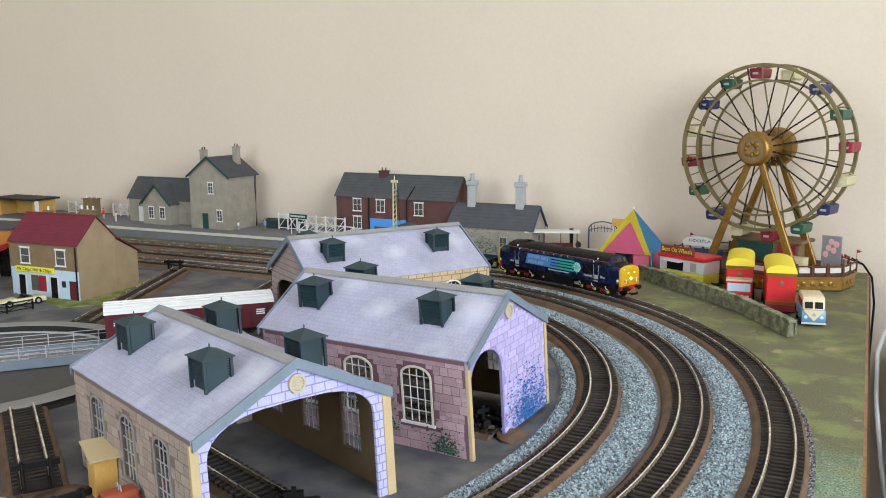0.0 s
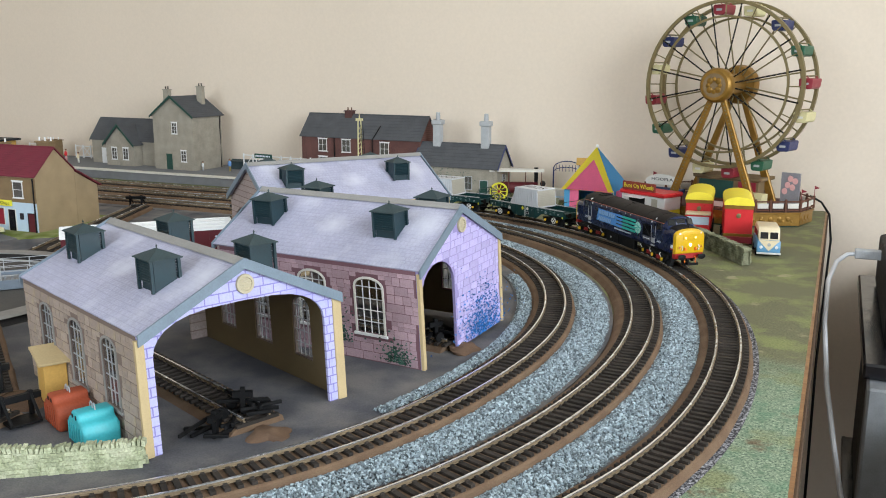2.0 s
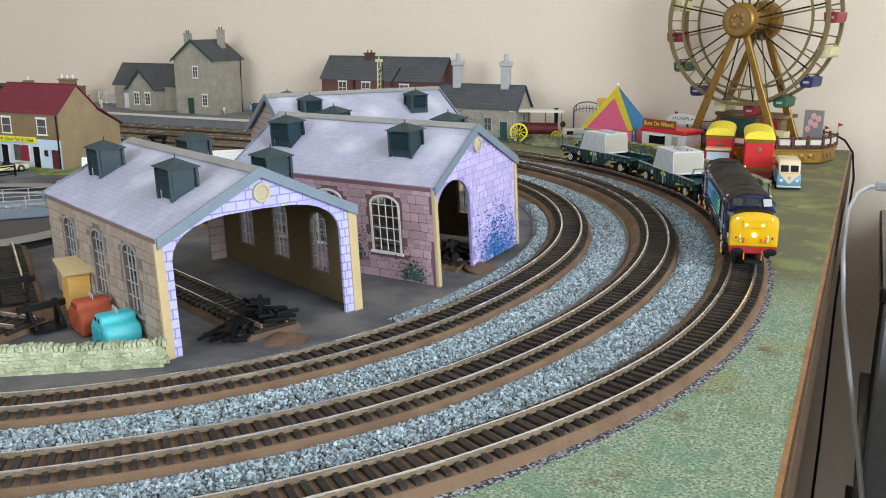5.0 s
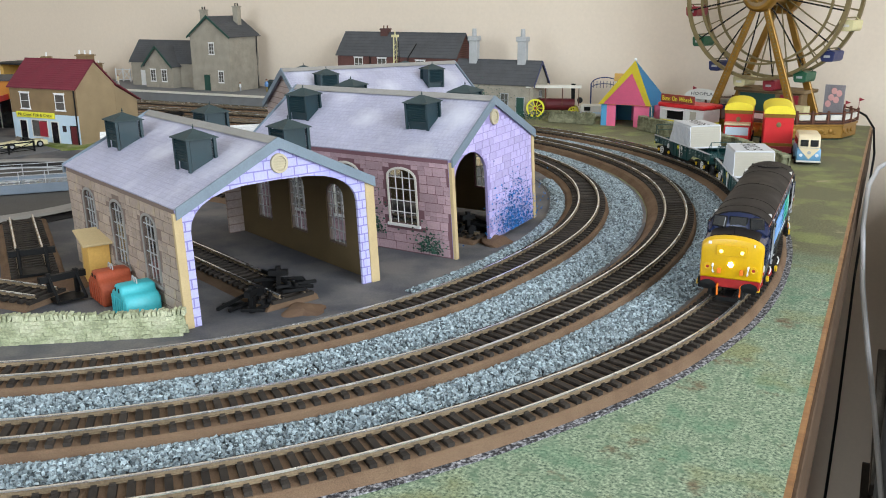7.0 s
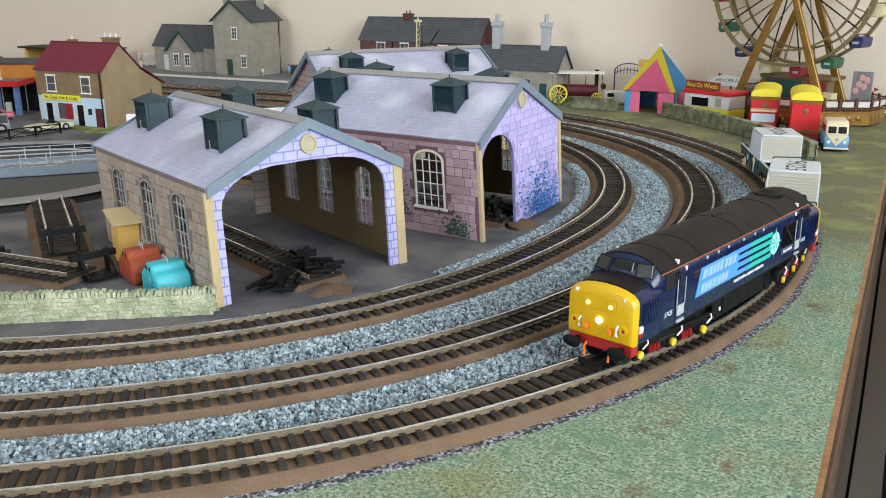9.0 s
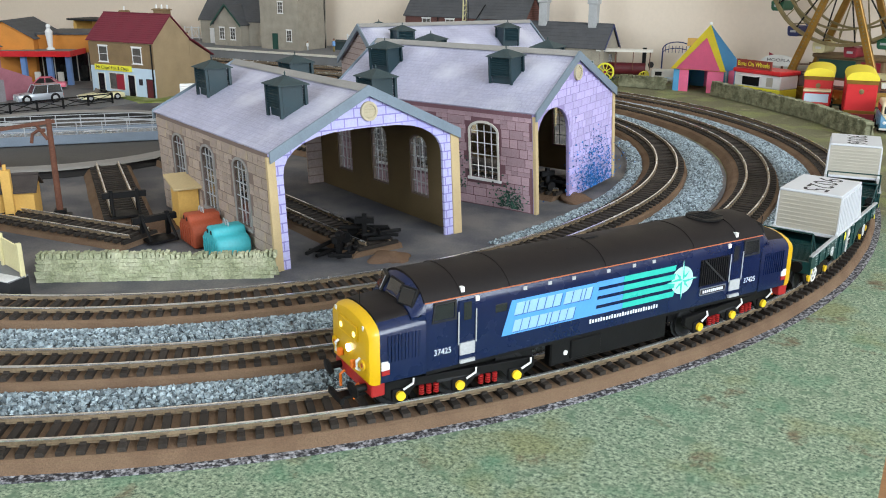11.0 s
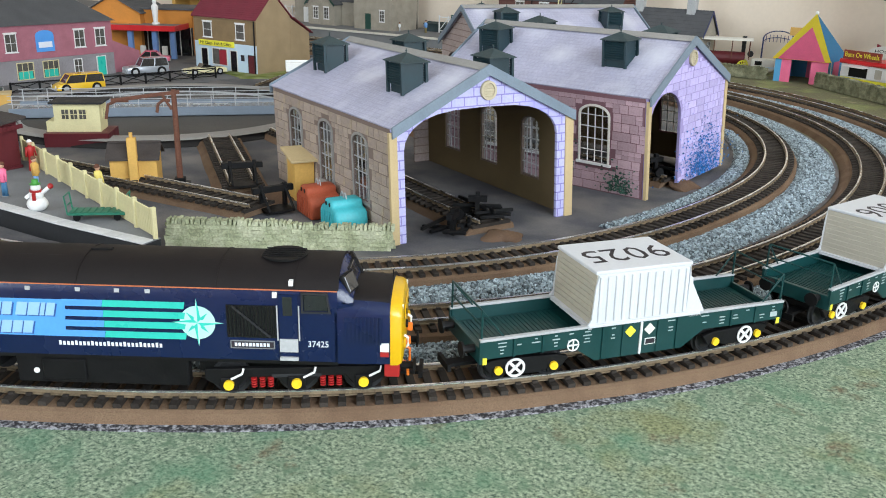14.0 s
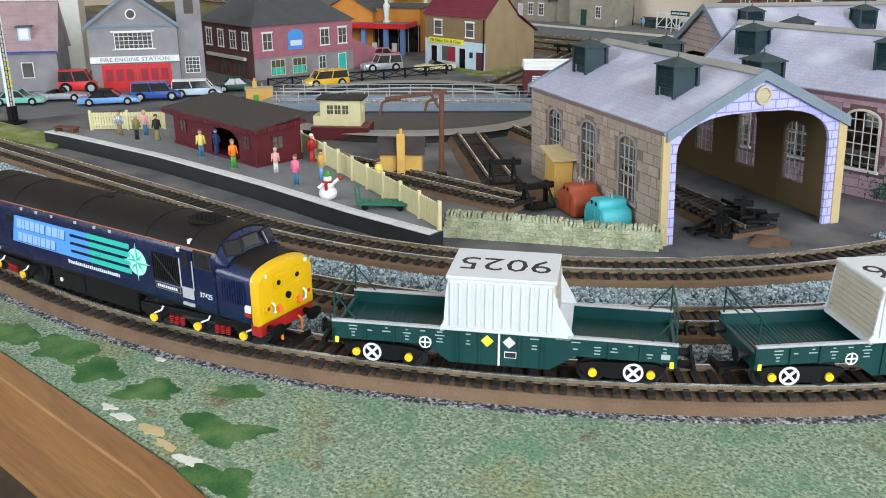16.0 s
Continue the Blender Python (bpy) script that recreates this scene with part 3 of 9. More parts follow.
        tri_box(b, -0.0148, 0.0148, -0.00155, 0.00155, BED - 0.0003, SLEEPER_TOP)
        for s in (-1, 1):
            for o in (-1, 1):
                c = s * (GAUGE / 2 + 0.0005) + o * 0.0017
                tri_box(b, c - 0.0006, c + 0.0006, -0.0011, 0.0011, SLEEPER_TOP, SLEEPER_TOP + 0.0009)
        sleeper_mesh = bpy.data.meshes.new("sleeper")
        b.to_mesh(sleeper_mesh)
        b.free()
        sleeper_mesh.materials.append(M["sleeper"])
    spots = resample(pts, 0.0068)
    ns = normals(spots)
    count, verts, faces = 0, [], []
    for p, n in zip(spots, ns):
        a = math.atan2(n.y, n.x) + random.uniform(-0.02, 0.02)
        if near and count < singles and near(p):
            o = new("sleeper", sleeper_mesh)
            o.parent = tr
            o.matrix_basis = Matrix.Translation((p.x, p.y, 0)) @ Matrix.Rotation(a, 4, "Z")
            count += 1
        else:
            base = len(verts)
            c, s = math.cos(a), math.sin(a)
            for z0 in (BED - 0.0003, SLEEPER_TOP):
                for x, y in ((-0.0148, -0.00155), (0.0148, -0.00155), (0.0148, 0.00155), (-0.0148, 0.00155)):
                    verts.append((p.x + c * x - s * y, p.y + s * x + c * y, z0))
            for f in ((3, 2, 1, 0), (4, 5, 6, 7), (0, 1, 5, 4), (1, 2, 6, 5), (2, 3, 7, 6), (3, 0, 4, 7)):
                faces.append(tuple(base + i for i in f))
    if verts:
        me = bpy.data.meshes.new("sleepers")
        me.from_pydata(verts, [], faces)
        me.materials.append(M["sleeper"])
        o = new("sleepers", me)
        o.parent = tr
        tagged(o, kind="stuff")
    return tr


OUTER = line_points(0.572, 0.004, ((-0.0048, -52, 14), (0.0046, -16, 13)))
MIDDLE = line_points(0.505, 0.004, ((0.0034, -32, 12),))
INNER = line_points(0.438, -0.008, ((-0.003, -12, 12),))

# ---- sheets on the board: yard, ballast strips, road ----


def offset_line(pts, d):
    return [p + n * d for p, n in zip(pts, normals(pts))]


inside = offset_line(INNER, -0.018)
setting("yard", prism([(p.x, p.y) for p in inside[::4]] + [(-2.4, inside[-1].y), (-2.4, inside[0].y)], 0.0003, 0.0010, "z"), "yard", "dark grey card yard around the engine sheds", "yard")
rng = np.random.default_rng(4)


def chips(name, label, bands, per_area, size):
    """Loose granite chips strewn over bands between two lines; one object."""
    v_unit = np.array([(-1, -1, -0.6), (1, -0.8, -0.6), (0.9, 1, -0.6), (-1, 0.9, -0.6), (-0.5, -0.6, 0.7), (0.6, -0.4, 0.9), (0.5, 0.6, 0.6), (-0.6, 0.5, 0.8)])
    f_unit = np.array([(3, 2, 1, 0), (4, 5, 6, 7), (0, 1, 5, 4), (1, 2, 6, 5), (2, 3, 7, 6), (3, 0, 4, 7)])
    allv, allf, base = [], [], 0
    for pts, lo, hi, keep in bands:
        for p, n, q in zip(pts, normals(pts), pts[1:]):
            if not keep(p):
                continue
            num = rng.poisson((q - p).length * (hi - lo) * per_area)
            for _ in range(num):
                s, f = rng.uniform(lo, hi), rng.uniform()
                x, y = p.x + (q.x - p.x) * f + n.x * s, p.y + (q.y - p.y) * f + n.y * s
                e = Euler(rng.uniform(0, 6.28, 3)).to_matrix()
                k = size * rng.uniform(0.5, 1.15)
                edge = min(s - lo, hi - s) / (hi - lo)
                vv = v_unit * k * np.array([1, rng.uniform(0.6, 1), rng.uniform(0.6, 1)]) @ np.array(e).T + (x, y, 0.0012 + 0.003 * min(1, edge * 4) * rng.uniform(0.4, 1))
                allv.append(vv)
                allf.append(f_unit + base)
                base += 8
    me = bpy.data.meshes.new(name)
    me.from_pydata(np.concatenate(allv).tolist(), [], np.concatenate(allf).tolist())
    me.materials.append(M["ballast"])
    return tagged(new(name, me), label, "ballast", kind="stuff")


def front_part(p):
    return p.x > -1.0 and p.y < 1.12


for nm, pts, lo, hi in (("ballast_sheet", MIDDLE, 0.016, 0.050), ("ballast_sheet", INNER, 0.016, 0.050), ("ballast_sheet", INNER, -0.036, -0.019)):
    seg = [p for p in pts if p.x > -1.5]
    setting(nm, ribbon(seg, [(lo, 0.0010), (lo, 0.0018), (hi, 0.0018), (hi, 0.0010)]), "yard", "strip of grey stone ballast paper between the tracks", "ballast")
chips("ballast_chips", "loose blue-grey granite ballast chips between the tracks",
      [(MIDDLE, 0.0175, 0.047, front_part), (INNER, 0.0175, 0.047, front_part), (INNER, -0.034, -0.020, lambda p: p.x > -0.25 and 0.44 < p.y < 0.9)], 1.15e6, 0.00105)
setting("ballast_paper", ribbon([p for p in OUTER if p.x > -1.3 and p.y < 0.85], [(0.017, 0.0002), (0.017, 0.0008), (0.0222, 0.0008), (0.0222, 0.0002)]), "speckle", "printed black and white ballast paper strip beside the outer track bed", "ballast")

NEAR = lambda p: p.x > -0.62 and p.y < 0.95
track("outer_track", "outer running line with steel rails and black sleepers on cork", OUTER, near=NEAR, outer=0.0185)
track("middle_track", "middle running line with steel rails and black sleepers on cork", MIDDLE, near=NEAR, outer=0.0185)
track("inner_track", "inner running line with steel rails and black sleepers on cork", INNER, near=NEAR, outer=0.0185)

# bare painted patches and torn paper where the grass mat has worn away
rp = random.Random(9)


def blot(x, y, r, stretch, turn, z, seed):
    pts = []
    for i in range(64):
        a = 2 * math.pi * i / 64
        k = r * (1 + 0.7 * noise.noise((math.cos(a) * 1.3 + seed, math.sin(a) * 1.3, seed * 0.37)) + 0.22 * noise.noise((math.cos(a) * 3.5 + seed, math.sin(a) * 3.5, 1)) + 0.10 * noise.noise((math.cos(a) * 11 + seed, math.sin(a) * 11, 2)))
        u, v = k * math.cos(a) * stretch, k * math.sin(a)
        pts.append((x + u * math.cos(turn) - v * math.sin(turn), y + u * math.sin(turn) + v * math.cos(turn)))
    return prism(pts, 0.0, z, "z")


for i, (x, y, r, st, tn) in enumerate(((-0.425, 0.020, 0.010, 1.8, 0.2), (-0.392, 0.024, 0.009, 1.7, 0.2), (-0.360, 0.033, 0.008, 1.6, 0.5), (-0.332, 0.060, 0.006, 1.6, 0.6), (-0.310, 0.040, 0.009, 2.0, 0.5), (-0.280, 0.024, 0.007, 2.0, 0.3), (-0.46, 0.010, 0.010, 1.6, 0.1))):
    setting("bare_patch", blot(x, y, r, st, tn, 0.00018 + 0.00002 * i, i + 1.3), "bare_green", "bare patch of green paint in the worn grass mat", "ground")
for i, (x, y, r) in enumerate(((-0.346, 0.0165, 0.0022), (-0.329, 0.0205, 0.0030), (-0.300, 0.0208, 0.0026), (-0.357, 0.0155, 0.0016), (-0.315, 0.0192, 0.002), (-0.383, 0.050, 0.0012), (-0.140, 0.33, 0.0022))):
    setting("torn_paper", blot(x, y, r, 2.2, 0.3 if x < -0.2 else 1.2, 0.00040 + 0.00003 * i, i + 7.7), "card" if i % 3 == 1 else "offwhite", "torn scrap of backing paper at the board edge", "paper")

# ---- the engine sheds ----


def arch(x0, x1, z0, zs, zt, n=10):
    """Outline of an arched opening from the left foot over the crown to the right foot; zs springing, zt crown."""
    out = [(x0, z0)]
    for i in range(n + 1):
        a = math.pi * (1 - i / n)
        out.append(((x0 + x1) / 2 + (x1 - x0) / 2 * math.cos(a), zs + (zt - zs) * math.sin(a)))
    return out + [(x1, z0)]


def soft_arch(x0, x1, z0, zs, zt, n=14, lift=0.62):
    """A flat-topped arch with quick shoulders."""
    out = [(x0, z0)]
    for i in range(n + 1):
        a = math.pi * (1 - i / n)
        c, s = math.cos(a), math.sin(a)
        out.append(((x0 + x1) / 2 + (x1 - x0) / 2 * math.copysign(abs(c) ** 0.62, c), zs + (zt - zs) * s ** lift))
    return out + [(x1, z0)]


def pierce(outline, holes, a, b, axis):
    """Wall plate with holes: outline and holes as 2D loops, filled and given thickness."""
    bm = bmesh.new()

    def at(u, v, w):
        return (u, w, v) if axis == "y" else (w, u, v)
    loops = []
    for loop in [outline] + holes:
        vs = [bm.verts.new(at(u, v, a)) for u, v in loop]
        loops.append([bm.edges.new((vs[i], vs[(i + 1) % len(vs)])) for i in range(len(vs))])
    bmesh.ops.triangle_fill(bm, edges=[e for l in loops for e in l], use_beauty=True)
    geo = bmesh.ops.extrude_face_region(bm, geom=bm.faces[:])
    vs = [g for g in geo["geom"] if isinstance(g, bmesh.types.BMVert)]
    bmesh.ops.translate(bm, verts=vs, vec=(0, b - a, 0) if axis == "y" else (b - a, 0, 0))
    bmesh.ops.recalc_face_normals(bm, faces=bm.faces[:])
    return bm


def shed_vent(parent, m, roof_slope):
    """Louvred roof ventilator; its own axes: z up, louvres on the two x faces."""
    w, d, h = 0.0120, 0.0115, 0.0155
    body = part("ventilator", box(-w + 0.0008, w - 0.0008, -d + 0.0024, d - 0.0024, -0.010, h - 0.0005), "vent", parent, "dark teal louvred roof ventilator")
    body.matrix_basis = m @ Matrix.Scale(0.76, 4)
    for sx in (-1, 1):
        for sy in (-1, 1):
            part("corner_post", box(sx * w - 0.0012, sx * w + 0.0012, sy * d - 0.0012, sy * d + 0.0012, -0.010, h), "vent", body)
    for i in range(8):
        z = -0.0015 + i * 0.0021
        for s in (-1, 1):
            part("louvre", moved(box(-w + 0.0012, w - 0.0012, -0.0011, 0.0011, -0.00035, 0.00035), Matrix.Translation((0, s * (d - 0.0004), z)) @ Matrix.Rotation(-s * 0.75, 4, "X")), "vent", body)
    bm = bmesh.new()
    o = 0.0028
    vs = [bm.verts.new((x, y, h)) for x, y in ((-w - o, -d - o), (w + o, -d - o), (w + o, d + o), (-w - o, d + o))]
    vs2 = [bm.verts.new((v.co.x, v.co.y, h + 0.0008)) for v in vs]
    top = [bm.verts.new((x, 0, h + 0.0072)) for x in (-0.0016, 0.0016)]
    bm.faces.new(vs[::-1])
    for i in range(4):
        bm.faces.new((vs[i], vs[(i + 1) % 4], vs2[(i + 1) % 4], vs2[i]))
    bm.faces.new((vs2[0], vs2[1], top[1], top[0]))
    bm.faces.new((vs2[1], vs2[2], top[1]))
    bm.faces.new((vs2[2], vs2[3], top[0], top[1]))
    bm.faces.new((vs2[3], vs2[0], top[0]))
    part("ventilator_roof", bm, "vent_roof", body)
    part("finial", join(tube((0, 0, h + 0.006), (0, 0, h + 0.0105), 0.0006, 8, 0.0003), ball((0, 0, h + 0.0088), 0.0008, seg=8)), "vent_roof", body)
    return body


def leaf_clump(centre, spread, count, normal_axis, seed):
    """Climbing plant: many small leaves on a wall. Local plane by normal_axis."""
    r = random.Random(seed)
    bm = bmesh.new()
    for _ in range(count):
        u, v = r.gauss(0, spread[0]), abs(r.gauss(0, spread[1]))
        if r.random() < 0.2:
            u *= 1.5
        s = r.uniform(0.0005, 0.0012)
        a, b, t = r.uniform(0, 6.28), r.uniform(-0.6, 0.6), r.uniform(0.0002, 0.0011)
        vs = []
        for k in range(5):
            q = a + 2 * math.pi * k / 5
            du, dv = s * math.cos(q), s * 0.7 * math.sin(q)
            w = t + du * b * 0.5
            vs.append((centre[0] + u + du, centre[1] - w, centre[2] + v + dv) if normal_axis == "y" else (centre[0] + w, centre[1] + u + du, centre[2] + v + dv))
        bm.faces.new([bm.verts.new(c) for c in vs])
    return bm


def stone_pieces(parent, wall, u0, u1, z0, z1, inside_test, material, axis, at, seed, cw=0.0115, ch=0.0066):
    """Printed stone blocks as thin pieces of card, each of its own, in courses. Shares a few block meshes."""
    r = random.Random(seed)
    shapes = []
    for w, h in ((cw * 0.6, ch), (cw, ch), (cw * 1.35, ch), (cw * 0.45, ch / 2)):
        g = 0.0003 if h == ch else 0.00012
        b = box(g, w - g, -0.00022, 0.0, g, h - g) if axis == "y" else box(0.0, 0.00022, g, w - g, g, h - g)
        me = bpy.data.meshes.new("stone")
        b.to_mesh(me)
        b.free()
        me.materials.append(M[material])
        shapes.append((w, h, me))
    small = shapes.pop()
    z, row = z0, 0
    while z < z1:
        u = u0 + (0.0 if row % 2 else -cw * 0.4)
        while u < u1:
            w, h, me = r.choice(shapes)
            def fits(u, z, w, h):
                return all(inside_test(*c) for c in ((u + 0.0003, z + 0.0003), (u + w - 0.0003, z + 0.0003), (u + w - 0.0003, z + h - 0.0003), (u + 0.0003, z + h - 0.0003), (u + w / 2, z + h / 2)))
            tries = [(u, z, w, h, me)]
            if not fits(u, z, w, h):
                k = max(1, round(w / small[0]))
                tries = [(u + i * w / k, z + j * h / 2, w / k, h / 2, small[2]) for i in range(k) for j in range(2)]
            for tu, tz, tw, th, tm in tries:
                if fits(tu, tz, tw, th):
                    o = new("stone", tm)
                    o.parent = wall
                    o.matrix_basis = Matrix.Translation((tu, at, tz) if axis == "y" else (at, tu, tz)) @ (Matrix.Diagonal((tw / small[0], 1, 1, 1)) if tm is small[2] and axis == "y" else Matrix.Identity(4))
            u += w
        z += ch
        row += 1


def in_loop(loop):
    def test(u, v):
        hit, j = False, len(loop) - 1
        for i in range(len(loop)):
            (x1, y1), (x2, y2) = loop[i], loop[j]
            if (y1 > v) != (y2 > v) and u < (x2 - x1) * (v - y1) / (y2 - y1) + x1:
                hit = not hit
            j = i
        return hit
    return test


def engine_shed(label, m, length, width, eave, ridge, wide_front, wall_mat, stone_mats, ivy=True, seed=1, lean=0.0, windows=(0.23, 0.505, 0.78), win_half=0.0105, win_z=(0.0178, 0.0525, 0.0590)):
    """A card engine shed. Own axes: x from the back (-length) to the gable front (0), y across from 0 to width, z up."""
    sh = thing("engine_shed", label, "model building", m, "engine sheds")
    T = 0.0022
    mid = width / 2
    slope = (ridge - eave) / mid
    gable = [(0, 0), (width, 0), (width, eave), (mid, ridge - 0.001), (0, eave)]
    # gable front and back
    big = soft_arch(0.0078, width - 0.0128, 0.0, 0.0555, 0.0775, lift=1.0) if wide_front else arch(0.0038, 0.0508, 0.0, 0.0535, 0.0735)
    if wide_front:
        outline = [(0, 0), big[0]] + big[1:-1] + [big[-1], (width, 0), (width, eave), (mid, ridge - 0.001), (0, eave)]
        front_bm = pierce(outline, [], 0, -T, "x")
    else:
        outline = [(0, 0)] + big + [(width, 0), (width, eave), (mid, ridge - 0.001), (0, eave)]
        front_bm = pierce(outline, [], 0, -T, "x")
    front = part("gable_wall", front_bm, wall_mat[0], sh, "violet-tinted printed stone gable with arched doorway")
    back_arch = soft_arch(0.016, width - 0.016, 0.0, 0.040, 0.062)
    part("gable_wall", pierce([(0, 0)] + back_arch + [(width, 0), (width, eave), (mid, ridge - 0.001), (0, eave)], [], -length + T, -length, "x"), wall_mat[2], sh)
    # side walls with arched windows
    wz0, wz1, wz2 = win_z
    holes, spots = [], []
    for f in windows:
        c, w = -length * f, win_half
        holes.append(arch(c - w, c + w, wz0, wz1, wz2, 8))
        spots.append((c, w))
    for side, y0, y1 in ((0, 0.0, T), (1, width - T, width)):
        wall = part("side_wall", pierce([(-length + T + 0.0002, 0), (-T - 0.0002, 0), (-T - 0.0002, eave), (-length + T + 0.0002, eave)], holes, y0, y1, "y"), wall_mat[1], sh, "printed stone side wall with arched windows")
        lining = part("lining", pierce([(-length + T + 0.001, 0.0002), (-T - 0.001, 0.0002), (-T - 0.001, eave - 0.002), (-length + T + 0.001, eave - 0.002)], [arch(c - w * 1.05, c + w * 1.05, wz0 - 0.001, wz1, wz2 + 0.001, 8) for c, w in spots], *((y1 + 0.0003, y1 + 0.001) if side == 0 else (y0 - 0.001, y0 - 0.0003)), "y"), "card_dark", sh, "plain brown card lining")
        ym = y0 + T * 0.55 if side == 0 else y1 - T * 0.55
        out = -1 if side == 0 else 1
        yo = 0.0 if side == 0 else width
        for c, w in spots:
            win = part("window", box(c - w * 1.2, c + w * 1.2, yo, yo + out * 0.0012, wz0 - 0.0020, wz0), "buff_grey" if wide_front else "white", sh, "arched white-framed window")
            part("pane", pierce(arch(c - w * 0.98, c + w * 0.98, wz0 + 0.0002, wz1, wz2 - 0.0002, 8), [], ym - 0.0001, ym + 0.0001, "y"), M["window_glass"], win)
            arc_out, arc_in = arch(c - w * 1.09, c + w * 1.09, wz0 + 0.0001, wz1 + 0.0003, wz2 + 0.0012, 10), arch(c - w * 0.95, c + w * 0.95, wz0 + 0.0001, wz1, wz2 - 0.0005, 10)
            part("frame", pierce(arc_out + arc_in[::-1], [], yo, yo + out * 0.0006, "y"), "buff_grey" if wide_front else "offwhite", win)
            for k in (-0.5, 0, 0.5):
                part("glazing_bar", box(c + k * w - 0.00028, c + k * w + 0.00028, ym - 0.0004, ym + 0.0004, wz0 + 0.0002, wz2 - 0.0022), "lightgrey" if wide_front else "white", win)
            for z in [wz0 + (wz1 - wz0) * q / 4 for q in (1, 2, 3, 4)]:
                part("glazing_bar", box(c - w * 0.96, c + w * 0.96, ym - 0.0004, ym + 0.0004, z - 0.00028, z + 0.00028), "lightgrey" if wide_front else "white", win)
        if stone_mats[1] and side == 0:
            blocked = [in_loop(arch(c - w * 1.10, c + w * 1.10, wz0 - 0.0022, wz1 + 0.0003, wz2 + 0.0014, 8)) for c, w in spots]
            stone_pieces(sh, wall, -length, -0.001, 0.0004, eave - 0.0005, lambda u, v: -length < u < -0.0008 and v < eave - 0.0004 and not any(b(u, v) for b in blocked), stone_mats[1], "y", 0.0, seed)
    gl = in_loop([(0.0005, 0), (width - 0.0005, 0), (width - 0.0005, eave - 0.001), (mid, ridge - 0.003), (0.0005, eave - 0.001)])
    door = in_loop(big)
    rd = (mid, ridge - 0.0128)
    if stone_mats[0]:
        stone_pieces(sh, front, 0, width, 0.0004, ridge, lambda u, v: gl(u, v) and not door(u, v) and (u - rd[0]) ** 2 + (v - rd[1]) ** 2 > 0.0062 ** 2, stone_mats[0], "x", 0.0, seed + 7, 0.0105, 0.0056)
    # quoin strips and bare card corner posts
    if wide_front:
        strips = ((-0.0022, 0.0030), (width - 0.0062, width + 0.0004))
    else:
        strips = ((-0.0004, 0.0034), (width - 0.0036, width + 0.0006))
    for y0, y1 in strips:
        part("corner_strip", box(-0.0016, 0.0010, y0, y1, 0, eave - 0.0015, 0.0002), "card", sh, "bare cream card edge strip")
    # round louvre
    rl = part("round_louvre", lathe([(0.0, 0.0004), (0.0042, 0.0004), (0.0044, 0.0016), (0.0058, 0.0016), (0.006, 0.0003), (0.006, 0.0), (0.0, 0.0)], 24, "x", (0.0003, *rd)), "louvre", sh, "round cream louvre under the gable")
    for k in (-2, -1, 0, 1, 2):
        part("slat", box(0.0006, 0.0014, rd[0] - math.sqrt(0.0042 ** 2 - (k * 0.0016) ** 2), rd[0] + math.sqrt(0.0042 ** 2 - (k * 0.0016) ** 2), rd[1] + k * 0.0016 - 0.0004, rd[1] + k * 0.0016 + 0.0003), "louvre", rl)
    # roof: two sheets of slates, warped paper
    over, eav, back = 0.0005, 0.0008, 0.004
    for side in (0, 1):
        bm = bmesh.new()
        nx, ny = 24, 10
        grid = []
        for j in range(ny + 1):
            row = []
            for i in range(nx + 1):
                x = -length - back + (length + back + over) * i / nx
                f = j / ny
                y = mid + 0.0006 - (mid + eav) * f if side == 0 else mid - 0.0006 + (mid + eav) * f
                z = ridge + 0.0012 - slope * (mid + eav) * f + 0.0007 * noise.noise((x * 45 + seed, f * 3, side)) * f
                row.append(bm.verts.new((x, y, z)))
            grid.append(row)
        for j in range(ny):
            for i in range(nx):
                bm.faces.new((grid[j][i], grid[j][i + 1], grid[j + 1][i + 1], grid[j + 1][i]))
        bmesh.ops.recalc_face_normals(bm, faces=bm.faces[:])
        bmesh.ops.solidify(bm, geom=bm.faces[:], thickness=0.0012)
        part("roof_sheet", bm, "shed_slate", sh, "lilac-grey printed slate roof with creases")
    part("ridge_strip", prism([(mid - 0.005, ridge - 0.0005), (mid, ridge + 0.0030), (mid + 0.005, ridge - 0.0005), (mid, ridge + 0.0016)], -length - back, over + 0.001, "x"), "buff_grey", sh)
    for side in (0, 1):
        s = -1 if side == 0 else 1
        ye = mid + s * (mid + eav)
        ze = ridge - slope * (mid + eav)
        for xa, xb in ((over + 0.0008, over + 0.0022), (-length - back - 0.0014, -length - back - 0.0002)):
            part("bargeboard", prism([(mid, ridge + 0.0030), (mid, ridge - 0.0036), (ye, ze - 0.0044), (ye, ze + 0.0022)], xa, xb, "x"), "barge", sh, "grey-blue bargeboard")
    # ventilators, two on each slope
    for fx in (0.225, 0.84):
        for side in (0, 1):
            s = -1 if side == 0 else 1
            shed_vent(sh, Matrix.Translation((-length * fx, mid + s * mid * 0.49, ridge - slope * mid * 0.49 + 0.005)), slope)
    if ivy:
        part("climbing_plant", leaf_clump((-0.022, -0.0004, 0.002), (0.0055, 0.0085), 260, "y", seed + 3), "ivy", sh, "dark green printed climbing shrub")
        part("climbing_plant", leaf_clump((-0.072, -0.0004, 0.012), (0.005, 0.012), 260, "y", seed + 4), "ivy", sh, "dark green printed climbing shrub")
        part("climbing_plant", leaf_clump((0.0004, width * 0.72, 0.001), (0.016, 0.017), 1100, "x", seed + 5), "ivy_blue", sh, "bright blue printed climbing shrub")
    # the card walls lean back a little
    if lean:
        done = set()
        for ob in sh.children_recursive:
            if ob.data.name not in done:
                done.add(ob.data.name)
                for v in ob.data.vertices:
                    v.co.x -= lean * v.co.z
            ob.location.x -= lean * ob.location.z
    return sh


M["window_glass"] = glass_mat("window_glass")
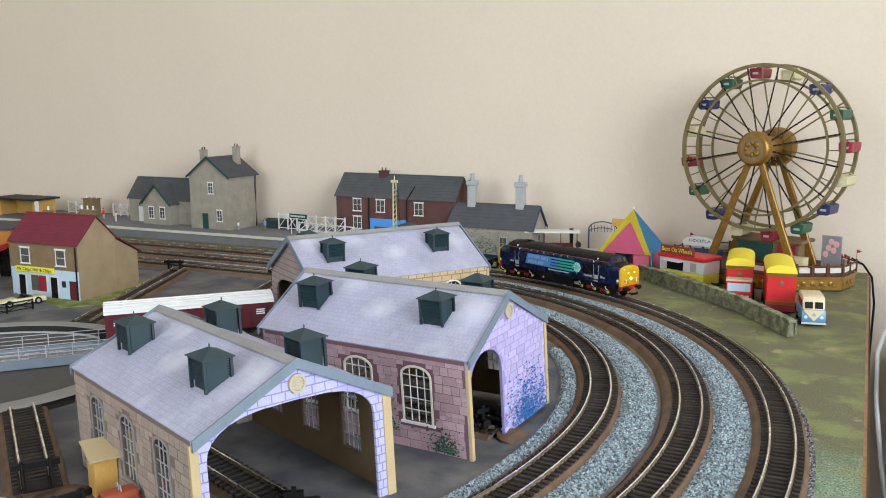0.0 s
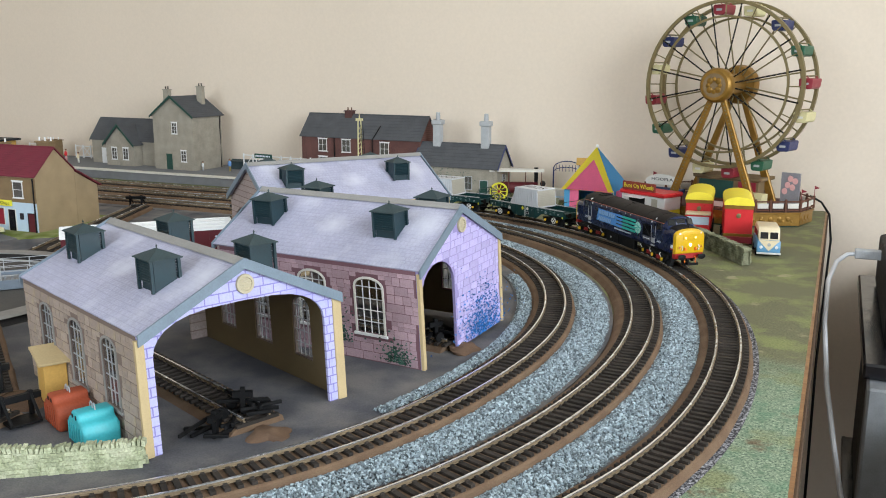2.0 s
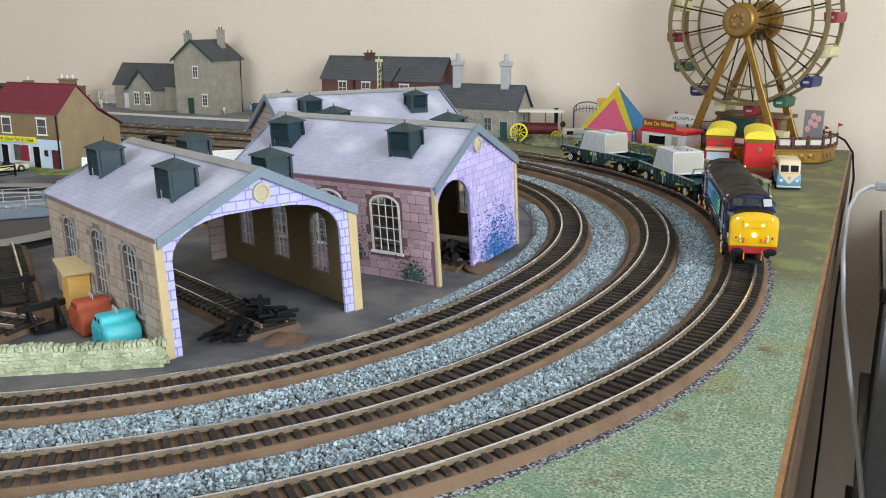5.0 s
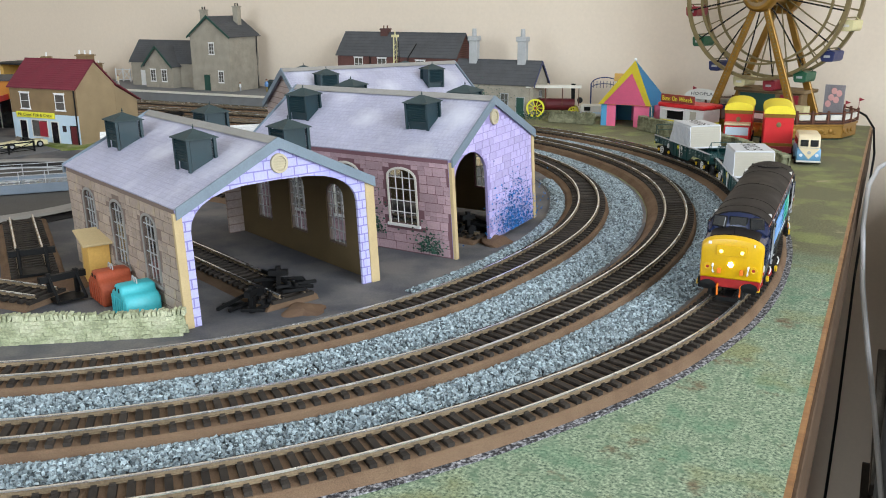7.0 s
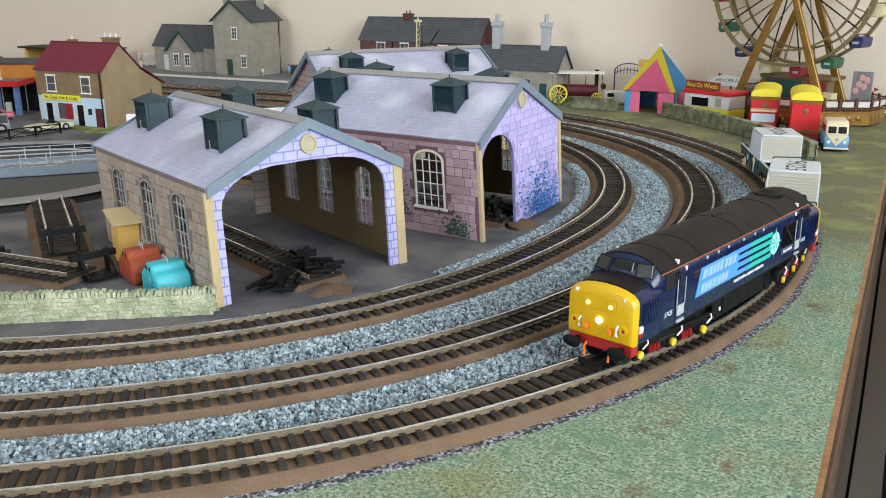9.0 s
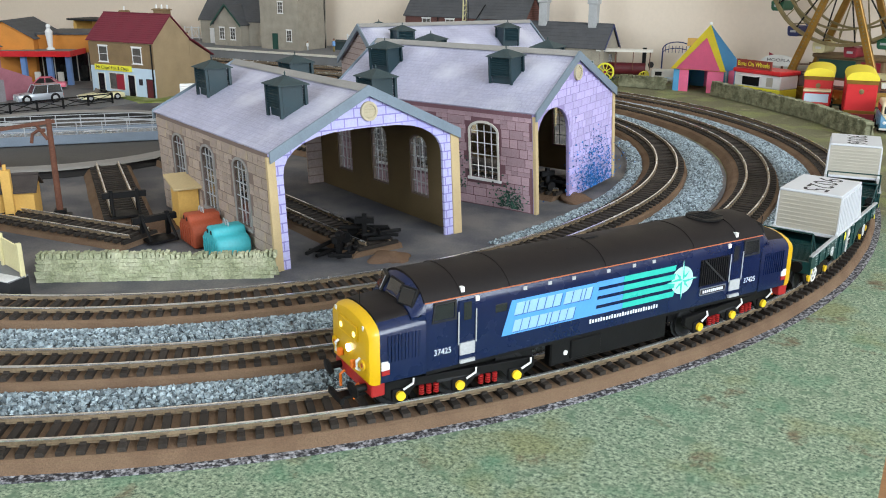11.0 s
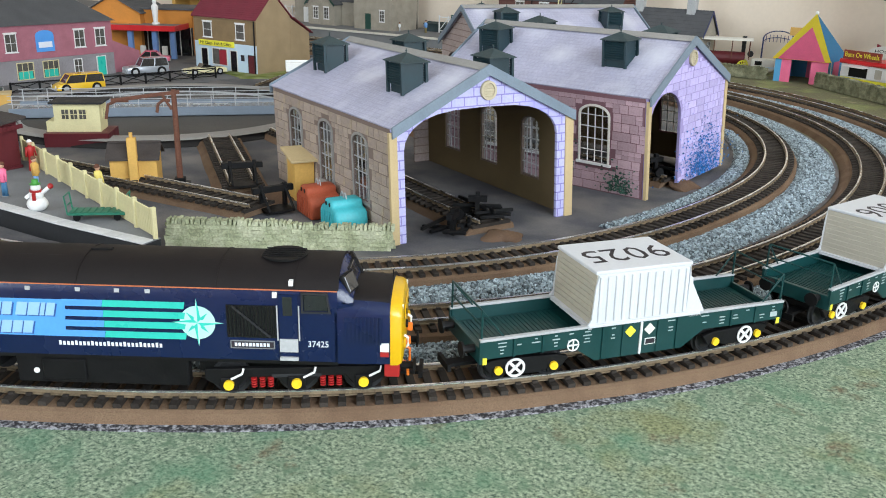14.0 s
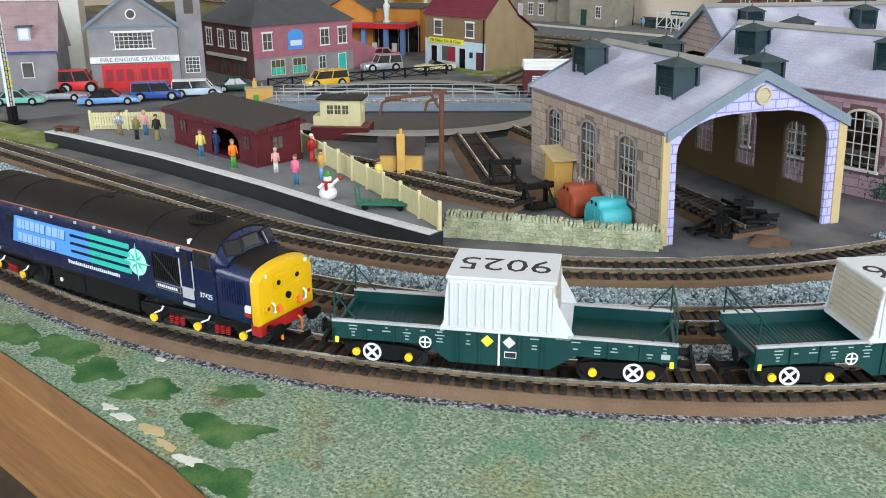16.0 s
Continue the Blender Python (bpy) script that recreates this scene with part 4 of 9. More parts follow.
M["stone_block_violet"] = mat("stone_block_violet", (0.44, 0.42, 0.70), 0.7, vary=0.1, scale=40, fine=600, per_object=0.12, tint=(0.55, 0.56, 0.84), cut=0.5)
M["stone_block_lilac"] = mat("stone_block_lilac", (0.50, 0.44, 0.72), 0.7, vary=0.1, scale=40, fine=600, per_object=0.12, tint=(0.42, 0.33, 0.62), cut=0.55)
M["stone_block_pink"] = mat("stone_block_pink", (0.47, 0.33, 0.37), 0.75, vary=0.15, scale=60, fine=600, per_object=0.16, tint=(0.40, 0.27, 0.30))
M["stone_block_tan"] = mat("stone_block_tan", (0.37, 0.30, 0.27), 0.75, vary=0.15, scale=60, fine=600, per_object=0.12, tint=(0.40, 0.32, 0.22))
M["joint_violet"] = mat("joint_violet", (0.33, 0.28, 0.52), 0.8, vary=0.1)
M["joint_pink"] = mat("joint_pink", (0.19, 0.10, 0.12), 0.8, vary=0.1)
M["joint_tan"] = mat("joint_tan", (0.20, 0.15, 0.13), 0.8, vary=0.1)


def shed_pose(x, y, angle):
    return Matrix.Translation((x, y, 0.001)) @ Matrix.Rotation(radians(angle), 4, "Z")


engine_shed("lilac card engine shed with wide open arched front", shed_pose(-0.3152, 0.3438, -22.7), 0.1827, 0.1355, 0.0686, 0.1001, True, ("stone_violet", "joint_tan", "stone_tan"), (None, "stone_block_tan"), ivy=False, seed=11, lean=0.072)
engine_shed("pink stone card engine shed with small arched doorway", shed_pose(-0.2375, 0.5348, -5.2) @ Matrix.Rotation(radians(2.0), 4, "X"), 0.1876, 0.1292, 0.0725, 0.1069, False, ("joint_violet", "joint_pink", "stone_tan"), ("stone_block_lilac", "stone_block_pink"), seed=21, lean=0.040, win_half=0.0122, win_z=(0.0213, 0.0560, 0.0630))
c56, s56 = math.cos(radians(56)), math.sin(radians(56))
engine_shed("lilac-roofed card engine shed at the rear of the yard", shed_pose(-0.43 + 0.0675 * s56, 0.925 - 0.0675 * c56, 56), 0.205, 0.135, 0.070, 0.110, False, ("joint_tan", "stone_buff", "stone_tan"), ("stone_block_tan", None), ivy=False, seed=31)

# ---- generic small buildings, vehicles, figures ----


def on_face(face, w, d):
    """Matrix from face axes (u to the right seen from outside, v up, n outwards as -y) to house axes."""
    if face == "f":
        return Matrix.Identity(4)
    if face == "r":
        return Matrix.Translation((w, 0, 0)) @ Matrix.Rotation(math.pi / 2, 4, "Z")
    if face == "l":
        return Matrix.Translation((0, d, 0)) @ Matrix.Rotation(-math.pi / 2, 4, "Z")
    return Matrix.Translation((w, d, 0)) @ Matrix.Rotation(math.pi, 4, "Z")


def add_window(parent, m, u, v, w, h, frame="white", bars=(1, 2), sill=True, pane="pane", label="white-framed window"):
    t = min(0.0009, w * 0.09)
    win = part("window", moved(pierce([(u - w / 2, v), (u + w / 2, v), (u + w / 2, v + h), (u - w / 2, v + h)], [[(u - w / 2 + t, v + t), (u + w / 2 - t, v + t), (u + w / 2 - t, v + h - t), (u - w / 2 + t, v + h - t)]], -0.0009, 0.0002, "y"), m), frame, parent, label)
    part("pane", moved(box(u - w / 2 + t, u + w / 2 - t, -0.0003, 0.0002, v + t, v + h - t), m), pane, win)
    for k in range(bars[0]):
        x = u - w / 2 + w * (k + 1) / (bars[0] + 1)
        part("glazing_bar", moved(box(x - t * 0.3, x + t * 0.3, -0.0007, -0.0003, v + t, v + h - t), m), frame, win)
    for k in range(bars[1]):
        z = v + h * (k + 1) / (bars[1] + 1)
        part("glazing_bar", moved(box(u - w / 2 + t, u + w / 2 - t, -0.0007, -0.0003, z - t * 0.3, z + t * 0.3), m), frame, win)
    if sill:
        part("sill", moved(box(u - w * 0.58, u + w * 0.58, -0.0016, 0.0, v - 0.0010, v - 0.0001), m), frame, win)
        part("lintel", moved(box(u - w * 0.58, u + w * 0.58, -0.0010, 0.0, v + h + 0.0001, v + h + 0.0016), m), frame, win)
    return win


def add_door(parent, m, u, w, h, colour, frame="white", v=0.0, label="panelled door"):
    dr = part("door", moved(box(u - w / 2, u + w / 2, -0.0007, 0.0, v, v + h), m), colour, parent, label)
    part("door_frame", moved(pierce([(u - w / 2 - 0.0009, v), (u - w / 2, v), (u - w / 2, v + h), (u + w / 2, v + h), (u + w / 2, v), (u + w / 2 + 0.0009, v), (u + w / 2 + 0.0009, v + h + 0.0009), (u - w / 2 - 0.0009, v + h + 0.0009)], [], -0.0011, 0.0, "y"), m), frame, dr)
    for k in (0, 1):
        part("door_panel", moved(box(u - w * 0.33, u + w * 0.33, -0.0010, -0.0007, v + h * (0.08 + 0.48 * k), v + h * (0.46 + 0.46 * k)), m), colour, dr)
    part("handle", moved(ball((u + w * 0.38, -0.0012, v + h * 0.48), 0.0004, seg=6), m), "black", dr)
    return dr


def roof_slab(w0, w1, mid, run, eave_z, ridge_z, axis, side, th=0.0012, rows=0):
    """One sloping roof slab with stepped courses. axis 'x': ridge runs along x from w0 to w1, mid is the ridge's y."""
    s = -1 if side == 0 else 1
    prof = []
    n = max(rows, 1)
    for k in range(n + 1):
        f = k / n
        y, z = mid + s * run * f, ridge_z + (eave_z - ridge_z) * f
        if rows and 0 < k < n:
            prof += [(y, z + th * 1.35), (y, z + th)]
        else:
            prof.append((y, z + th))
    prof += [(mid + s * run, eave_z), (mid, ridge_z)]
    bm = prism(prof, w0, w1, "x")
    if axis == "y":
        bmesh.ops.transform(bm, matrix=Matrix.Rotation(math.pi / 2, 4, "Z"), verts=bm.verts[:])
        bmesh.ops.transform(bm, matrix=Matrix.Diagonal((-1, 1, 1, 1)), verts=bm.verts[:])
        bmesh.ops.recalc_face_normals(bm, faces=bm.faces[:])
    return bm


def house(name, label, m, w, d, eave, ridge, wall, roof, ridge_axis="x", over=0.003, rows=9, group="", cat="model building", trim=None, height0=0.0):
    h = thing(name, label, cat, m, group)
    if ridge_axis == "x":
        body = prism([(0, height0), (d, height0), (d, eave), (d / 2, ridge), (0, eave)], 0, w, "x")
        mid, run, a0, a1 = d / 2, d / 2 + over, -over, w + over
        drop = (ridge - eave) / (d / 2) * over
    else:
        body = prism([(0, height0), (w, height0), (w, eave), (w / 2, ridge), (0, eave)], 0, d, "y")
        mid, run, a0, a1 = w / 2, w / 2 + over, -over, d + over
        drop = (ridge - eave) / (w / 2) * over
    part("wall", body, wall, h)
    for side in (0, 1):
        part("roof", roof_slab(a0, a1, mid, run, eave - drop, ridge, ridge_axis, side, rows=rows), roof, h)
    if ridge_axis == "x":
        part("ridge_tiles", box(a0, a1, mid - 0.0011, mid + 0.0011, ridge + 0.0006, ridge + 0.0021, 0.0004), roof, h)
    else:
        part("ridge_tiles", box(mid - 0.0011, mid + 0.0011, a0, a1, ridge + 0.0006, ridge + 0.0021, 0.0004), roof, h)
    if trim:
        for a in (a0 - 0.0008, a1):
            for s in (-1, 1):
                pts = [(mid, ridge + 0.0018), (mid, ridge - 0.0026), (mid + s * run, eave - drop - 0.0026), (mid + s * run, eave - drop + 0.0016)]
                part("bargeboard", prism(pts, a, a + 0.0008, "x" if ridge_axis == "x" else "y"), trim, h)
    return h


def chimney(parent, x, y, z0, z1, w=0.008, d=0.006, colour="brown_brick", pots=2, pot="rust"):
    c = part("chimney", join(box(x - w / 2, x + w / 2, y - d / 2, y + d / 2, z0, z1, 0.0002), box(x - w * 0.6, x + w * 0.6, y - d * 0.6, y + d * 0.6, z1 - 0.0022, z1 - 0.0006, 0.0002)), colour, parent)
    for k in range(pots):
        u = x + (k - (pots - 1) / 2) * w * 0.5
        part("chimney_pot", lathe([(0.0012, 0), (0.0015, 0.0003), (0.0011, 0.001), (0.0011, 0.0042), (0.0014, 0.0046), (0.0009, 0.005)], 10, "z", (u, y, z1)), pot, c)
    return c


def motor_car(label, colour, m, length=0.056, width=0.023, height=0.017, roof=True, kind="saloon", roof_colour=None, top=None, group="parked cars"):
    """A die-cast car. Own axes: x ahead, z up from the ground."""
    car = thing("car", label, "car", m, group)
    L, W = length / 2, width / 2
    belt = height * 0.56
    low = height * 0.16
    prof = {"saloon": [(-L, low), (-L, belt * 0.92), (-L * 0.55, belt), (L * 0.30, belt), (L * 0.92, belt * 0.82), (L, belt * 0.6), (L, low)],
            "van": [(-L, low), (-L, belt), (L * 0.62, belt), (L * 0.95, belt * 0.72), (L, low)],
            "jeep": [(-L, low), (-L, belt), (L * 0.35, belt), (L, belt * 0.9), (L, low)]}[kind]
    part("body", prism(prof, -W, W, "y", min(0.0016, height * 0.09), 2), colour, car, smooth=True)
    cab = {"saloon": (-0.62, -0.38, 0.10, 0.36), "van": (-0.96, -0.94, 0.40, 0.62), "jeep": (-0.97, -0.92, 0.18, 0.36)}[kind]
    if roof:
        b = bmesh.new()
        lo_v = [b.verts.new((L * x, y * W * 0.93, belt - 0.0002)) for x, y in ((cab[0], -1), (cab[3], -1), (cab[3], 1), (cab[0], 1))]
        hi_v = [b.verts.new((L * x, y * W * 0.76, height - 0.0008)) for x, y in ((cab[1], -1), (cab[2], -1), (cab[2], 1), (cab[1], 1))]
        b.faces.new(lo_v[::-1])
        b.faces.new(hi_v)
        for i in range(4):
            b.faces.new((lo_v[i], lo_v[(i + 1) % 4], hi_v[(i + 1) % 4], hi_v[i]))
        part("glasshouse", b, "cab_glass", car, "dark window glass")
        part("roof", box(L * cab[1], L * cab[2], -W * 0.78, W * 0.78, height - 0.0012, height, 0.0005), roof_colour or colour, car)
        for s in (-1, 1):
            for f0, f1 in ((cab[0], cab[1]), ((cab[0] + cab[3]) / 2, (cab[1] + cab[2]) / 2), (cab[3], cab[2])):
                part("pillar", tube((L * f0, s * W * 0.93, belt), (L * f1, s * W * 0.77, height - 0.0008), 0.0005, 6), roof_colour or colour, car)
    else:
        part("cockpit", box(-L * 0.45, L * 0.15, -W * 0.72, W * 0.72, belt - 0.001, belt + 0.0006, 0.0003), "black", car, "dark open cockpit")
        part("windscreen", moved(box(-0.0003, 0.0003, -W * 0.74, W * 0.74, 0, height * 0.36), Matrix.Translation((L * 0.24, 0, belt)) @ Matrix.Rotation(-0.6, 4, "Y")), "cab_glass", car)
        for s in (-1, 1):
            part("seat", box(-L * 0.25, -L * 0.05, s * W * 0.38 - 0.003, s * W * 0.38 + 0.003, belt, belt + 0.0032, 0.0008), "black", car)
    r = height * 0.26
    for e in (-0.62, 0.62):
        for s in (-1, 1):
            wh = part("wheel", lathe([(0.0, s * 0.0016), (r * 0.55, s * 0.0016), (r * 0.6, s * 0.0020), (r * 0.9, s * 0.0020), (r, s * 0.0012), (r, -s * 0.0012), (0.0, -s * 0.0014)], 16, "y", (0, 0, 0)), "black", car, "black rubber tyre")
            wh.matrix_basis = Matrix.Translation((L * e, s * (W - 0.0008), r))
            part("hub_cap", lathe([(0.0, s * 0.0021), (r * 0.5, s * 0.0019), (r * 0.55, s * 0.0016), (0.0, s * 0.0015)], 14, "y"), "lightgrey", wh)
    for s in (-1, 1):
        part("headlight", lathe([(0.0, 0.0006), (height * 0.08, 0.0004), (height * 0.09, 0.0), (0.0, -0.0002)], 12, "x", (L, s * W * 0.68, belt * 0.66)), "white", car)
        part("tail_light", box(-L - 0.0004, -L + 0.0002, s * W * 0.75 - 0.0012, s * W * 0.75 + 0.0012, belt * 0.62, belt * 0.78), "red", car)
    for e in (-1, 1):
        part("bumper", box(e * L - 0.0006, e * L + 0.0006, -W * 0.9, W * 0.9, low, low + height * 0.09, 0.0003), "lightgrey", car)
    if top:
        part("roof_load", box(L * cab[1], L * cab[2], -W * 0.7, W * 0.7, height, height + 0.003, 0.0006), top, car)
    return car


def figure(label, m, coat, legs, tall=0.0225, hat=None, skirt=False):
    """A painted plastic figurine, one plain shape with paint bands."""
    k = tall / 0.0225
    parts = [
        (box(-0.0025, 0.0025, -0.002, 0.002, 0, 0.0004), "grey"),
        (join(tube((-0.0011, 0, 0.0003), (-0.0008, 0, 0.0105), 0.00105, 8, 0.00125), tube((0.0011, 0.0002, 0.0003), (0.0008, 0, 0.0105), 0.00105, 8, 0.00125)) if not skirt else lathe([(0.0024, 0.0004), (0.0026, 0.001), (0.0018, 0.0105)], 12), legs),
        (join(lathe([(0.0019, 0.0095), (0.0023, 0.0105), (0.0024, 0.0145), (0.0026, 0.0172), (0.0012, 0.0186)], 12), tube((-0.0025, 0, 0.0176), (-0.0034, -0.0010, 0.0108), 0.0008, 8, 0.0006), tube((0.0025, 0, 0.0176), (0.0034, -0.0010, 0.0108), 0.0008, 8, 0.0006)), coat),
        (ball((0, 0, 0.0205), 0.0018, 0.9, 0.95, 1.15, 10), "skin"),
        (ball((0, 0.0003, 0.0213), 0.0019, 0.95, 1, 0.85, 10), hat or "rust"),
    ]
    me = bpy.data.meshes.new("figurine")
    bm = bmesh.new()
    for i, (b, mt) in enumerate(parts):
        t = bpy.data.meshes.new("t")
        for f in b.faces:
            f.material_index = i
            f.smooth = True
        b.to_mesh(t)
        b.free()
        bm.from_mesh(t)
        bpy.data.meshes.remove(t)
        me.materials.append(M[mt])
    bmesh.ops.scale(bm, vec=(k, k, k), verts=bm.verts[:])
    bm.to_mesh(me)
    bm.free()
    ob = new("figurine", me)
    ob.matrix_basis = m
    return tagged(ob, label, "figurine", "platform figurines")


def dry_wall(label, points, height, thick, material, seed, group="dry stone walls"):
    """A cast dry-stone wall with rough courses and upright cope stones along a line."""
    r = random.Random(seed)
    w = thing("stone_wall", label, "wall", pose(points[0][0], points[0][1], 0.0008), group)
    base = Vector(points[0])
    line = [Vector(p) - base for p in points]
    pts = resample(line, 0.0045)
    core = part("wall_core", ribbon(pts, [(-thick / 2, 0), (-thick / 2 + 0.0008, height * 0.84), (thick / 2 - 0.0008, height * 0.84), (thick / 2, 0)]), material, w)
    stones, copes = [], []
    ns = normals(pts)
    for p, n in zip(pts, ns):
        rows = max(3, int(height * 0.8 / 0.0022))
        for k in range(rows):
            for side in (-1, 1):
                z = (k + 0.5) * height * 0.82 / rows
                q = p + n * side * (thick / 2 - 0.0010 * z / height)
                a = math.atan2(n.y, n.x)
                jit = r.uniform(-0.0012, 0.0012)
                l, hh, dd = r.uniform(0.0016, 0.0028), height * 0.37 / rows, r.uniform(0.0003, 0.0009)
                b = bmesh.new()
                tri_box(b, -dd, dd, -l, l, -hh, hh)
                for v in b.verts:
                    v.co += Vector((r.uniform(-0.0002, 0.0002), r.uniform(-0.0004, 0.0004), r.uniform(-0.0003, 0.0003)))
                moved(b, Matrix.Translation((q.x, q.y, z)) @ Matrix.Rotation(a, 4, "Z") @ Matrix.Translation((0, jit, 0)))
                stones.append(b)
        for j in range(2):
            b = bmesh.new()
            tri_box(b, -thick * 0.5, thick * 0.5, -0.00085, 0.00085, 0, height * r.uniform(0.16, 0.24))
            for v in b.verts:
                v.co += Vector((r.uniform(-0.0004, 0.0004), r.uniform(-0.0004, 0.0004), r.uniform(-0.0003, 0.0003)))
            d = Vector((-n.y, n.x)) * (0.00225 * j)
            copes.append(moved(b, Matrix.Translation((p.x + d.x, p.y + d.y, height * 0.83)) @ Matrix.Rotation(math.atan2(n.y, n.x) + r.uniform(-0.1, 0.1), 4, "Z") @ Matrix.Rotation(r.uniform(-0.15, 0.25), 4, "X")))
    tagged(part("course_stones", joined(stones), material, w), kind="stuff")
    tagged(part("cope_stones", joined(copes), material, w), kind="stuff")
    return w


def joined(bms):
    """Quick join of many small meshes."""
    verts, faces = [], []
    for b in bms:
        k = len(verts)
        b.verts.index_update()
        verts += [v.co.copy() for v in b.verts]
        faces += [[v.index + k for v in f.verts] for f in b.faces]
        b.free()
    me = bpy.data.meshes.new("t")
    me.from_pydata(verts, [], faces)
    out = bmesh.new()
    out.from_mesh(me)
    bpy.data.meshes.remove(me)
    return out


def buffer_stop(m, label="black plastic buffer stop on the track end"):
    b = thing("buffer_stop", label, "buffer stop", m, "buffer stops")
    for s in (-1, 1):
        part("upright", box(-0.0014, 0.0014, s * 0.0085 - 0.0013, s * 0.0085 + 0.0013, 0, 0.0165, 0.0002), "black", b)
        part("raker", sweep([(-0.014, s * 0.0085, 0.0015), (-0.001, s * 0.0085, 0.0140)], 0.0010, 6), "black", b)
        part("buffer_pad", tube((0.0018, s * 0.0085, 0.0128), (0.0042, s * 0.0085, 0.0128), 0.0021, 12), "black", b)
    part("cross_beam", box(-0.0016, 0.0022, -0.0145, 0.0145, 0.0108, 0.0150, 0.0003), "black", b)
    part("base_tie", box(-0.014, 0.002, -0.0095, 0.0095, 0.0, 0.0012), "black", b)
    return b

# ---- the train: locomotive and two flask wagons ----
# Own axes of each vehicle: x ahead, y to its left, z up from the rail top.


def loco_section(z_lo, half, cant, top, n=10):
    """Cross-section (y, z) of the body: flat sides, rounded roof."""
    pts = [(-half * 0.985, z_lo), (-half, z_lo + 0.002), (-half, cant)]
    for i in range(1, n):
        a = math.pi * (1 - i / n)
        pts.append((half * math.copysign(abs(math.cos(a)) ** 0.9, math.cos(a)), cant + (top - cant) * math.sin(a)))
    return pts + [(half, cant), (half, z_lo + 0.002), (half * 0.985, z_lo)]


def loft(sections, cap=True):
    """Skin through equal-length (x, [(y, z)]) sections."""
    bm = bmesh.new()
    rows = [[bm.verts.new((x, y, z)) for y, z in s] for x, s in sections]
    k = len(rows[0])
    for a, b in zip(rows, rows[1:]):
        for i in range(k):
            bm.faces.new((a[i], a[(i + 1) % k], b[(i + 1) % k], b[i]))
    if cap:
        bm.faces.new(rows[0])
        bm.faces.new(rows[-1])
    bmesh.ops.recalc_face_normals(bm, faces=bm.faces[:])
    return bm


HALF = 0.0178


def wheel_part(parent, x, r, z=None, disc=False):
    w = part("wheelset", join(*[lathe([(0.0, s * 0.0071), (r * 0.8, s * 0.0071), (r * 0.85, s * 0.0073), (r * 1.1, s * 0.0073), (r * 1.12, s * 0.0079), (r, s * 0.0083), (r, s * 0.0098), (r * 0.8, s * 0.0099), (r * 0.75, s * 0.0094), (0.0, s * 0.0094)], 20, "y") for s in (-1, 1)], tube((0, -0.0072, 0), (0, 0.0072, 0), 0.0013)), "darkgrey", parent, "blackened steel wheelset")
    w.matrix_basis = Matrix.Translation((x, 0, r))
    return w


def loco_bogie(parent, x):
    bg = part("bogie", join(box(-0.036, 0.036, -0.0085, 0.0085, 0.009, 0.0125), box(-0.008, 0.008, -0.006, 0.006, 0.012, 0.0150)), "black", parent, "black six-wheel bogie with yellow axle boxes")
    bg.matrix_basis = Matrix.Translation((x, 0, 0))
    for ax in (-0.0245, 0.0, 0.0245):
        wheel_part(bg, ax, 0.0073)
    for s in (-1, 1):
        y = s * 0.0148
        frame_pts = [(-0.033, 0.0090), (-0.0275, 0.0055), (-0.0215, 0.0055), (-0.018, 0.0095), (-0.008, 0.0095), (-0.004, 0.0055), (0.004, 0.0055), (0.008, 0.0095), (0.018, 0.0095), (0.0215, 0.0055), (0.0275, 0.0055), (0.033, 0.0090), (0.033, 0.0130), (-0.033, 0.0130)]
        part("side_frame", prism(frame_pts, y - 0.0012, y + 0.0012, "y", 0.0002), "black", bg)
        for ax in (-0.0245, 0.0, 0.0245):
            part("axle_box", box(ax - 0.0032, ax + 0.0032, y, y + s * 0.0022, 0.0045, 0.0098, 0.0004), "black", bg)
            part("axle_cover", tube((ax, y + s * 0.002, 0.0073), (ax, y + s * 0.0034, 0.0073), 0.0019, 16), "axle_yellow", bg, "yellow axle cover")
        for ax in (-0.0155, -0.0125, -0.0095, 0.0095, 0.0125, 0.0155):
            part("coil_spring", join(*[tube((ax, y + s * 0.0012, 0.0058 + 0.0010 * k), (ax, y + s * 0.0012, 0.0063 + 0.0010 * k), 0.0011, 10) for k in range(4)]), "red", bg, "red coil spring")
        for ax in (-0.031, -0.007, 0.019):
            part("sand_pipe", sweep([(ax, y + s * 0.002, 0.0135), (ax + 0.0005, y + s * 0.003, 0.0118), (ax + 0.0045, y + s * 0.003, 0.0098)], 0.00045, 6), "white", bg, "white-painted pipe")
        part("brake_cylinder", tube((-0.009, y, 0.0098), (0.009, y, 0.0098), 0.0014, 10), "darkgrey", bg)
    return bg


def compass_star(parent, x, z, r, y, s):
    """Disc with a pale-green compass star on the body side."""
    d = part("compass_badge", lathe([(0.0, 0.0), (r, 0.0), (r, s * 0.00012), (0.0, s * 0.00012)], 32, "y", (x, y, z)), "mint", parent, "pale green compass star badge")
    for k in range(4):
        a = k * math.pi / 2
        for h in (-1, 1):
            tip, side = 1.45 * r, 0.27 * r
            pts = [(0, 0), (tip * math.cos(a), tip * math.sin(a)), (side * math.cos(a + h * math.pi / 4), side * math.sin(a + h * math.pi / 4))]
            part("star_point", prism([(x + u, z + v) for u, v in pts], y + s * 0.00013, y + s * 0.00026, "y"), "turquoise" if h == 1 else "mint", d)
        b = a + math.pi / 4
        pts = [(0.2 * r * math.cos(a), 0.2 * r * math.sin(a)), (0.85 * r * math.cos(b), 0.85 * r * math.sin(b)), (0.2 * r * math.cos(b + math.pi / 4), 0.2 * r * math.sin(b + math.pi / 4))]
        part("star_point", prism([(x + u, z + v) for u, v in pts], y + s * 0.00013, y + s * 0.00022, "y"), "turquoise", d)
    return d


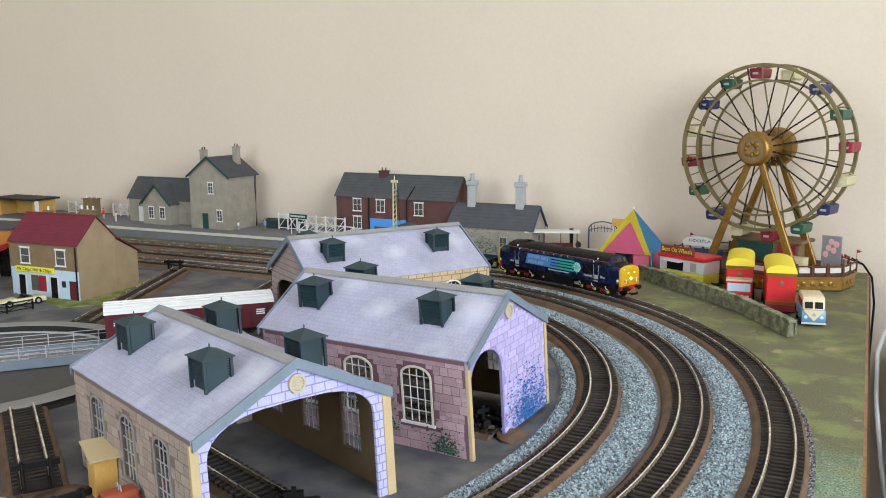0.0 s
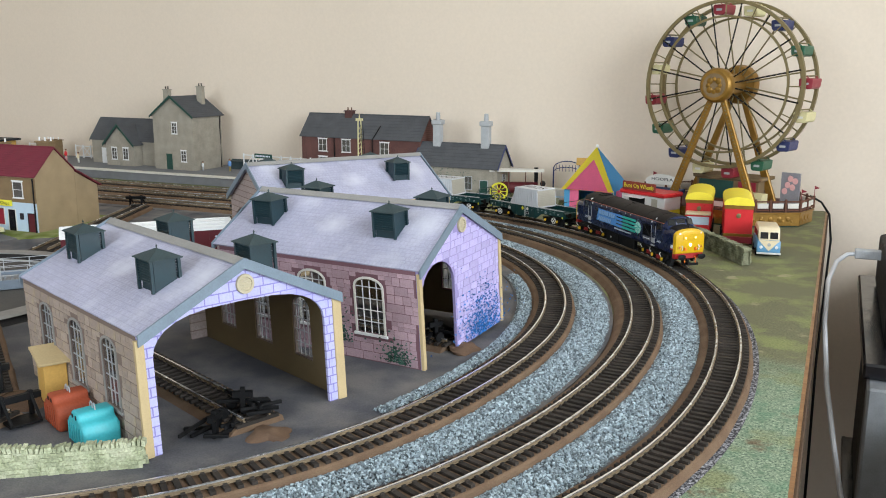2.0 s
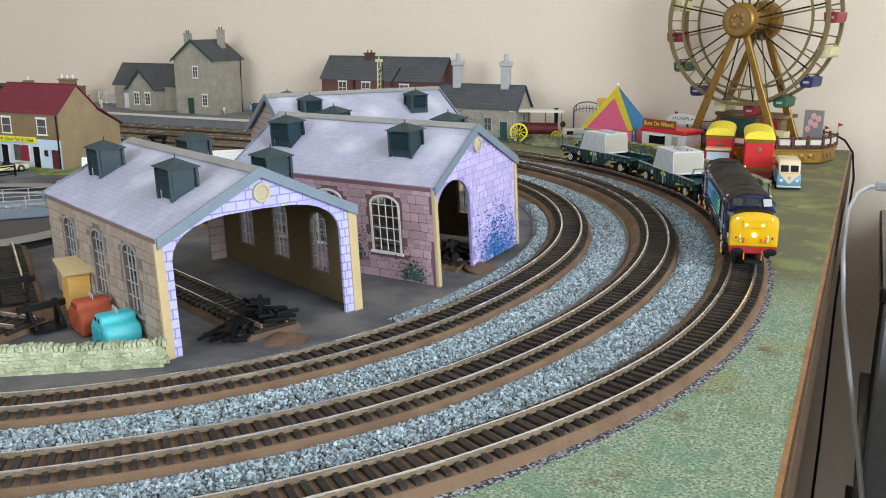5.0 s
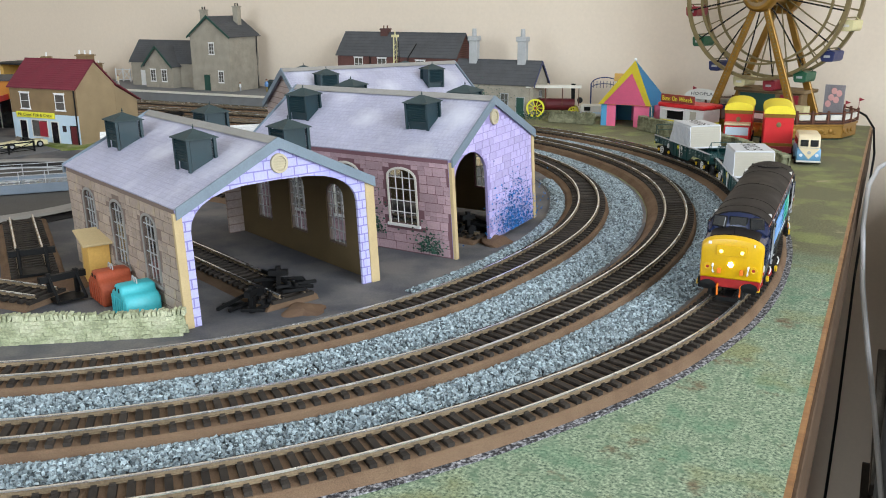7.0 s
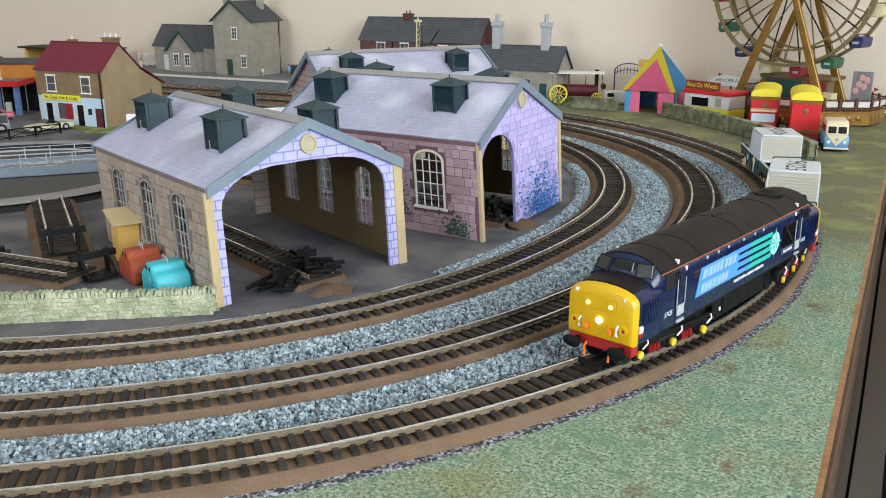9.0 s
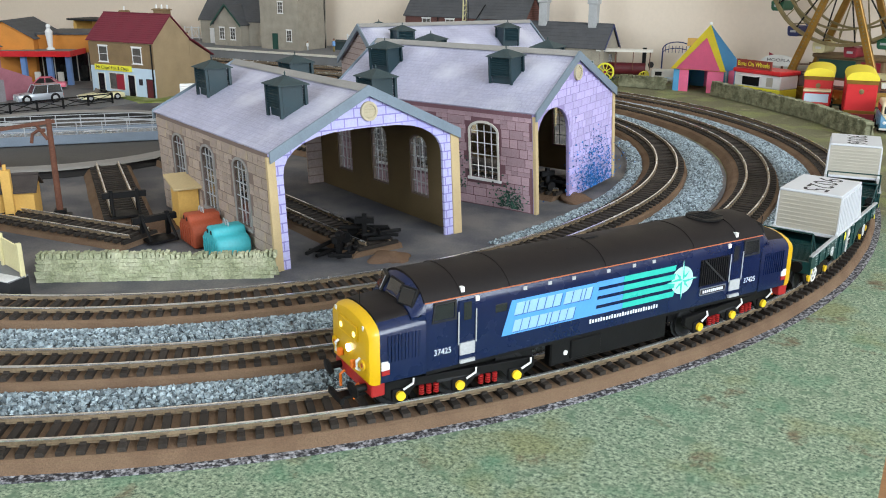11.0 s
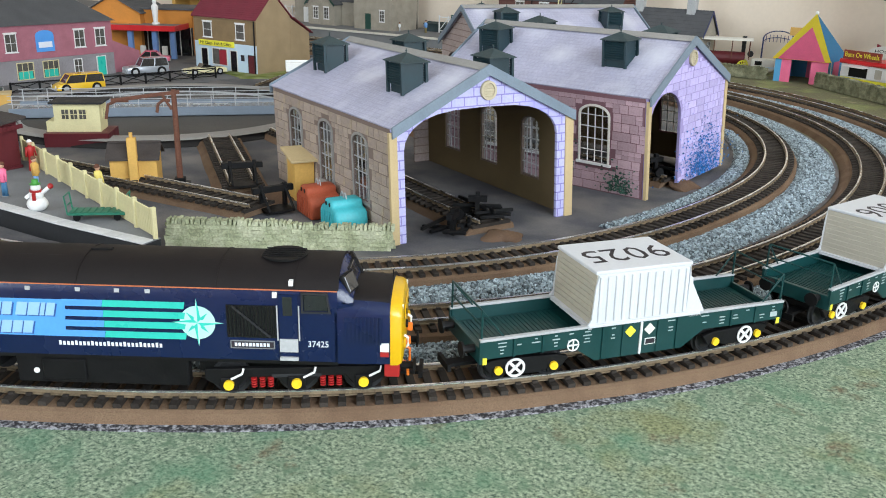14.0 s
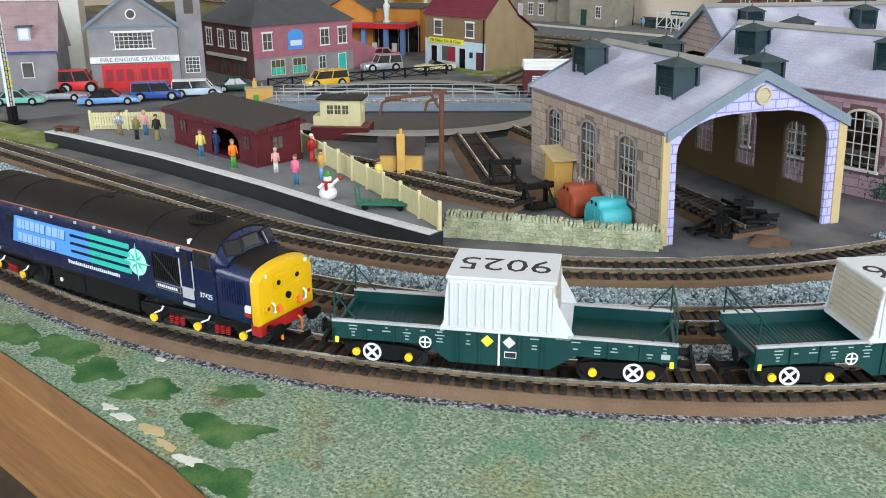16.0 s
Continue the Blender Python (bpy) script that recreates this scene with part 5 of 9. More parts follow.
def side_text(name, text, size, material, parent, x, z, s, y, width=None, shear=0.0, label=""):
    m = Matrix.Translation((x, s * y, z)) @ Matrix.Rotation(math.pi if s > 0 else 0, 4, "Z") @ Matrix.Rotation(math.pi / 2, 4, "X")
    return lettering(name, text, size, material, parent, m, label, 0.00006, shear, width=width)


def locomotive():
    lo = thing("diesel_locomotive", "dark blue model diesel locomotive with yellow ends and turquoise stripes", "locomotive", pose(0, 0, RAIL_TOP))
    zb, cant, top = 0.0160, 0.0400, 0.0512
    cabx = 0.0895
    nose_top, nose_end = 0.0415, 0.1122
    edge = 0.0441  # where the black roof paint begins
    # centre body between the cab fronts
    body = part("body", loft([(x, loco_section(zb, HALF, cant, top, 20)) for x in (-cabx, cabx)]), "loco_blue", lo, "dark blue body side", smooth=True)
    # roof skin, black, over the cantrail
    def roof_sec(grow=0.00035):
        pts = []
        n = 20
        outer = []
        a0 = math.asin((edge - cant) / (top - cant))
        for i in range(0, n + 1):
            a = math.pi - a0 - (math.pi - 2 * a0) * i / n
            outer.append((math.copysign(abs(math.cos(a)) ** 0.9, math.cos(a)), math.sin(a)))
        o = [((HALF + grow) * u, cant + (top + grow - cant) * v) for u, v in outer]
        i_ = [((HALF - 0.0006) * u, cant + (top - 0.0006 - cant) * v) for u, v in outer]
        return o + i_[::-1]
    roof = part("roof", loft([(-cabx - 0.0004, roof_sec()), (cabx + 0.0004, roof_sec())]), "loco_roof", lo, "matt black roof", smooth=True)
    for x in (-0.074, -0.046, 0.004, 0.052, 0.074):
        part("roof_seam", loft([(x - 0.0003, roof_sec(0.0006)), (x + 0.0003, roof_sec(0.0006))]), "loco_roof", roof)
    for x, y in ((-0.048, 0.006), (-0.040, 0.006), (0.015, 0.006), (0.025, 0.006), (-0.048, -0.006), (-0.040, -0.006), (0.015, -0.006), (0.025, -0.006)):
        part("roof_hatch", box(x - 0.003, x + 0.003, y - 0.0004, y + 0.0004, top - 0.0018, top - 0.0002), "black", roof)
    part("roof_fan_grille", join(lathe([(0.0, 0), (0.0085, 0), (0.0085, 0.0006), (0.0078, 0.0008), (0.0, 0.0006)], 28, "z", (-0.068, 0, top + 0.0002)), *[box(-0.0755, -0.0605, k * 0.0021 - 0.0002, k * 0.0021 + 0.0002, top + 0.001, top + 0.0013) for k in (-2, -1, 0, 1, 2)]), "black", roof, "round roof fan grille")
    part("exhaust", box(-0.004, 0.004, -0.0012, 0.0012, top, top + 0.0009, 0.0003), "black", roof)
    for e in (-1, 1):
        # nose
        secs = []
        for x, zt, hw in ((cabx - 0.001, nose_top + 0.0008, HALF), (cabx + 0.004, nose_top + 0.0006, HALF), (cabx + 0.014, nose_top, HALF * 0.985), (nose_end - 0.0038, nose_top - 0.0004, HALF * 0.97)):
            secs.append((e * x, loco_section(zb, hw, zt - 0.0062, zt)))
        part("nose", loft(secs), "loco_blue", lo, "dark blue nose", smooth=True)
        secs = []
        for x, zt, hw in ((cabx + 0.003, nose_top + 0.0012, HALF * 0.80), (nose_end - 0.0042, nose_top + 0.0001, HALF * 0.78)):
            n = 12
            arc = [(hw * math.cos(math.pi * i / n), zt - 0.0030 + 0.0032 * math.sin(math.pi * i / n)) for i in range(n + 1)]
            secs.append((e * x, arc))
        part("nose_top_panel", loft(secs), "loco_roof", lo, "black nose top panel", smooth=True)
        secs = []
        for x, zt, hw, z0 in ((nose_end - 0.0038, nose_top - 0.0002, HALF * 0.975, zb - 0.0004), (nose_end - 0.0012, nose_top - 0.0006, HALF * 0.965, zb - 0.0004), (nose_end + 0.0002, nose_top - 0.0016, HALF * 0.93, zb + 0.0002), (nose_end + 0.0007, nose_top - 0.0035, HALF * 0.86, zb + 0.0010)):
            secs.append((e * x, loco_section(z0, hw, zt - 0.0062, zt)))
        end = part("yellow_end", loft(secs), "yellow", lo, "yellow warning end with lamps", smooth=True)
        X = nose_end + 0.0008
        part("headcode_panel", box(e * X, e * (X + 0.0005), -0.0085, 0.0085, 0.0300, 0.0362, 0.0004), "yellow", end)
        for s in (-1, 1):
            part("marker_light", tube((e * (X + 0.0003), s * 0.0058, 0.0325), (e * (X + 0.0008), s * 0.0058, 0.0325), 0.0011, 14), "marker" if e > 0 else "black", end, "round marker light")
            part("lamp_cluster", lathe([(0.0, 0), (0.0021, 0), (0.0021, e * 0.0008), (0.0014, e * 0.0009), (0.0, e * 0.0005)], 16, "x", (e * X, s * 0.0127, 0.0228)), "yellow", end)
            part("tail_lamp", tube((e * X, s * 0.0127, 0.0228), (e * (X + 0.0008), s * 0.0127, 0.0228), 0.0009, 12), "red", end, "small red tail lamp")
            part("jumper_cable", sweep([(e * X, s * 0.0098, 0.0245), (e * (X + 0.0014), s * 0.0098, 0.0235), (e * (X + 0.0014), s * 0.0096, 0.0205), (e * X, s * 0.0094, 0.0195)], 0.0006, 6), "white", end, "white jumper cable")
            part("jumper_socket", box(e * X, e * (X + 0.0022), s * 0.0062 - 0.0010, s * 0.0062 + 0.0010, 0.0195, 0.0225, 0.0003), "orange", end, "orange jumper socket")
            part("warning_flash", box(e * (X - 0.001), e * (X - 0.0001), s * 0.0125 - 0.0007, s * 0.0120 + 0.0007, 0.0362, 0.0378), "white", end)
        part("headlight", tube((e * X, 0.0, 0.0250), (e * (X + 0.0008), 0.0, 0.0250), 0.0015, 16), "lamp" if e > 0 else "black", end, "round headlight")
        part("aerial", tube((e * (nose_end - 0.004), 0, nose_top - 0.001), (e * (nose_end - 0.004), 0, nose_top + 0.005), 0.00022, 6), "black", lo)
        # buffer beam, buffers, coupling
        beam = part("buffer_beam", box(e * (nose_end - 0.006), e * (nose_end - 0.0005), -0.0165, 0.0165, 0.0105, 0.0164, 0.0004), "red", lo, "red buffer beam")
        for s in (-1, 1):
            part("buffer", join(tube((e * (nose_end - 0.001), s * 0.0115, 0.0132), (e * (nose_end + 0.0045), s * 0.0115, 0.0132), 0.0014, 12), moved(lathe([(0.0, -0.0006), (0.0034, -0.0006), (0.0036, 0.0), (0.0, 0.0005)], 20, "x"), Matrix.Translation((e * (nose_end + 0.005), s * 0.0115, 0.0132)) @ Matrix.Diagonal((e, 1.3, 0.8, 1)))), "black", beam, "oval black buffer")
            part("hose", sweep([(e * nose_end, s * 0.0065, 0.0125), (e * (nose_end + 0.002), s * 0.0065, 0.0115), (e * (nose_end + 0.002), s * 0.0062, 0.0065)], 0.0006, 6), "orange", beam)
        part("coupling", join(box(e * (nose_end - 0.01), e * (nose_end + 0.007), -0.0025, 0.0025, 0.0050, 0.0062), box(e * (nose_end + 0.006), e * (nose_end + 0.0075), -0.006, 0.006, 0.0050, 0.0075)), "black", lo, "black tension-lock coupling")
        # windscreens: sloped cab front, three panes
        face = part("cab_front", loft([(e * (cabx - 0.0006), loco_section(nose_top - 0.004, HALF, cant, top + 0.0003)), (e * (cabx + 0.0018), loco_section(nose_top - 0.004, HALF * 0.98, cant, top - 0.0016)), (e * (cabx + 0.0056), loco_section(nose_top - 0.004, HALF * 0.93, nose_top - 0.0030, nose_top + 0.0022))]), "loco_blue", lo, "raked cab front", smooth=True)
        for yc, hw in ((-0.0104, 0.0036), (0.0, 0.0048), (0.0104, 0.0036)):
            turn = Matrix.Translation((e * (cabx + 0.0034), yc, 0.0456)) @ Matrix.Rotation(e * (math.atan2(yc, 0.030) * 0.9), 4, "Z") @ Matrix.Rotation(-e * 0.42, 4, "Y")
            wf = part("windscreen", moved(box(-0.0009, 0.0009, -hw - 0.0006, hw + 0.0006, -0.0042, 0.0032, 0.0004), turn), "black", face, "dark framed windscreen pane")
            part("glass", moved(box(-0.0011, 0.0011, -hw, hw, -0.0036, 0.0026, 0.0003), turn), "cab_glass", wf)
    for s in (-1, 1):
        y = HALF + 0.00005
        def panel(name, x0, x1, z0, z1, material, parent=body, t=0.00012, label="", y0=None):
            return part(name, box(x0, x1, s * (y0 or y), s * ((y0 or y) + t), z0, z1), material, parent, label)
        part("cantrail_stripe", box(-cabx, cabx, s * HALF * 0.93, s * (HALF * 0.945 + 0.0002), edge - 0.0005, edge - 0.0001), "stripe", body, "thin orange cantrail stripe")
        # livery reads from the front-left on the left side and is mirrored in order on the other
        d = s
        for e in (-1, 1):
            X = cabx
            part("cab_window", box(e * (X - 0.0122), e * (X - 0.0030), s * (y - 0.0022), s * (y + 0.0001), 0.0362, 0.0428, 0.0004), "cab_glass", body, "cab side window")
            part("cab_window_frame", pierce([(e * (X - 0.0128), 0.0356), (e * (X - 0.0022), 0.0356), (e * (X - 0.0034), 0.0434), (e * (X - 0.0128), 0.0434)], [[(e * (X - 0.0121), 0.0363), (e * (X - 0.0030), 0.0363), (e * (X - 0.0040), 0.0427), (e * (X - 0.0121), 0.0427)]], s * (y - 0.0010), s * (y + 0.0004), "y"), "darkgrey", body)
            door = part("cab_door", box(e * (X - 0.0208), e * (X - 0.0140), s * (y - 0.0006), s * (y + 0.0003), 0.0172, 0.0425), "loco_blue", body, "recessed cab door")
            part("door_window", box(e * (X - 0.0194), e * (X - 0.0160), s * (y + 0.0003), s * (y + 0.0005), 0.0345, 0.0418, 0.0001), "cab_glass", door)
            part("kick_plate", box(e * (X - 0.0208), e * (X - 0.0142), s * (y + 0.0003), s * (y + 0.0009), 0.0205, 0.0255), "lightgrey", door, "bare metal step plate")
            part("step", box(e * (X - 0.0208), e * (X - 0.0142), s * (y), s * (y + 0.0012), 0.0172, 0.0185), "lightgrey", door)
            for x in (-0.0214, -0.0136):
                part("handrail", tube((e * (X + x), s * (y + 0.0007), 0.0250), (e * (X + x), s * (y + 0.0007), 0.0385), 0.00028, 6), "lightgrey", door)
            for x, z in ((-0.0165, 0.0452), (-0.0222, 0.0412)):
                part("warning_flash", box(e * (X + x) - 0.0008, e * (X + x) + 0.0008, s * (y - 0.0046 if z > 0.044 else y - 0.0012), s * (y + 0.0002 if z < 0.044 else y - 0.0014), z, z + 0.0020), "white", body)
            part("data_panel", box(e * (nose_end - 0.0074), e * (nose_end - 0.0042), s * (HALF * 0.97), s * (HALF * 0.985 + 0.0003), 0.0212, 0.0245), "white", body, "white and red data panel")
            part("data_panel", box(e * (nose_end - 0.0074), e * (nose_end - 0.0042), s * (HALF * 0.97), s * (HALF * 0.985 + 0.0003), 0.0192, 0.0210), "red", body)
            part("nose_grille", join(*[box(e * (cabx + 0.0025 + 0.0014 * k), e * (cabx + 0.0032 + 0.0014 * k), s * (HALF * 0.975), s * (HALF + 0.0002), 0.0240, 0.0345) for k in range(10)]), "loco_blue", body)
            side_text("running_number", "37425", 0.0034, "letter", body, e * (X - 0.0070), 0.0235, s, y + 0.0001, width=0.0074, label="white running number")
        # blue block, slanted ends, with the four speed lines
        f = -1 if s < 0 else 1  # the lettering reads left to right on either side
        def fx(x):
            return f * x
        sg = -s
        zc0, zc1 = 0.0240, 0.0388
        # seen from outside, left is -x on the right-hand side and +x on the left-hand side
        def lx(u):
            return u if s < 0 else -u
        part("blue_panel", prism([(lx(-0.0560), zc0), (lx(-0.0092), zc0), (lx(-0.0080), zc1 - 0.0005), (lx(-0.0515), zc1 - 0.0005)], s * y, s * (y + 0.00012), "y"), "sky_blue", body, "light blue livery panel")
        for k in range(4):
            z0 = zc0 + k * 0.0040
            part("speed_line", prism([(lx(-0.0092), z0), (lx(0.0050), z0), (lx(0.0055), z0 + 0.0025), (lx(-0.0090), z0 + 0.0025)], s * y, s * (y + 0.00014), "y"), "sky_blue", body, "light blue speed line")
            part("speed_line", prism([(lx(0.0051), z0), (lx(0.0345), z0), (lx(0.0350), z0 + 0.0025), (lx(0.0056), z0 + 0.0025)], s * y, s * (y + 0.00014), "y"), "turquoise", body, "turquoise speed line")
        compass_star(body, lx(0.0392), 0.0308, 0.0064, s * y, s)
        part("lettering", join(*[box(lx(-0.0120 + 0.00147 * k), lx(-0.0111 + 0.00147 * k), s * y, s * (y + 0.0001), 0.0205, 0.0220 if k % 4 else 0.0223) for k in range(26)]), "letter", body, "small white line of lettering")
        for z, t, u_start, widths in ((0.0345, 0.0050, -0.0505, (4.2, 1.6, 4.0, 3.6, 3.8, 3.6, 0, 4.0, 4.2, 1.6, 3.2)), (0.0274, 0.0048, -0.0512, (3.6, 3.6, 4.0, 4.0, 1.6, 3.8, 3.6, 3.6))):
            for shade, du, dz, out in (("letter_shadow", 0.0005, -0.0004, 0.00013), ("letter_blue", 0.0, 0.0, 0.00024)):
                u, strokes = u_start, []
                for w in widths:
                    w *= 0.00095
                    if w:
                        bars = [(u, u + w, 0.0, t)]
                        for a, b, lo_z, hi_z in bars:
                            sk = lambda q: 0.26 * q
                            strokes.append(prism([(lx(a + du + sk(lo_z)), z + dz - t / 2 + lo_z), (lx(b + du + sk(lo_z)), z + dz - t / 2 + lo_z), (lx(b + du + sk(hi_z)), z + dz - t / 2 + hi_z), (lx(a + du + sk(hi_z)), z + dz - t / 2 + hi_z)], s * (y + out), s * (y + out + 0.0001), "y"))
                    u += w + 0.0005 if w else 0.0012
                part("lettering", join(*strokes), shade, body, "raised pale blue lettering")
        g = part("radiator_grille", box(lx(0.0498), lx(0.0676), s * y, s * (y + 0.0003), 0.0256, 0.0382), "blackgloss", body, "black side radiator grille")
        for k in range(13):
            x = 0.0502 + 0.00135 * k
            part("grille_slat", box(lx(x), lx(x + 0.0004), s * (y + 0.0003), s * (y + 0.0006), 0.0260, 0.0378), "black", g)
        part("grille_brace", moved(box(-0.0090, 0.0090, s * (y + 0.0006), s * (y + 0.0008), -0.0004, 0.0004), Matrix.Translation((lx(0.0587), 0, 0.0319)) @ Matrix.Rotation(lx(0.72), 4, "Y")), "darkgrey", g)
        npl = part("name_plate", box(lx(0.0507), lx(0.0668), s * y, s * (y + 0.0003), 0.0212, 0.0244), "grey", body, "small dark nameplate with pale border")
        part("plate_field", box(lx(0.0511), lx(0.0664), s * (y + 0.0003), s * (y + 0.0004), 0.0216, 0.0240), "ink", npl)
        part("plate_lettering", join(*[box(lx(0.0523 + 0.0013 * k), lx(0.0532 + 0.0013 * k), s * (y + 0.0004), s * (y + 0.0005), 0.0222, 0.0235) for k in range(10)]), "letter", npl)
        part("body_window", box(lx(-0.0590), lx(-0.0535), s * (y - 0.0006), s * (y + 0.0003), 0.0345, 0.0380, 0.0003), "cab_glass", body, "small engine-room window")
        for x in (-0.046, -0.034, -0.022, -0.004, 0.010, 0.021):
            part("cantrail_bracket", box(lx(x), lx(x + 0.0018), s * (y - 0.0012), s * (y - 0.0002), edge - 0.0026, edge - 0.0012), "lightgrey", body)
        part("underframe_tank", box(-0.034, 0.030, s * 0.0115, s * 0.0160, 0.0040, 0.0158, 0.0006), "black", lo, "black underframe fuel tank")
        part("underframe_box", box(lx(-0.020), lx(-0.004), s * 0.0155, s * 0.0168, 0.0055, 0.0140, 0.0004), "black", lo)
        part("gauge_dial", tube((lx(-0.0225), s * 0.0158, 0.0090), (lx(-0.0225), s * 0.0164, 0.0090), 0.0011, 14), "white", lo, "small white round gauge")
        part("body_skirt", box(-cabx, cabx, s * 0.0168, s * 0.0176, zb - 0.0008, zb + 0.0006), "black", lo)
    part("underframe", box(-0.100, 0.100, -0.0120, 0.0120, 0.0125, 0.0162), "black", lo)
    return lo, loco_bogie(lo, 0.072), loco_bogie(lo, -0.072)


def flask_wagon(number):
    wg = thing("flask_wagon", "dark green flat bogie wagon carrying a white ribbed flask cover", "railway wagon", pose(0, 0, RAIL_TOP), "flask wagons")
    L, W = 0.0690, 0.0172
    deck = 0.0125
    body = part("deck", box(-L + 0.002, L - 0.002, -W + 0.0015, W - 0.0015, deck - 0.0018, deck), "wagon_green", wg, "dark green ribbed deck")
    for k in range(46):
        x = 0.024 + k * 0.00095
        for e in (-1, 1):
            if x < L - 0.004:
                part("deck_rib", box(e * x - 0.00025, e * x + 0.00025, -W + 0.002, W - 0.002, deck, deck + 0.0003), "wagon_green", body) if k % 2 == 0 else None
    for s in (-1, 1):
        prof = [(-L, 0.0105), (-0.030, 0.0105), (-0.0200, 0.0036), (0.0200, 0.0036), (0.030, 0.0105), (L, 0.0105), (L, 0.0182), (-L, 0.0182)]
        side = part("side_panel", prism(prof, s * (W - 0.0012), s * W, "y"), "wagon_green", wg, "dark green deep side girder with white stencils")
        part("top_rail", box(-L, L, s * (W - 0.0016), s * (W + 0.0006), 0.0178, 0.0188, 0.0002), "lightgrey", side, "pale worn top edge")
        for x in (-0.055, -0.043, -0.017, 0.017, 0.043, 0.055, 0.008, -0.008):
            zb = 0.0105 if abs(x) > 0.03 else 0.0040
            part("side_rib", box(x - 0.00045, x + 0.00045, s * W, s * (W + 0.0006), zb, 0.0176), "wagon_green", side)
        y = W + 0.0001
        part("white_stripe", box(-0.0004, 0.0004, s * y, s * (y + 0.0007), 0.0040, 0.0176), "white", side, "white vertical stripe")
        for x in (-s * 0.0040, s * 0.0048):
            part("hazard_label", moved(box(-0.0018, 0.0018, s * y, s * (y + 0.0003), -0.0018, 0.0018), Matrix.Translation((x, 0, 0.0142)) @ Matrix.Rotation(math.pi / 4, 4, "Y")), "sign_yellow" if x * s > 0 else "offwhite", side, "diamond hazard label")
        part("black_label", box(-s * 0.0070, -s * 0.0022, s * y, s * (y + 0.0003), 0.0075, 0.0102), "white", side, "white-edged black label")
        part("black_label", box(-s * 0.0067, -s * 0.0025, s * (y + 0.0003), s * (y + 0.0004), 0.0078, 0.0099), "ink", side)
        rr = random.Random(int(3 + s))
        for x in (-0.064, -0.0585, -0.051, -0.045, -0.0385, -0.030, -0.014, 0.0125, 0.024, 0.031, 0.0375, 0.046, 0.053, 0.060):
            for z in (0.0165, 0.0150, 0.0136, 0.0122):
                if rr.random() < 0.7:
                    w = rr.uniform(0.0005, 0.0019)
                    part("stencil_bar", box(x - w, x + w, s * y, s * (y + 0.00015), z - 0.00022, z + 0.00022), "stencil", side)
        part("stencil_panel", box(-0.0662, -0.0628, s * y, s * (y + 0.00012), 0.0120, 0.0142), "stencil", side)
        part("star_wheel_mark", join(lathe([(0.0021, 0), (0.0026, 0), (0.0026, s * 0.0003), (0.0021, s * 0.0003)], 20, "y", (s * 0.030, s * y, 0.0150), True), *[moved(box(-0.0020, 0.0020, s * y, s * (y + 0.0003), -0.0003, 0.0003), Matrix.Translation((s * 0.030, 0, 0.0150)) @ Matrix.Rotation(a, 4, "Y")) for a in (0, math.pi / 2)]), "white", side)
    for e in (-1, 1):
        part("end_beam", box(e * (L - 0.0015), e * L, -W, W, 0.0085, 0.0150, 0.0002), "wagon_green", wg)
        for s in (-1, 1):
            part("buffer", join(tube((e * L, s * 0.0115, 0.0132), (e * (L + 0.0048), s * 0.0115, 0.0132), 0.0016, 12), tube((e * (L + 0.0048), s * 0.0115, 0.0132), (e * (L + 0.0056), s * 0.0115, 0.0132), 0.0031, 18)), "black", wg, "round black buffer")
            part("label_tag", box(e * (L - 0.0028), e * (L - 0.0012), s * (W + 0.0001), s * (W + 0.0003), 0.0085, 0.0112), "sign_yellow", wg)
        # end handrails
        rail = []
        for y in (-0.0160, 0.0160):
            rail.append(tube((e * (L - 0.001), y, 0.0150), (e * (L - 0.001), y, 0.0300), 0.00042, 6))
        rail.append(tube((e * (L - 0.001), -0.0160, 0.0300), (e * (L - 0.001), 0.0160, 0.0300), 0.00042, 6))
        rail.append(tube((e * (L - 0.001), -0.0160, 0.0240), (e * (L - 0.001), 0.0160, 0.0240), 0.00035, 6))
        rail.append(tube((e * (L - 0.001), 0.016, 0.0300), (e * (L - 0.010), 0.016, 0.0186), 0.00035, 6))
        rail.append(tube((e * (L - 0.001), -0.016, 0.0300), (e * (L - 0.010), -0.016, 0.0186), 0.00035, 6))
        part("end_handrail", join(*rail), "wagon_green", wg, "thin dark green end handrail")
        part("coupling", join(box(e * (L - 0.008), e * (L + 0.0085), -0.0025, 0.0025, 0.0050, 0.0064), box(e * (L + 0.007), e * (L + 0.0085), -0.006, 0.006, 0.0048, 0.0078)), "black", wg)
        # bogie
        bg = part("bogie", join(box(-0.016, 0.016, -0.007, 0.007, 0.0070, 0.0100), tube((0, 0, 0.009), (0, 0, 0.0112), 0.004)), "black", wg, "black four-wheel bogie")
        bg.matrix_basis = Matrix.Translation((e * 0.0472, 0, 0))
        for ax in (-0.0113, 0.0113):
            wheel_part(bg, ax, 0.0056)
        for s in (-1, 1):
            y = s * 0.0138
            part("side_frame", prism([(-0.0175, 0.0085), (-0.0145, 0.0040), (-0.0085, 0.0040), (-0.005, 0.0028), (0.005, 0.0028), (0.0085, 0.0040), (0.0145, 0.0040), (0.0175, 0.0085), (0.0120, 0.0098), (-0.0120, 0.0098)], y - 0.0011, y + 0.0011, "y", 0.0003), "black", bg)
            for ax in (-0.0113, 0.0113):
                part("axle_cover", tube((ax, y + s * 0.0010, 0.0056), (ax, y + s * 0.0024, 0.0056), 0.0017, 14), "axle_yellow", bg, "yellow axle cover")
                part("axle_box", box(ax - 0.0024, ax + 0.0024, y, y + s * 0.0014, 0.0038, 0.0082, 0.0003), "black", bg)
            ax = e * 0.0040 - 0.004 * e * 0
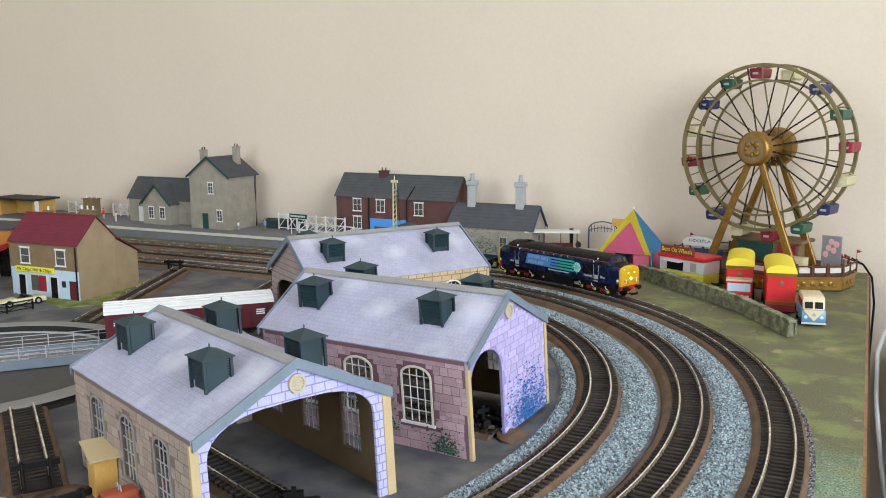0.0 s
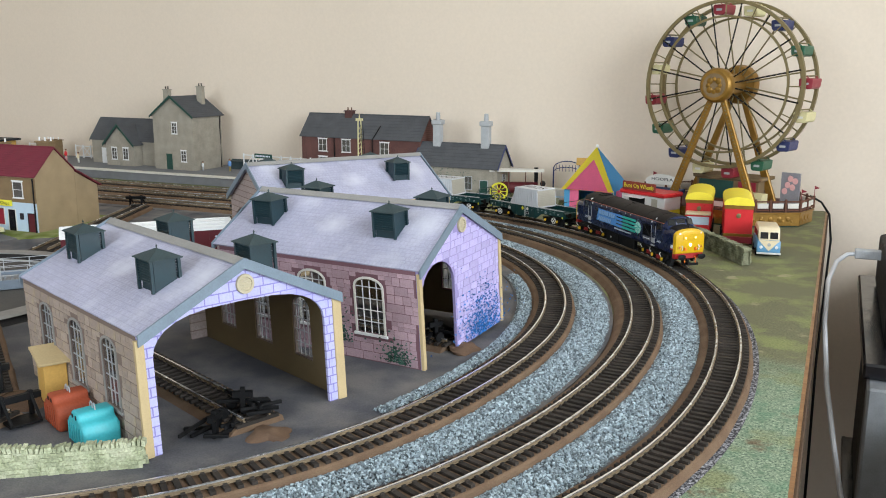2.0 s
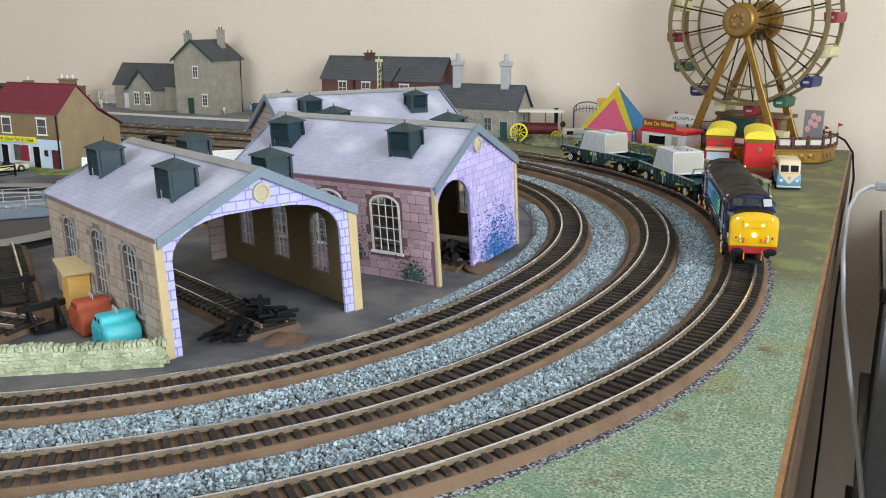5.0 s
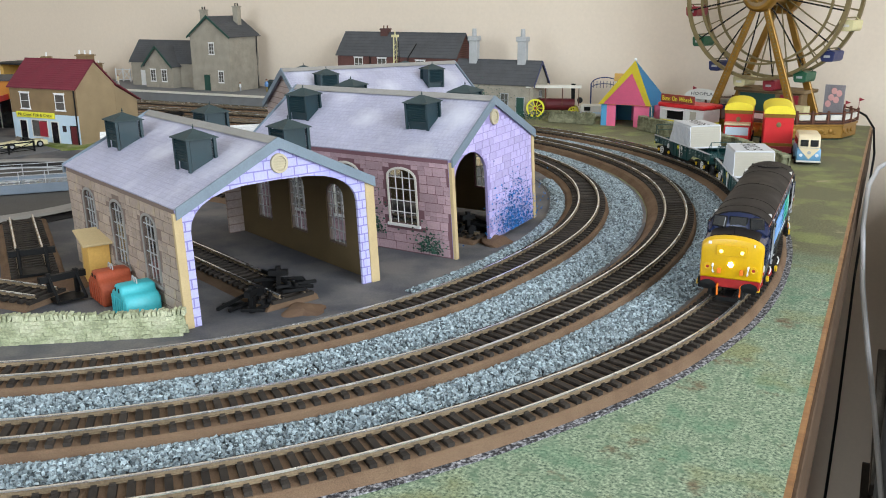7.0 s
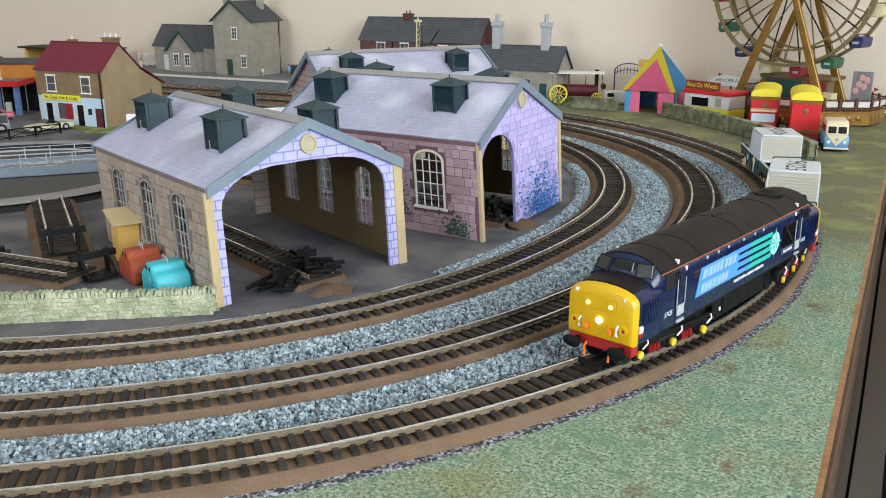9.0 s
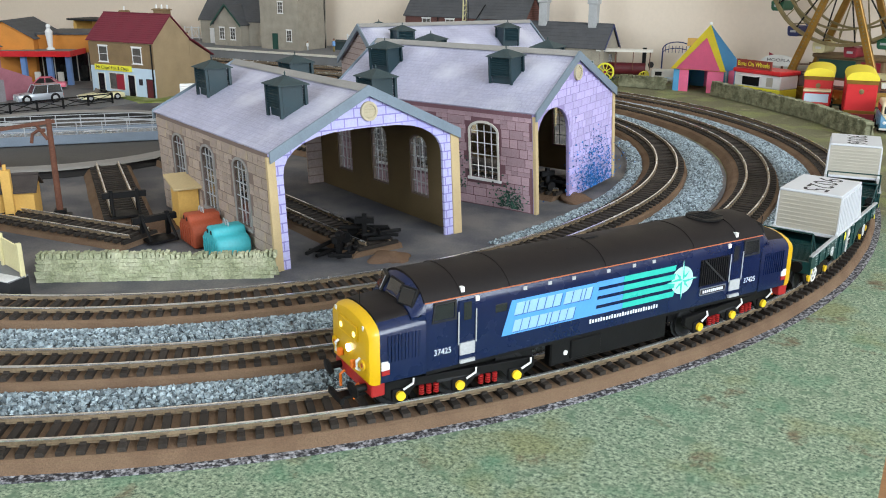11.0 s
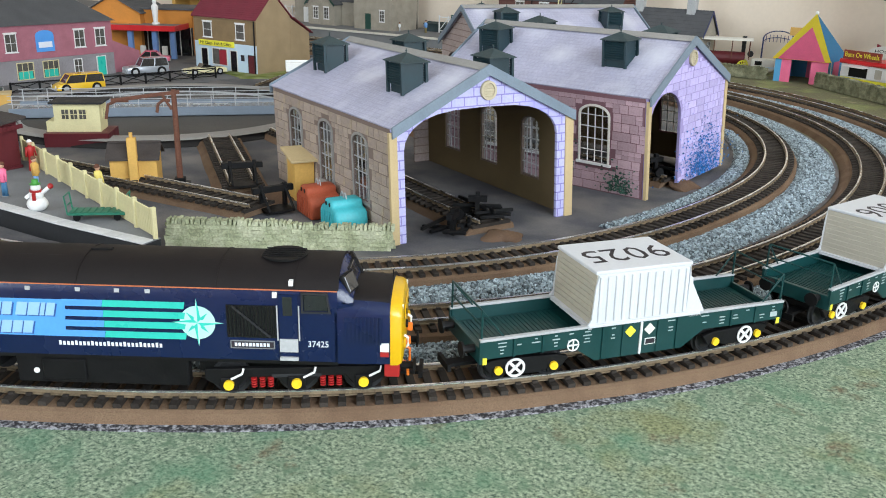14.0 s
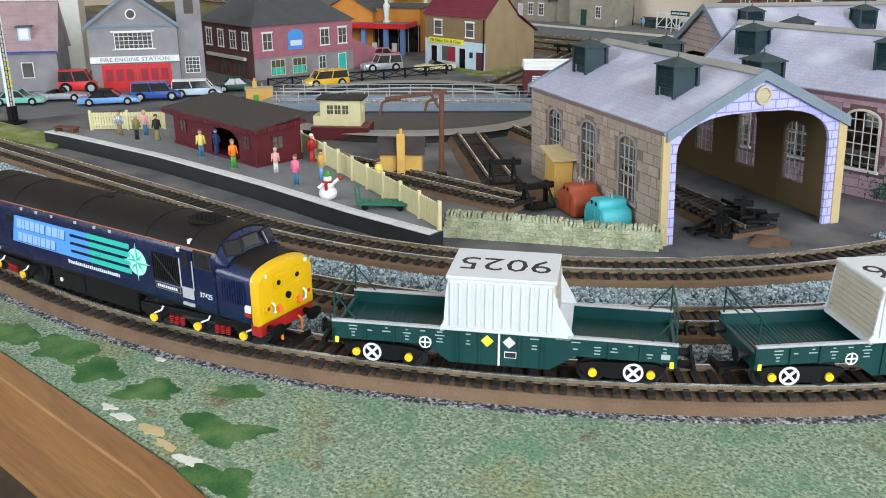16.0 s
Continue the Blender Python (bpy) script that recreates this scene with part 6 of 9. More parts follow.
            part("disc_brake_mark", join(lathe([(0.0031, 0), (0.0040, 0), (0.0040, s * 0.0005), (0.0031, s * 0.0005)], 24, "y", (e * 0.0045, y + s * 0.0014, 0.0062), True), *[moved(box(-0.0034, 0.0034, y + s * 0.0014, y + s * 0.0019, -0.00055, 0.00055), Matrix.Translation((e * 0.0045, 0, 0.0062)) @ Matrix.Rotation(a, 4, "Y")) for a in (math.pi / 4, -math.pi / 4)]), "white", bg, "white ring with crossed spokes")
        wg["bogie_" + ("a" if e > 0 else "b")] = bg.name
    # ribbed flask cover with flared ends
    # the end faces carry their shade in the colour, beige against the white sides
    fl = part("flask_cover", loft([(e * x, [(-W * k0, 0.0182), (W * k0, 0.0182), (W * k1, 0.0372), (-W * k1, 0.0372)]) for e, x, k0, k1 in ((-1, 0.0222, 0.97, 0.95), (1, 0.0222, 0.97, 0.95))]), "flask_cream", wg, "sloping flask cover ends, white darkened to beige for shade")
    for v in fl.data.vertices:
        if v.co.z > 0.03:
            v.co.x *= 0.0212 / 0.0222
    part("flask_top", box(-0.0218, 0.0218, -W * 0.97, W * 0.97, 0.0370, 0.0383, 0.0003), "flask_white", fl, "flat white cover top")
    for e in (-1, 1):
        part("flask_foot", box(e * 0.0222, e * (0.0240 if e > 0 else 0.0280), -W * 1.0, W * 1.0, 0.0170, 0.0184), "flask_white", fl)
        for k in range(8):
            z = 0.0205 + k * 0.0020
            xx = 0.0222 - (z - 0.0182) / 0.0190 * 0.0010
            part("end_rib", box(e * (xx - 0.0008), e * (xx + 0.0005), -W * 0.90, W * 0.90, z - 0.0004, z + 0.0004), "flask_cream", fl)
        for s in (-1, 1):
            flare = [(0.0205, 0.0184), (0.0242, 0.0184), (0.0225, 0.0206), (0.0216, 0.0330), (0.0205, 0.0368)] if e > 0 else [(0.0205, 0.0184), (0.0290, 0.0184), (0.0290, 0.0192), (0.0224, 0.0300), (0.0222, 0.0322), (0.0212, 0.0330), (0.0205, 0.0368)]
            part("gusset", prism([(e * x, z) for x, z in flare], s * W * 0.95, s * W * 0.995, "y"), "flask_white", fl)
    for s in (-1, 1):
        part("flask_side", prism([(s * W * 0.93, 0.0184), (s * W * 0.99, 0.0184), (s * W * 0.965, 0.0370), (s * W * 0.88, 0.0370)], -0.0208, 0.0208, "x"), "flask_white", fl)
        for k in range(12):
            x = -0.0193 + k * 0.00351
            part("side_rib", prism([(s * W * 0.95, 0.0195), (s * W * 1.03, 0.0195), (s * W * 1.005, 0.0362), (s * W * 0.92, 0.0362)], x - 0.0007, x + 0.0007, "x", 0.0002), "flask_white", fl)
        part("foot_rail", box(-0.0270, 0.0238, s * W * 0.95, s * W * 1.04, 0.0178, 0.0190, 0.0002), "flask_white", fl)
    lettering("roof_number", number, 0.0200, "ink", fl, Matrix.Translation((0, 0, 0.03825)) @ Matrix.Rotation(0, 4, "Z"), "large dark stencilled number", 0.00008, width=0.0370)
    # the body rides a little above the bogies
    for ob in wg.children_recursive:
        on_bogie = ob.name.startswith("bogie") or ob.parent.name.startswith("bogie")
        if ob.name.startswith(("bogie", "coupling")) or "wheel" in ob.name or "wheel" in ob.parent.name or "bogie" in ob.parent.name and "axle_cover" not in ob.name and "mark" not in ob.name and "frame" not in ob.name:
            continue
        rise = 0.0014 if on_bogie else 0.0034
        if ob.matrix_basis == Matrix.Identity(4) and ob.data.users == 1:
            for v in ob.data.vertices:
                v.co.z += rise + (0.12 * max(0.0, v.co.z - 0.0182) if ob == fl or ob.parent == fl else 0.0)
        else:
            ob.matrix_basis = Matrix.Translation((0, 0, rise + (0.0024 if ob.parent == fl else 0.0))) @ ob.matrix_basis
    return wg


loco, loco_bogie_a, loco_bogie_b = locomotive()
wagon_a, wagon_b = flask_wagon("9025"), flask_wagon("9006")

# ---- the yard: sidings, turntable, fittings ----


def straight(a, b):
    return resample([Vector(a), Vector(b)], 0.006)


def at_xy(x, y, angle=0.0, z=0.001):
    return Matrix.Translation((x, y, z)) @ Matrix.Rotation(radians(angle), 4, "Z")


track("shed_siding", "siding into the engine shed with dark worn rails", straight((-0.285, 0.402), (-0.60, 0.528)), near=lambda p: True, width=0.017)
track("shed_siding", "siding into the second engine shed", straight((-0.240, 0.592), (-0.60, 0.635)), near=lambda p: True, width=0.017)
track("pit_siding", "short siding from the turntable to a buffer stop", straight((-0.470, 0.366), (-0.615, 0.470)), near=lambda p: True, width=0.019)
track("loop_siding", "siding that runs behind the platform fence", straight((-0.425, 0.3375), (-0.80, 0.300)), near=lambda p: True, width=0.015)
track("yard_siding", "short siding beside the shop ending at a buffer stop", straight((-0.80, 0.70), (-0.93, 1.00)), near=lambda p: False, width=0.016)
track("yard_siding", "short siding towards the rear ending at a buffer stop", straight((-0.640, 0.665), (-0.735, 0.99)), near=lambda p: False, width=0.016)
track("station_line", "line in front of the rear platform", [Vector((-2.5 + 0.006 * i, 1.213)) for i in range(200)], near=lambda p: False, width=0.016)
buffer_stop(at_xy(-0.474, 0.369, 144, 0.008))
buffer_stop(at_xy(-0.424, 0.350, 160, 0.003), "black plastic buffer stop lying askew beside the wall")
buffer_stop(at_xy(-0.925, 0.985, -65, 0.008))
buffer_stop(at_xy(-0.735, 0.985, -74, 0.008))
for x, y, r, h, sd in ((-0.272, 0.397, 0.012, 0.004, 1), (-0.232, 0.590, 0.013, 0.005, 2), (-0.452, 0.375, 0.018, 0.004, 3), (-0.485, 0.345, 0.014, 0.006, 4)):
    bm = bmesh.new()
    bmesh.ops.create_icosphere(bm, subdivisions=3, radius=r)
    for v in bm.verts:
        v.co.z = max(v.co.z, 0) * h / r * (1 + 0.5 * noise.noise(v.co * 160 + Vector((sd, 0, 0))))
        v.co.xy *= 1 + 0.7 * noise.noise(v.co * 90 + Vector((sd, sd, 0)))
    ob = part("earth_mound", bm, "earth", smooth=True)
    ob.location = (x, y, 0.0006)
    tagged(ob, "heap of brown earth at the end of a siding", "earth", "earth heaps")


def wreck(m, label, seed):
    """Loose black couplings and brackets."""
    r = random.Random(seed)
    w = thing("scrap_parts", label, "scrap", m @ Matrix.Scale(1.2, 4), "scrap heaps")
    for k in range(7):
        a, l = r.uniform(0, math.pi), r.uniform(0.006, 0.014)
        x, y = r.uniform(-0.012, 0.012), r.uniform(-0.009, 0.009)
        part("scrap_bar", moved(box(-l, l, -0.0009, 0.0009, 0, 0.0018, 0.0003), Matrix.Translation((x, y, 0.0002 + 0.0009 * k)) @ Matrix.Rotation(a, 4, "Z") @ Matrix.Rotation(r.uniform(-0.06, 0.02), 4, "Y")), "black", w)
    for k in range(3):
        x, y = r.uniform(-0.012, 0.012), r.uniform(-0.008, 0.008)
        part("scrap_wheel", tube((x, y - 0.0008, 0.003), (x, y + 0.0008, 0.003), 0.003, 16), "black", w)
    part("scrap_post", join(box(-0.0012, 0.0012, -0.0012, 0.0012, 0, 0.014), box(-0.005, 0.005, -0.0015, 0.0015, 0.009, 0.012)), "black", w)
    return w


wreck(at_xy(-0.297, 0.405, 30, 0.0075), "heap of black plastic coupling scrap on the siding", 3)
wreck(at_xy(-0.300, 0.382, 100), "loose black plastic scrap on the yard floor", 5)
wreck(at_xy(-0.252, 0.586, 60, 0.0075), "black plastic scrap in the shed doorway", 8)

# the turntable
TX, TY, TR = -0.765, 0.53, 0.160
tt = thing("turntable", "grey model railway turntable in a shallow pit with railed bridge", "turntable", at_xy(TX, TY, 47, 0))
part("pit_floor", lathe([(0.0, 0.0012), (TR - 0.012, 0.0012), (TR - 0.012, 0.0018), (0.0, 0.0018)], 64), "pit", tt, "dark pit floor")


def ring_mesh(profile, seg=72):
    bm = bmesh.new()
    rows = [[bm.verts.new((r * math.cos(2 * math.pi * i / seg), r * math.sin(2 * math.pi * i / seg), z)) for r, z in profile] for i in range(seg)]
    k = len(profile)
    for i in range(seg):
        a, b = rows[i], rows[(i + 1) % seg]
        for j in range(k):
            bm.faces.new((a[j], b[j], b[(j + 1) % k], a[(j + 1) % k]))
    bmesh.ops.recalc_face_normals(bm, faces=bm.faces[:])
    return bm


part("pit_wall", ring_mesh([(TR - 0.011, 0.0016), (TR - 0.011, 0.0072), (TR, 0.0074), (TR + 0.010, 0.0020), (TR + 0.010, 0.0010)]), "pit_wall", tt, "black pit wall ring")
part("pit_rim", ring_mesh([(TR - 0.0115, 0.0074), (TR - 0.0115, 0.0086), (TR + 0.004, 0.0086), (TR + 0.008, 0.0070)]), "buff_grey", tt, "pale grey rim")
part("pit_rail", ring_mesh([(TR - 0.022, 0.0018), (TR - 0.022, 0.0032), (TR - 0.019, 0.0032), (TR - 0.019, 0.0018)]), "lightgrey", tt)
BL = TR - 0.014
bridge = part("bridge", join(box(-BL, BL, -0.022, 0.022, 0.0062, 0.0082, 0.0003), box(-BL * 0.9, BL * 0.9, -0.020, -0.016, 0.0020, 0.0064), box(-BL * 0.9, BL * 0.9, 0.016, 0.020, 0.0020, 0.0064)), "pit_blue", tt, "blue-grey turntable bridge")
for s in (-1, 1):
    part("bridge_girder", box(-BL, BL, s * 0.0225 - 0.0010, s * 0.0225 + 0.0010, 0.0030, 0.0120, 0.0003), "pit_blue", bridge)
    part("bridge_rail", box(-BL, BL, s * 0.0088 - 0.0006, s * 0.0088 + 0.0006, 0.0083, 0.0100), "rail_top", bridge)
    rails = [box(-BL, BL, s * 0.0225 - 0.0003, s * 0.0225 + 0.0003, z - 0.0003, z + 0.0003) for z in (0.0165, 0.0205, 0.0245)]
    part("handrail", join(*rails), "lightgrey", bridge)
    for k in range(13):
        x = -BL + 0.004 + (2 * BL - 0.008) * k / 12
        part("handrail_post", box(x - 0.0004, x + 0.0004, s * 0.0225 - 0.0004, s * 0.0225 + 0.0004, 0.0118, 0.0248), "lightgrey", bridge)
for k in range(44):
    x = -BL + 0.004 + (2 * BL - 0.008) * k / 43
    part("deck_plank", box(x - 0.0022, x + 0.0022, -0.0145, 0.0145, 0.0082, 0.0088), "grey", bridge)

# brown van with a white ribbed roof, beyond the turntable
van = thing("goods_van", "dark brown goods van with white ribbed curved roof", "railway wagon", at_xy(-0.690, 0.632, 46, 0.010))
VL, VW = 0.168, 0.017
part("van_body", box(0, VL, -VW, VW, 0.008, 0.034, 0.0004), "maroon", van)
part("van_roof", prism([(-VW - 0.001, 0.034)] + [(-(VW + 0.001) * math.cos(math.pi * i / 10), 0.034 + 0.009 * math.sin(math.pi * i / 10)) for i in range(1, 10)] + [(VW + 0.001, 0.034)], -0.001, VL + 0.001, "x"), "white", van, "white ribbed roof", smooth=True)
for i in range(1, 10):
    a = math.pi * i / 10
    part("roof_rib", box(-0.001, VL + 0.001, -(VW + 0.001) * math.cos(a) - 0.0004, -(VW + 0.001) * math.cos(a) + 0.0004, 0.034 + 0.009 * math.sin(a) - 0.0002, 0.034 + 0.009 * math.sin(a) + 0.0006), "white", van)
for k in range(9):
    for s in (-1, 1):
        part("van_rib", box(0.004 + k * 0.020, 0.0052 + k * 0.020, s * VW, s * (VW + 0.0006), 0.008, 0.033), "maroon", van)
for x in (0.008, 0.060, 0.150):
    part("stencil_lettering", join(*[box(x, x + 0.009, -VW - 0.0004, -VW - 0.0001, 0.022 + 0.0022 * k, 0.0232 + 0.0022 * k) for k in range(3)]), "letter", van)
for x in (0.022, 0.036, 0.130, 0.144):
    wheel_part(van, x, 0.0062)
part("van_underframe", box(0.004, VL - 0.004, -0.014, 0.014, 0.004, 0.0082), "black", van)
for x0, s in ((0, -1), (VL, 1)):
    for y in (-0.0115, 0.0115):
        part("buffer", tube((x0, y, 0.0105), (x0 + s * 0.006, y, 0.0105), 0.002, 12), "black", van)

# yard fittings
dry_wall("pale green cast dry-stone wall beside the inner track", [(-0.4185, 0.262), (-0.362, 0.301)], 0.0165, 0.0055, "drystone", 1)
dry_wall("pale green cast dry-stone wall ending at the engine shed", [(-0.361, 0.3015), (-0.311, 0.3365)], 0.0150, 0.0055, "drystone", 2)
desk = thing("lamp_hut", "small plain tan card hut with sloping lid", "hut", at_xy(-0.433, 0.386, -30) @ Matrix.Scale(1.4, 4))
part("hut_body", box(-0.007, 0.007, -0.005, 0.005, 0, 0.021, 0.0003), "sand", desk)
part("hut_lid", moved(box(-0.0105, 0.0105, -0.0075, 0.0075, -0.0006, 0.0006, 0.0002), Matrix.Translation((0, 0, 0.0222)) @ Matrix.Rotation(0.16, 4, "Y")), "card", desk)
part("hut_edge", box(-0.0072, -0.0062, -0.0052, 0.0052, 0, 0.0205), "card", desk)


def bottle_bank(x, y, colour, label):
    b = thing("bottle_bank", label, "bin", at_xy(x, y, -25) @ Matrix.Scale(1.25, 4), "bottle banks")
    prof = [(-0.0105, 0), (0.0105, 0), (0.0112, 0.008), (0.0090, 0.0125), (0.0052, 0.0132), (0.0046, 0.0165), (-0.0046, 0.0165), (-0.0052, 0.0132), (-0.0090, 0.0125), (-0.0112, 0.008)]
    part("bin_body", prism(prof, -0.0085, 0.0085, "y", 0.0016, 3), colour, b, smooth=True)
    for k in range(6):
        u = -0.008 + 0.0032 * k
        for s in (-1, 1):
            part("bin_rib", moved(box(u - 0.0006, u + 0.0006, -0.0004, 0.0004, 0.0012, 0.0105, 0.0003), Matrix.Translation((0, s * 0.0086, 0))), colour, b)
    for s in (-1, 1):
        part("lifting_eye", sweep([(s * 0.0018 + 0.0015 * math.cos(a), 0, 0.0165 + 0.0028 * math.sin(a)) for a in [math.pi * i / 8 for i in range(9)]], 0.0003, 6), "lightgrey", b)
        part("bottle_hole", tube((s * 0.0022, -0.0086, 0.0142), (s * 0.0022, -0.0070, 0.0142), 0.0011, 12), "black", b)
    return b


bottle_bank(-0.3945, 0.3625, "bin_red", "weathered red bottle bank beside the shed wall")
bottle_bank(-0.360, 0.3485, "bin_teal", "turquoise bottle bank beside the shed wall")

crane = thing("water_crane", "rust-brown yard crane post with curved arm", "crane", at_xy(-0.523, 0.353, 227))
part("crane_post", tube((0, 0, 0), (0, 0, 0.070), 0.0023, 12, 0.0018), "rust", crane)
part("crane_base", join(box(-0.007, 0.007, -0.007, 0.007, 0, 0.002, 0.0004), box(-0.004, 0.004, -0.004, 0.004, 0.002, 0.006, 0.0004)), "black", crane)
part("crane_arm", moved(box(-0.004, 0.043, -0.0014, 0.0014, -0.0012, 0.0012, 0.0002), Matrix.Translation((0, 0, 0.068)) @ Matrix.Rotation(0.12, 4, "Y")), "rust", crane)
part("crane_strut", sweep([(0.002, 0, 0.056), (0.008, 0, 0.0665)], 0.0011, 6), "rust", crane)
for x0, k in ((0.010, 0.6), (0.043, 1.0)):
    part("crane_hook", sweep([(x0 - 0.012 * k, 0, 0.0625), (x0 - 0.004 * k, 0, 0.0625), (x0 + 0.002 * k, 0, 0.060), (x0 + 0.004 * k, 0, 0.060 - 0.010 * k)], 0.0011, 8), "rust", crane)
hut = house("coal_hut", "small sand-coloured hut with dark roof and chimney", at_xy(-0.556, 0.318, 45) @ Matrix.Scale(1.25, 4), 0.026, 0.020, 0.017, 0.023, "sand", "darkroof", rows=0, over=0.002, cat="hut")
part("chimney", box(0.011, 0.0160, -0.0042, -0.0002, 0, 0.0295, 0.0003), "sand", hut)
part("chimney_pot", tube((0.0135, -0.0022, 0.0295), (0.0135, -0.0022, 0.0325), 0.0010, 10), "sand", hut)
add_window(hut, on_face("l", 0.026, 0.020), 0.010, 0.008, 0.005, 0.006, "rust", (1, 1), False)

cabin = thing("signal_cabin", "cream signal cabin on a dark red base", "hut", at_xy(-0.712, 0.368, 42))
part("cabin_base", box(-0.004, 0.050, -0.006, 0.030, 0, 0.012, 0.0004), "maroon", cabin, "dark red brick base")
part("cabin_wall", join(box(0.004, 0.042, 0.002, 0.026, 0.012, 0.036), box(-0.003, 0.004, 0.002, 0.022, 0.012, 0.021)), "cream", cabin)
part("cabin_roof", moved(box(0.001, 0.045, -0.001, 0.029, 0.0362, 0.0378), Matrix.Identity(4)), "darkgrey", cabin)
for k in range(3):
    add_window(cabin, Matrix.Translation((0, 0.002, 0)), 0.0135 + 0.0072 * k, 0.0225, 0.0070, 0.0095, "cream", (1, 1), False)
add_window(cabin, Matrix.Translation((0.042, 0.002, 0)) @ Matrix.Rotation(math.pi / 2, 4, "Z"), 0.012, 0.0225, 0.010, 0.0095, "cream", (2, 1), False)
yh = thing("lineside_hut", "small sand-coloured hut with green door and chimney", "hut", at_xy(-0.914, 0.414, 60))
part("hut_wall", box(0, 0.030, 0, 0.018, 0, 0.016, 0.0002), "sand", yh)
part("hut_roof", box(-0.001, 0.031, -0.001, 0.019, 0.0161, 0.0175), "card", yh)
add_door(yh, Matrix.Identity(4), 0.011, 0.006, 0.011, "door_green", "sand")
part("chimney", join(box(0.008, 0.013, 0.005, 0.010, 0.0176, 0.0250), tube((0.0105, 0.0075, 0.025), (0.0105, 0.0075, 0.0285), 0.0013, 10)), "sand", yh)

# the black lattice railing along the road
ra, rb = Vector((-0.985, 0.488)), Vector((-0.925, 0.735))
rl_len = (rb - ra).length
rl = thing("railing", "low black lattice railing along the road edge", "railing", Matrix.Translation((ra.x, ra.y, 0.001)) @ Matrix.Rotation(math.atan2(rb.y - ra.y, rb.x - ra.x), 4, "Z"))
part("top_rail", box(0, rl_len, -0.0006, 0.0006, 0.0125, 0.0140), "black", rl)
part("bottom_rail", box(0, rl_len, -0.0006, 0.0006, 0.0030, 0.0040), "black", rl)
for k in range(9):
    x = rl_len * k / 8
    part("post", box(x - 0.0010, x + 0.0010, -0.0010, 0.0010, 0, 0.0145), "black", rl)
    if k < 8:
        for a, b in ((0.0035, 0.013), (0.013, 0.0035)):
            part("brace", tube((x, 0, a), (x + rl_len / 8, 0, b), 0.0005, 6), "black", rl)

# ---- the island platform with its shelter ----
PZ = 0.0130
outline = [(-0.402, 0.231), (-0.47, 0.223), (-0.571, 0.217), (-0.70, 0.203), (-0.826, 0.180), (-0.86, 0.172), (-0.868, 0.185), (-0.842, 0.210), (-0.80, 0.262), (-0.72, 0.295), (-0.633, 0.300), (-0.52, 0.272), (-0.404, 0.244)]
plat = thing("platform", "grey model platform with pale edging slabs", "platform", pose(0, 0, 0), kind="structure")
part("platform_body", prism(outline, 0.0005, PZ - 0.0006, "z"), "darkgrey", plat, "black platform side")
part("platform_top", prism(outline, PZ - 0.0006, PZ, "z"), "platform", plat)
edge = resample([Vector(p) for p in outline[:6]], 0.0105)
slab = None
for p, q in zip(edge, edge[1:]):
    a = math.atan2(q.y - p.y, q.x - p.x)
    mm = Matrix.Translation((p.x, p.y, 0)) @ Matrix.Rotation(a, 4, "Z")
    if slab is None:
        slab = part("edging_slab", box(0.0003, 0.0102, -0.0078, 0.0008, PZ - 0.0002, PZ + 0.0006, 0.0002), "flag", plat, "pale grey edging slab")
        slab.matrix_basis = mm
    else:
        same(slab, mm)


def paling_fence(a, b, label, height=0.0165):
    """Cream board fence with posts."""
    a, b = Vector(a), Vector(b)
    l = (b - a).length
    f = thing("platform_fence", label, "fence", Matrix.Translation((a.x, a.y, PZ)) @ Matrix.Rotation(math.atan2(b.y - a.y, b.x - a.x), 4, "Z"), "platform fences")
    n = max(2, round(l / 0.027))
    for k in range(n + 1):
        part("post", box(l * k / n - 0.0012, l * k / n + 0.0012, -0.0012, 0.0012, -0.001, height + 0.0018, 0.0003), "cream", f)
    part("rail", box(0, l, -0.0016, -0.0008, height * 0.25, height * 0.33), "cream", f)
    part("rail", box(0, l, -0.0016, -0.0008, height * 0.75, height * 0.83), "cream", f)
    m = int(l / 0.0024)
    board = None
    for k in range(m):
        x = l * (k + 0.5) / m
        if board is None:
            board = part("paling", prism([(-0.00105, 0.0008), (0.00105, 0.0008), (0.00105, height - 0.0007), (0, height), (-0.00105, height - 0.0007)], -0.0007, 0.0001, "y"), "cream", f)
            board.matrix_basis = Matrix.Translation((x, 0, 0))
        else:
            same(board, Matrix.Translation((x, 0, 0)))
    return f


paling_fence((-0.405, 0.2415), (-0.633, 0.298), "cream paling fence along the platform back")
paling_fence((-0.838, 0.207), (-0.796, 0.258), "cream paling fence at the platform end")
shelter = thing("waiting_shelter", "dark red wooden waiting shelter with arched opening", "shelter", at_xy(-0.736, 0.2385, 2, PZ))
SW, SD = 0.124, 0.042
front = arch(0.060, 0.100, 0.0, 0.014, 0.0245, 10)
part("front_wall", pierce([(0, 0)] + front + [(SW, 0), (SW, 0.0295), (0, 0.0295)], [], 0, 0.0015, "y"), "maroon", shelter)
part("back_wall", box(0, SW, SD - 0.0015, SD, 0, 0.036), "maroon", shelter)
for x in (0, SW - 0.0015):
    part("end_wall", prism([(0.0016, 0), (SD - 0.0016, 0), (SD - 0.0016, 0.0352), (0.0016, 0.0295)], x, x + 0.0015, "x"), "maroon", shelter)
part("shelter_roof", prism([(-0.006, 0.0292), (SD + 0.004, 0.0362), (SD + 0.004, 0.0378), (-0.006, 0.0308)], -0.007, SW + 0.007, "x"), "darkroof", shelter, "dark felt roof")
for k in range(44):
    x = -0.007 + k * (SW + 0.014) / 44
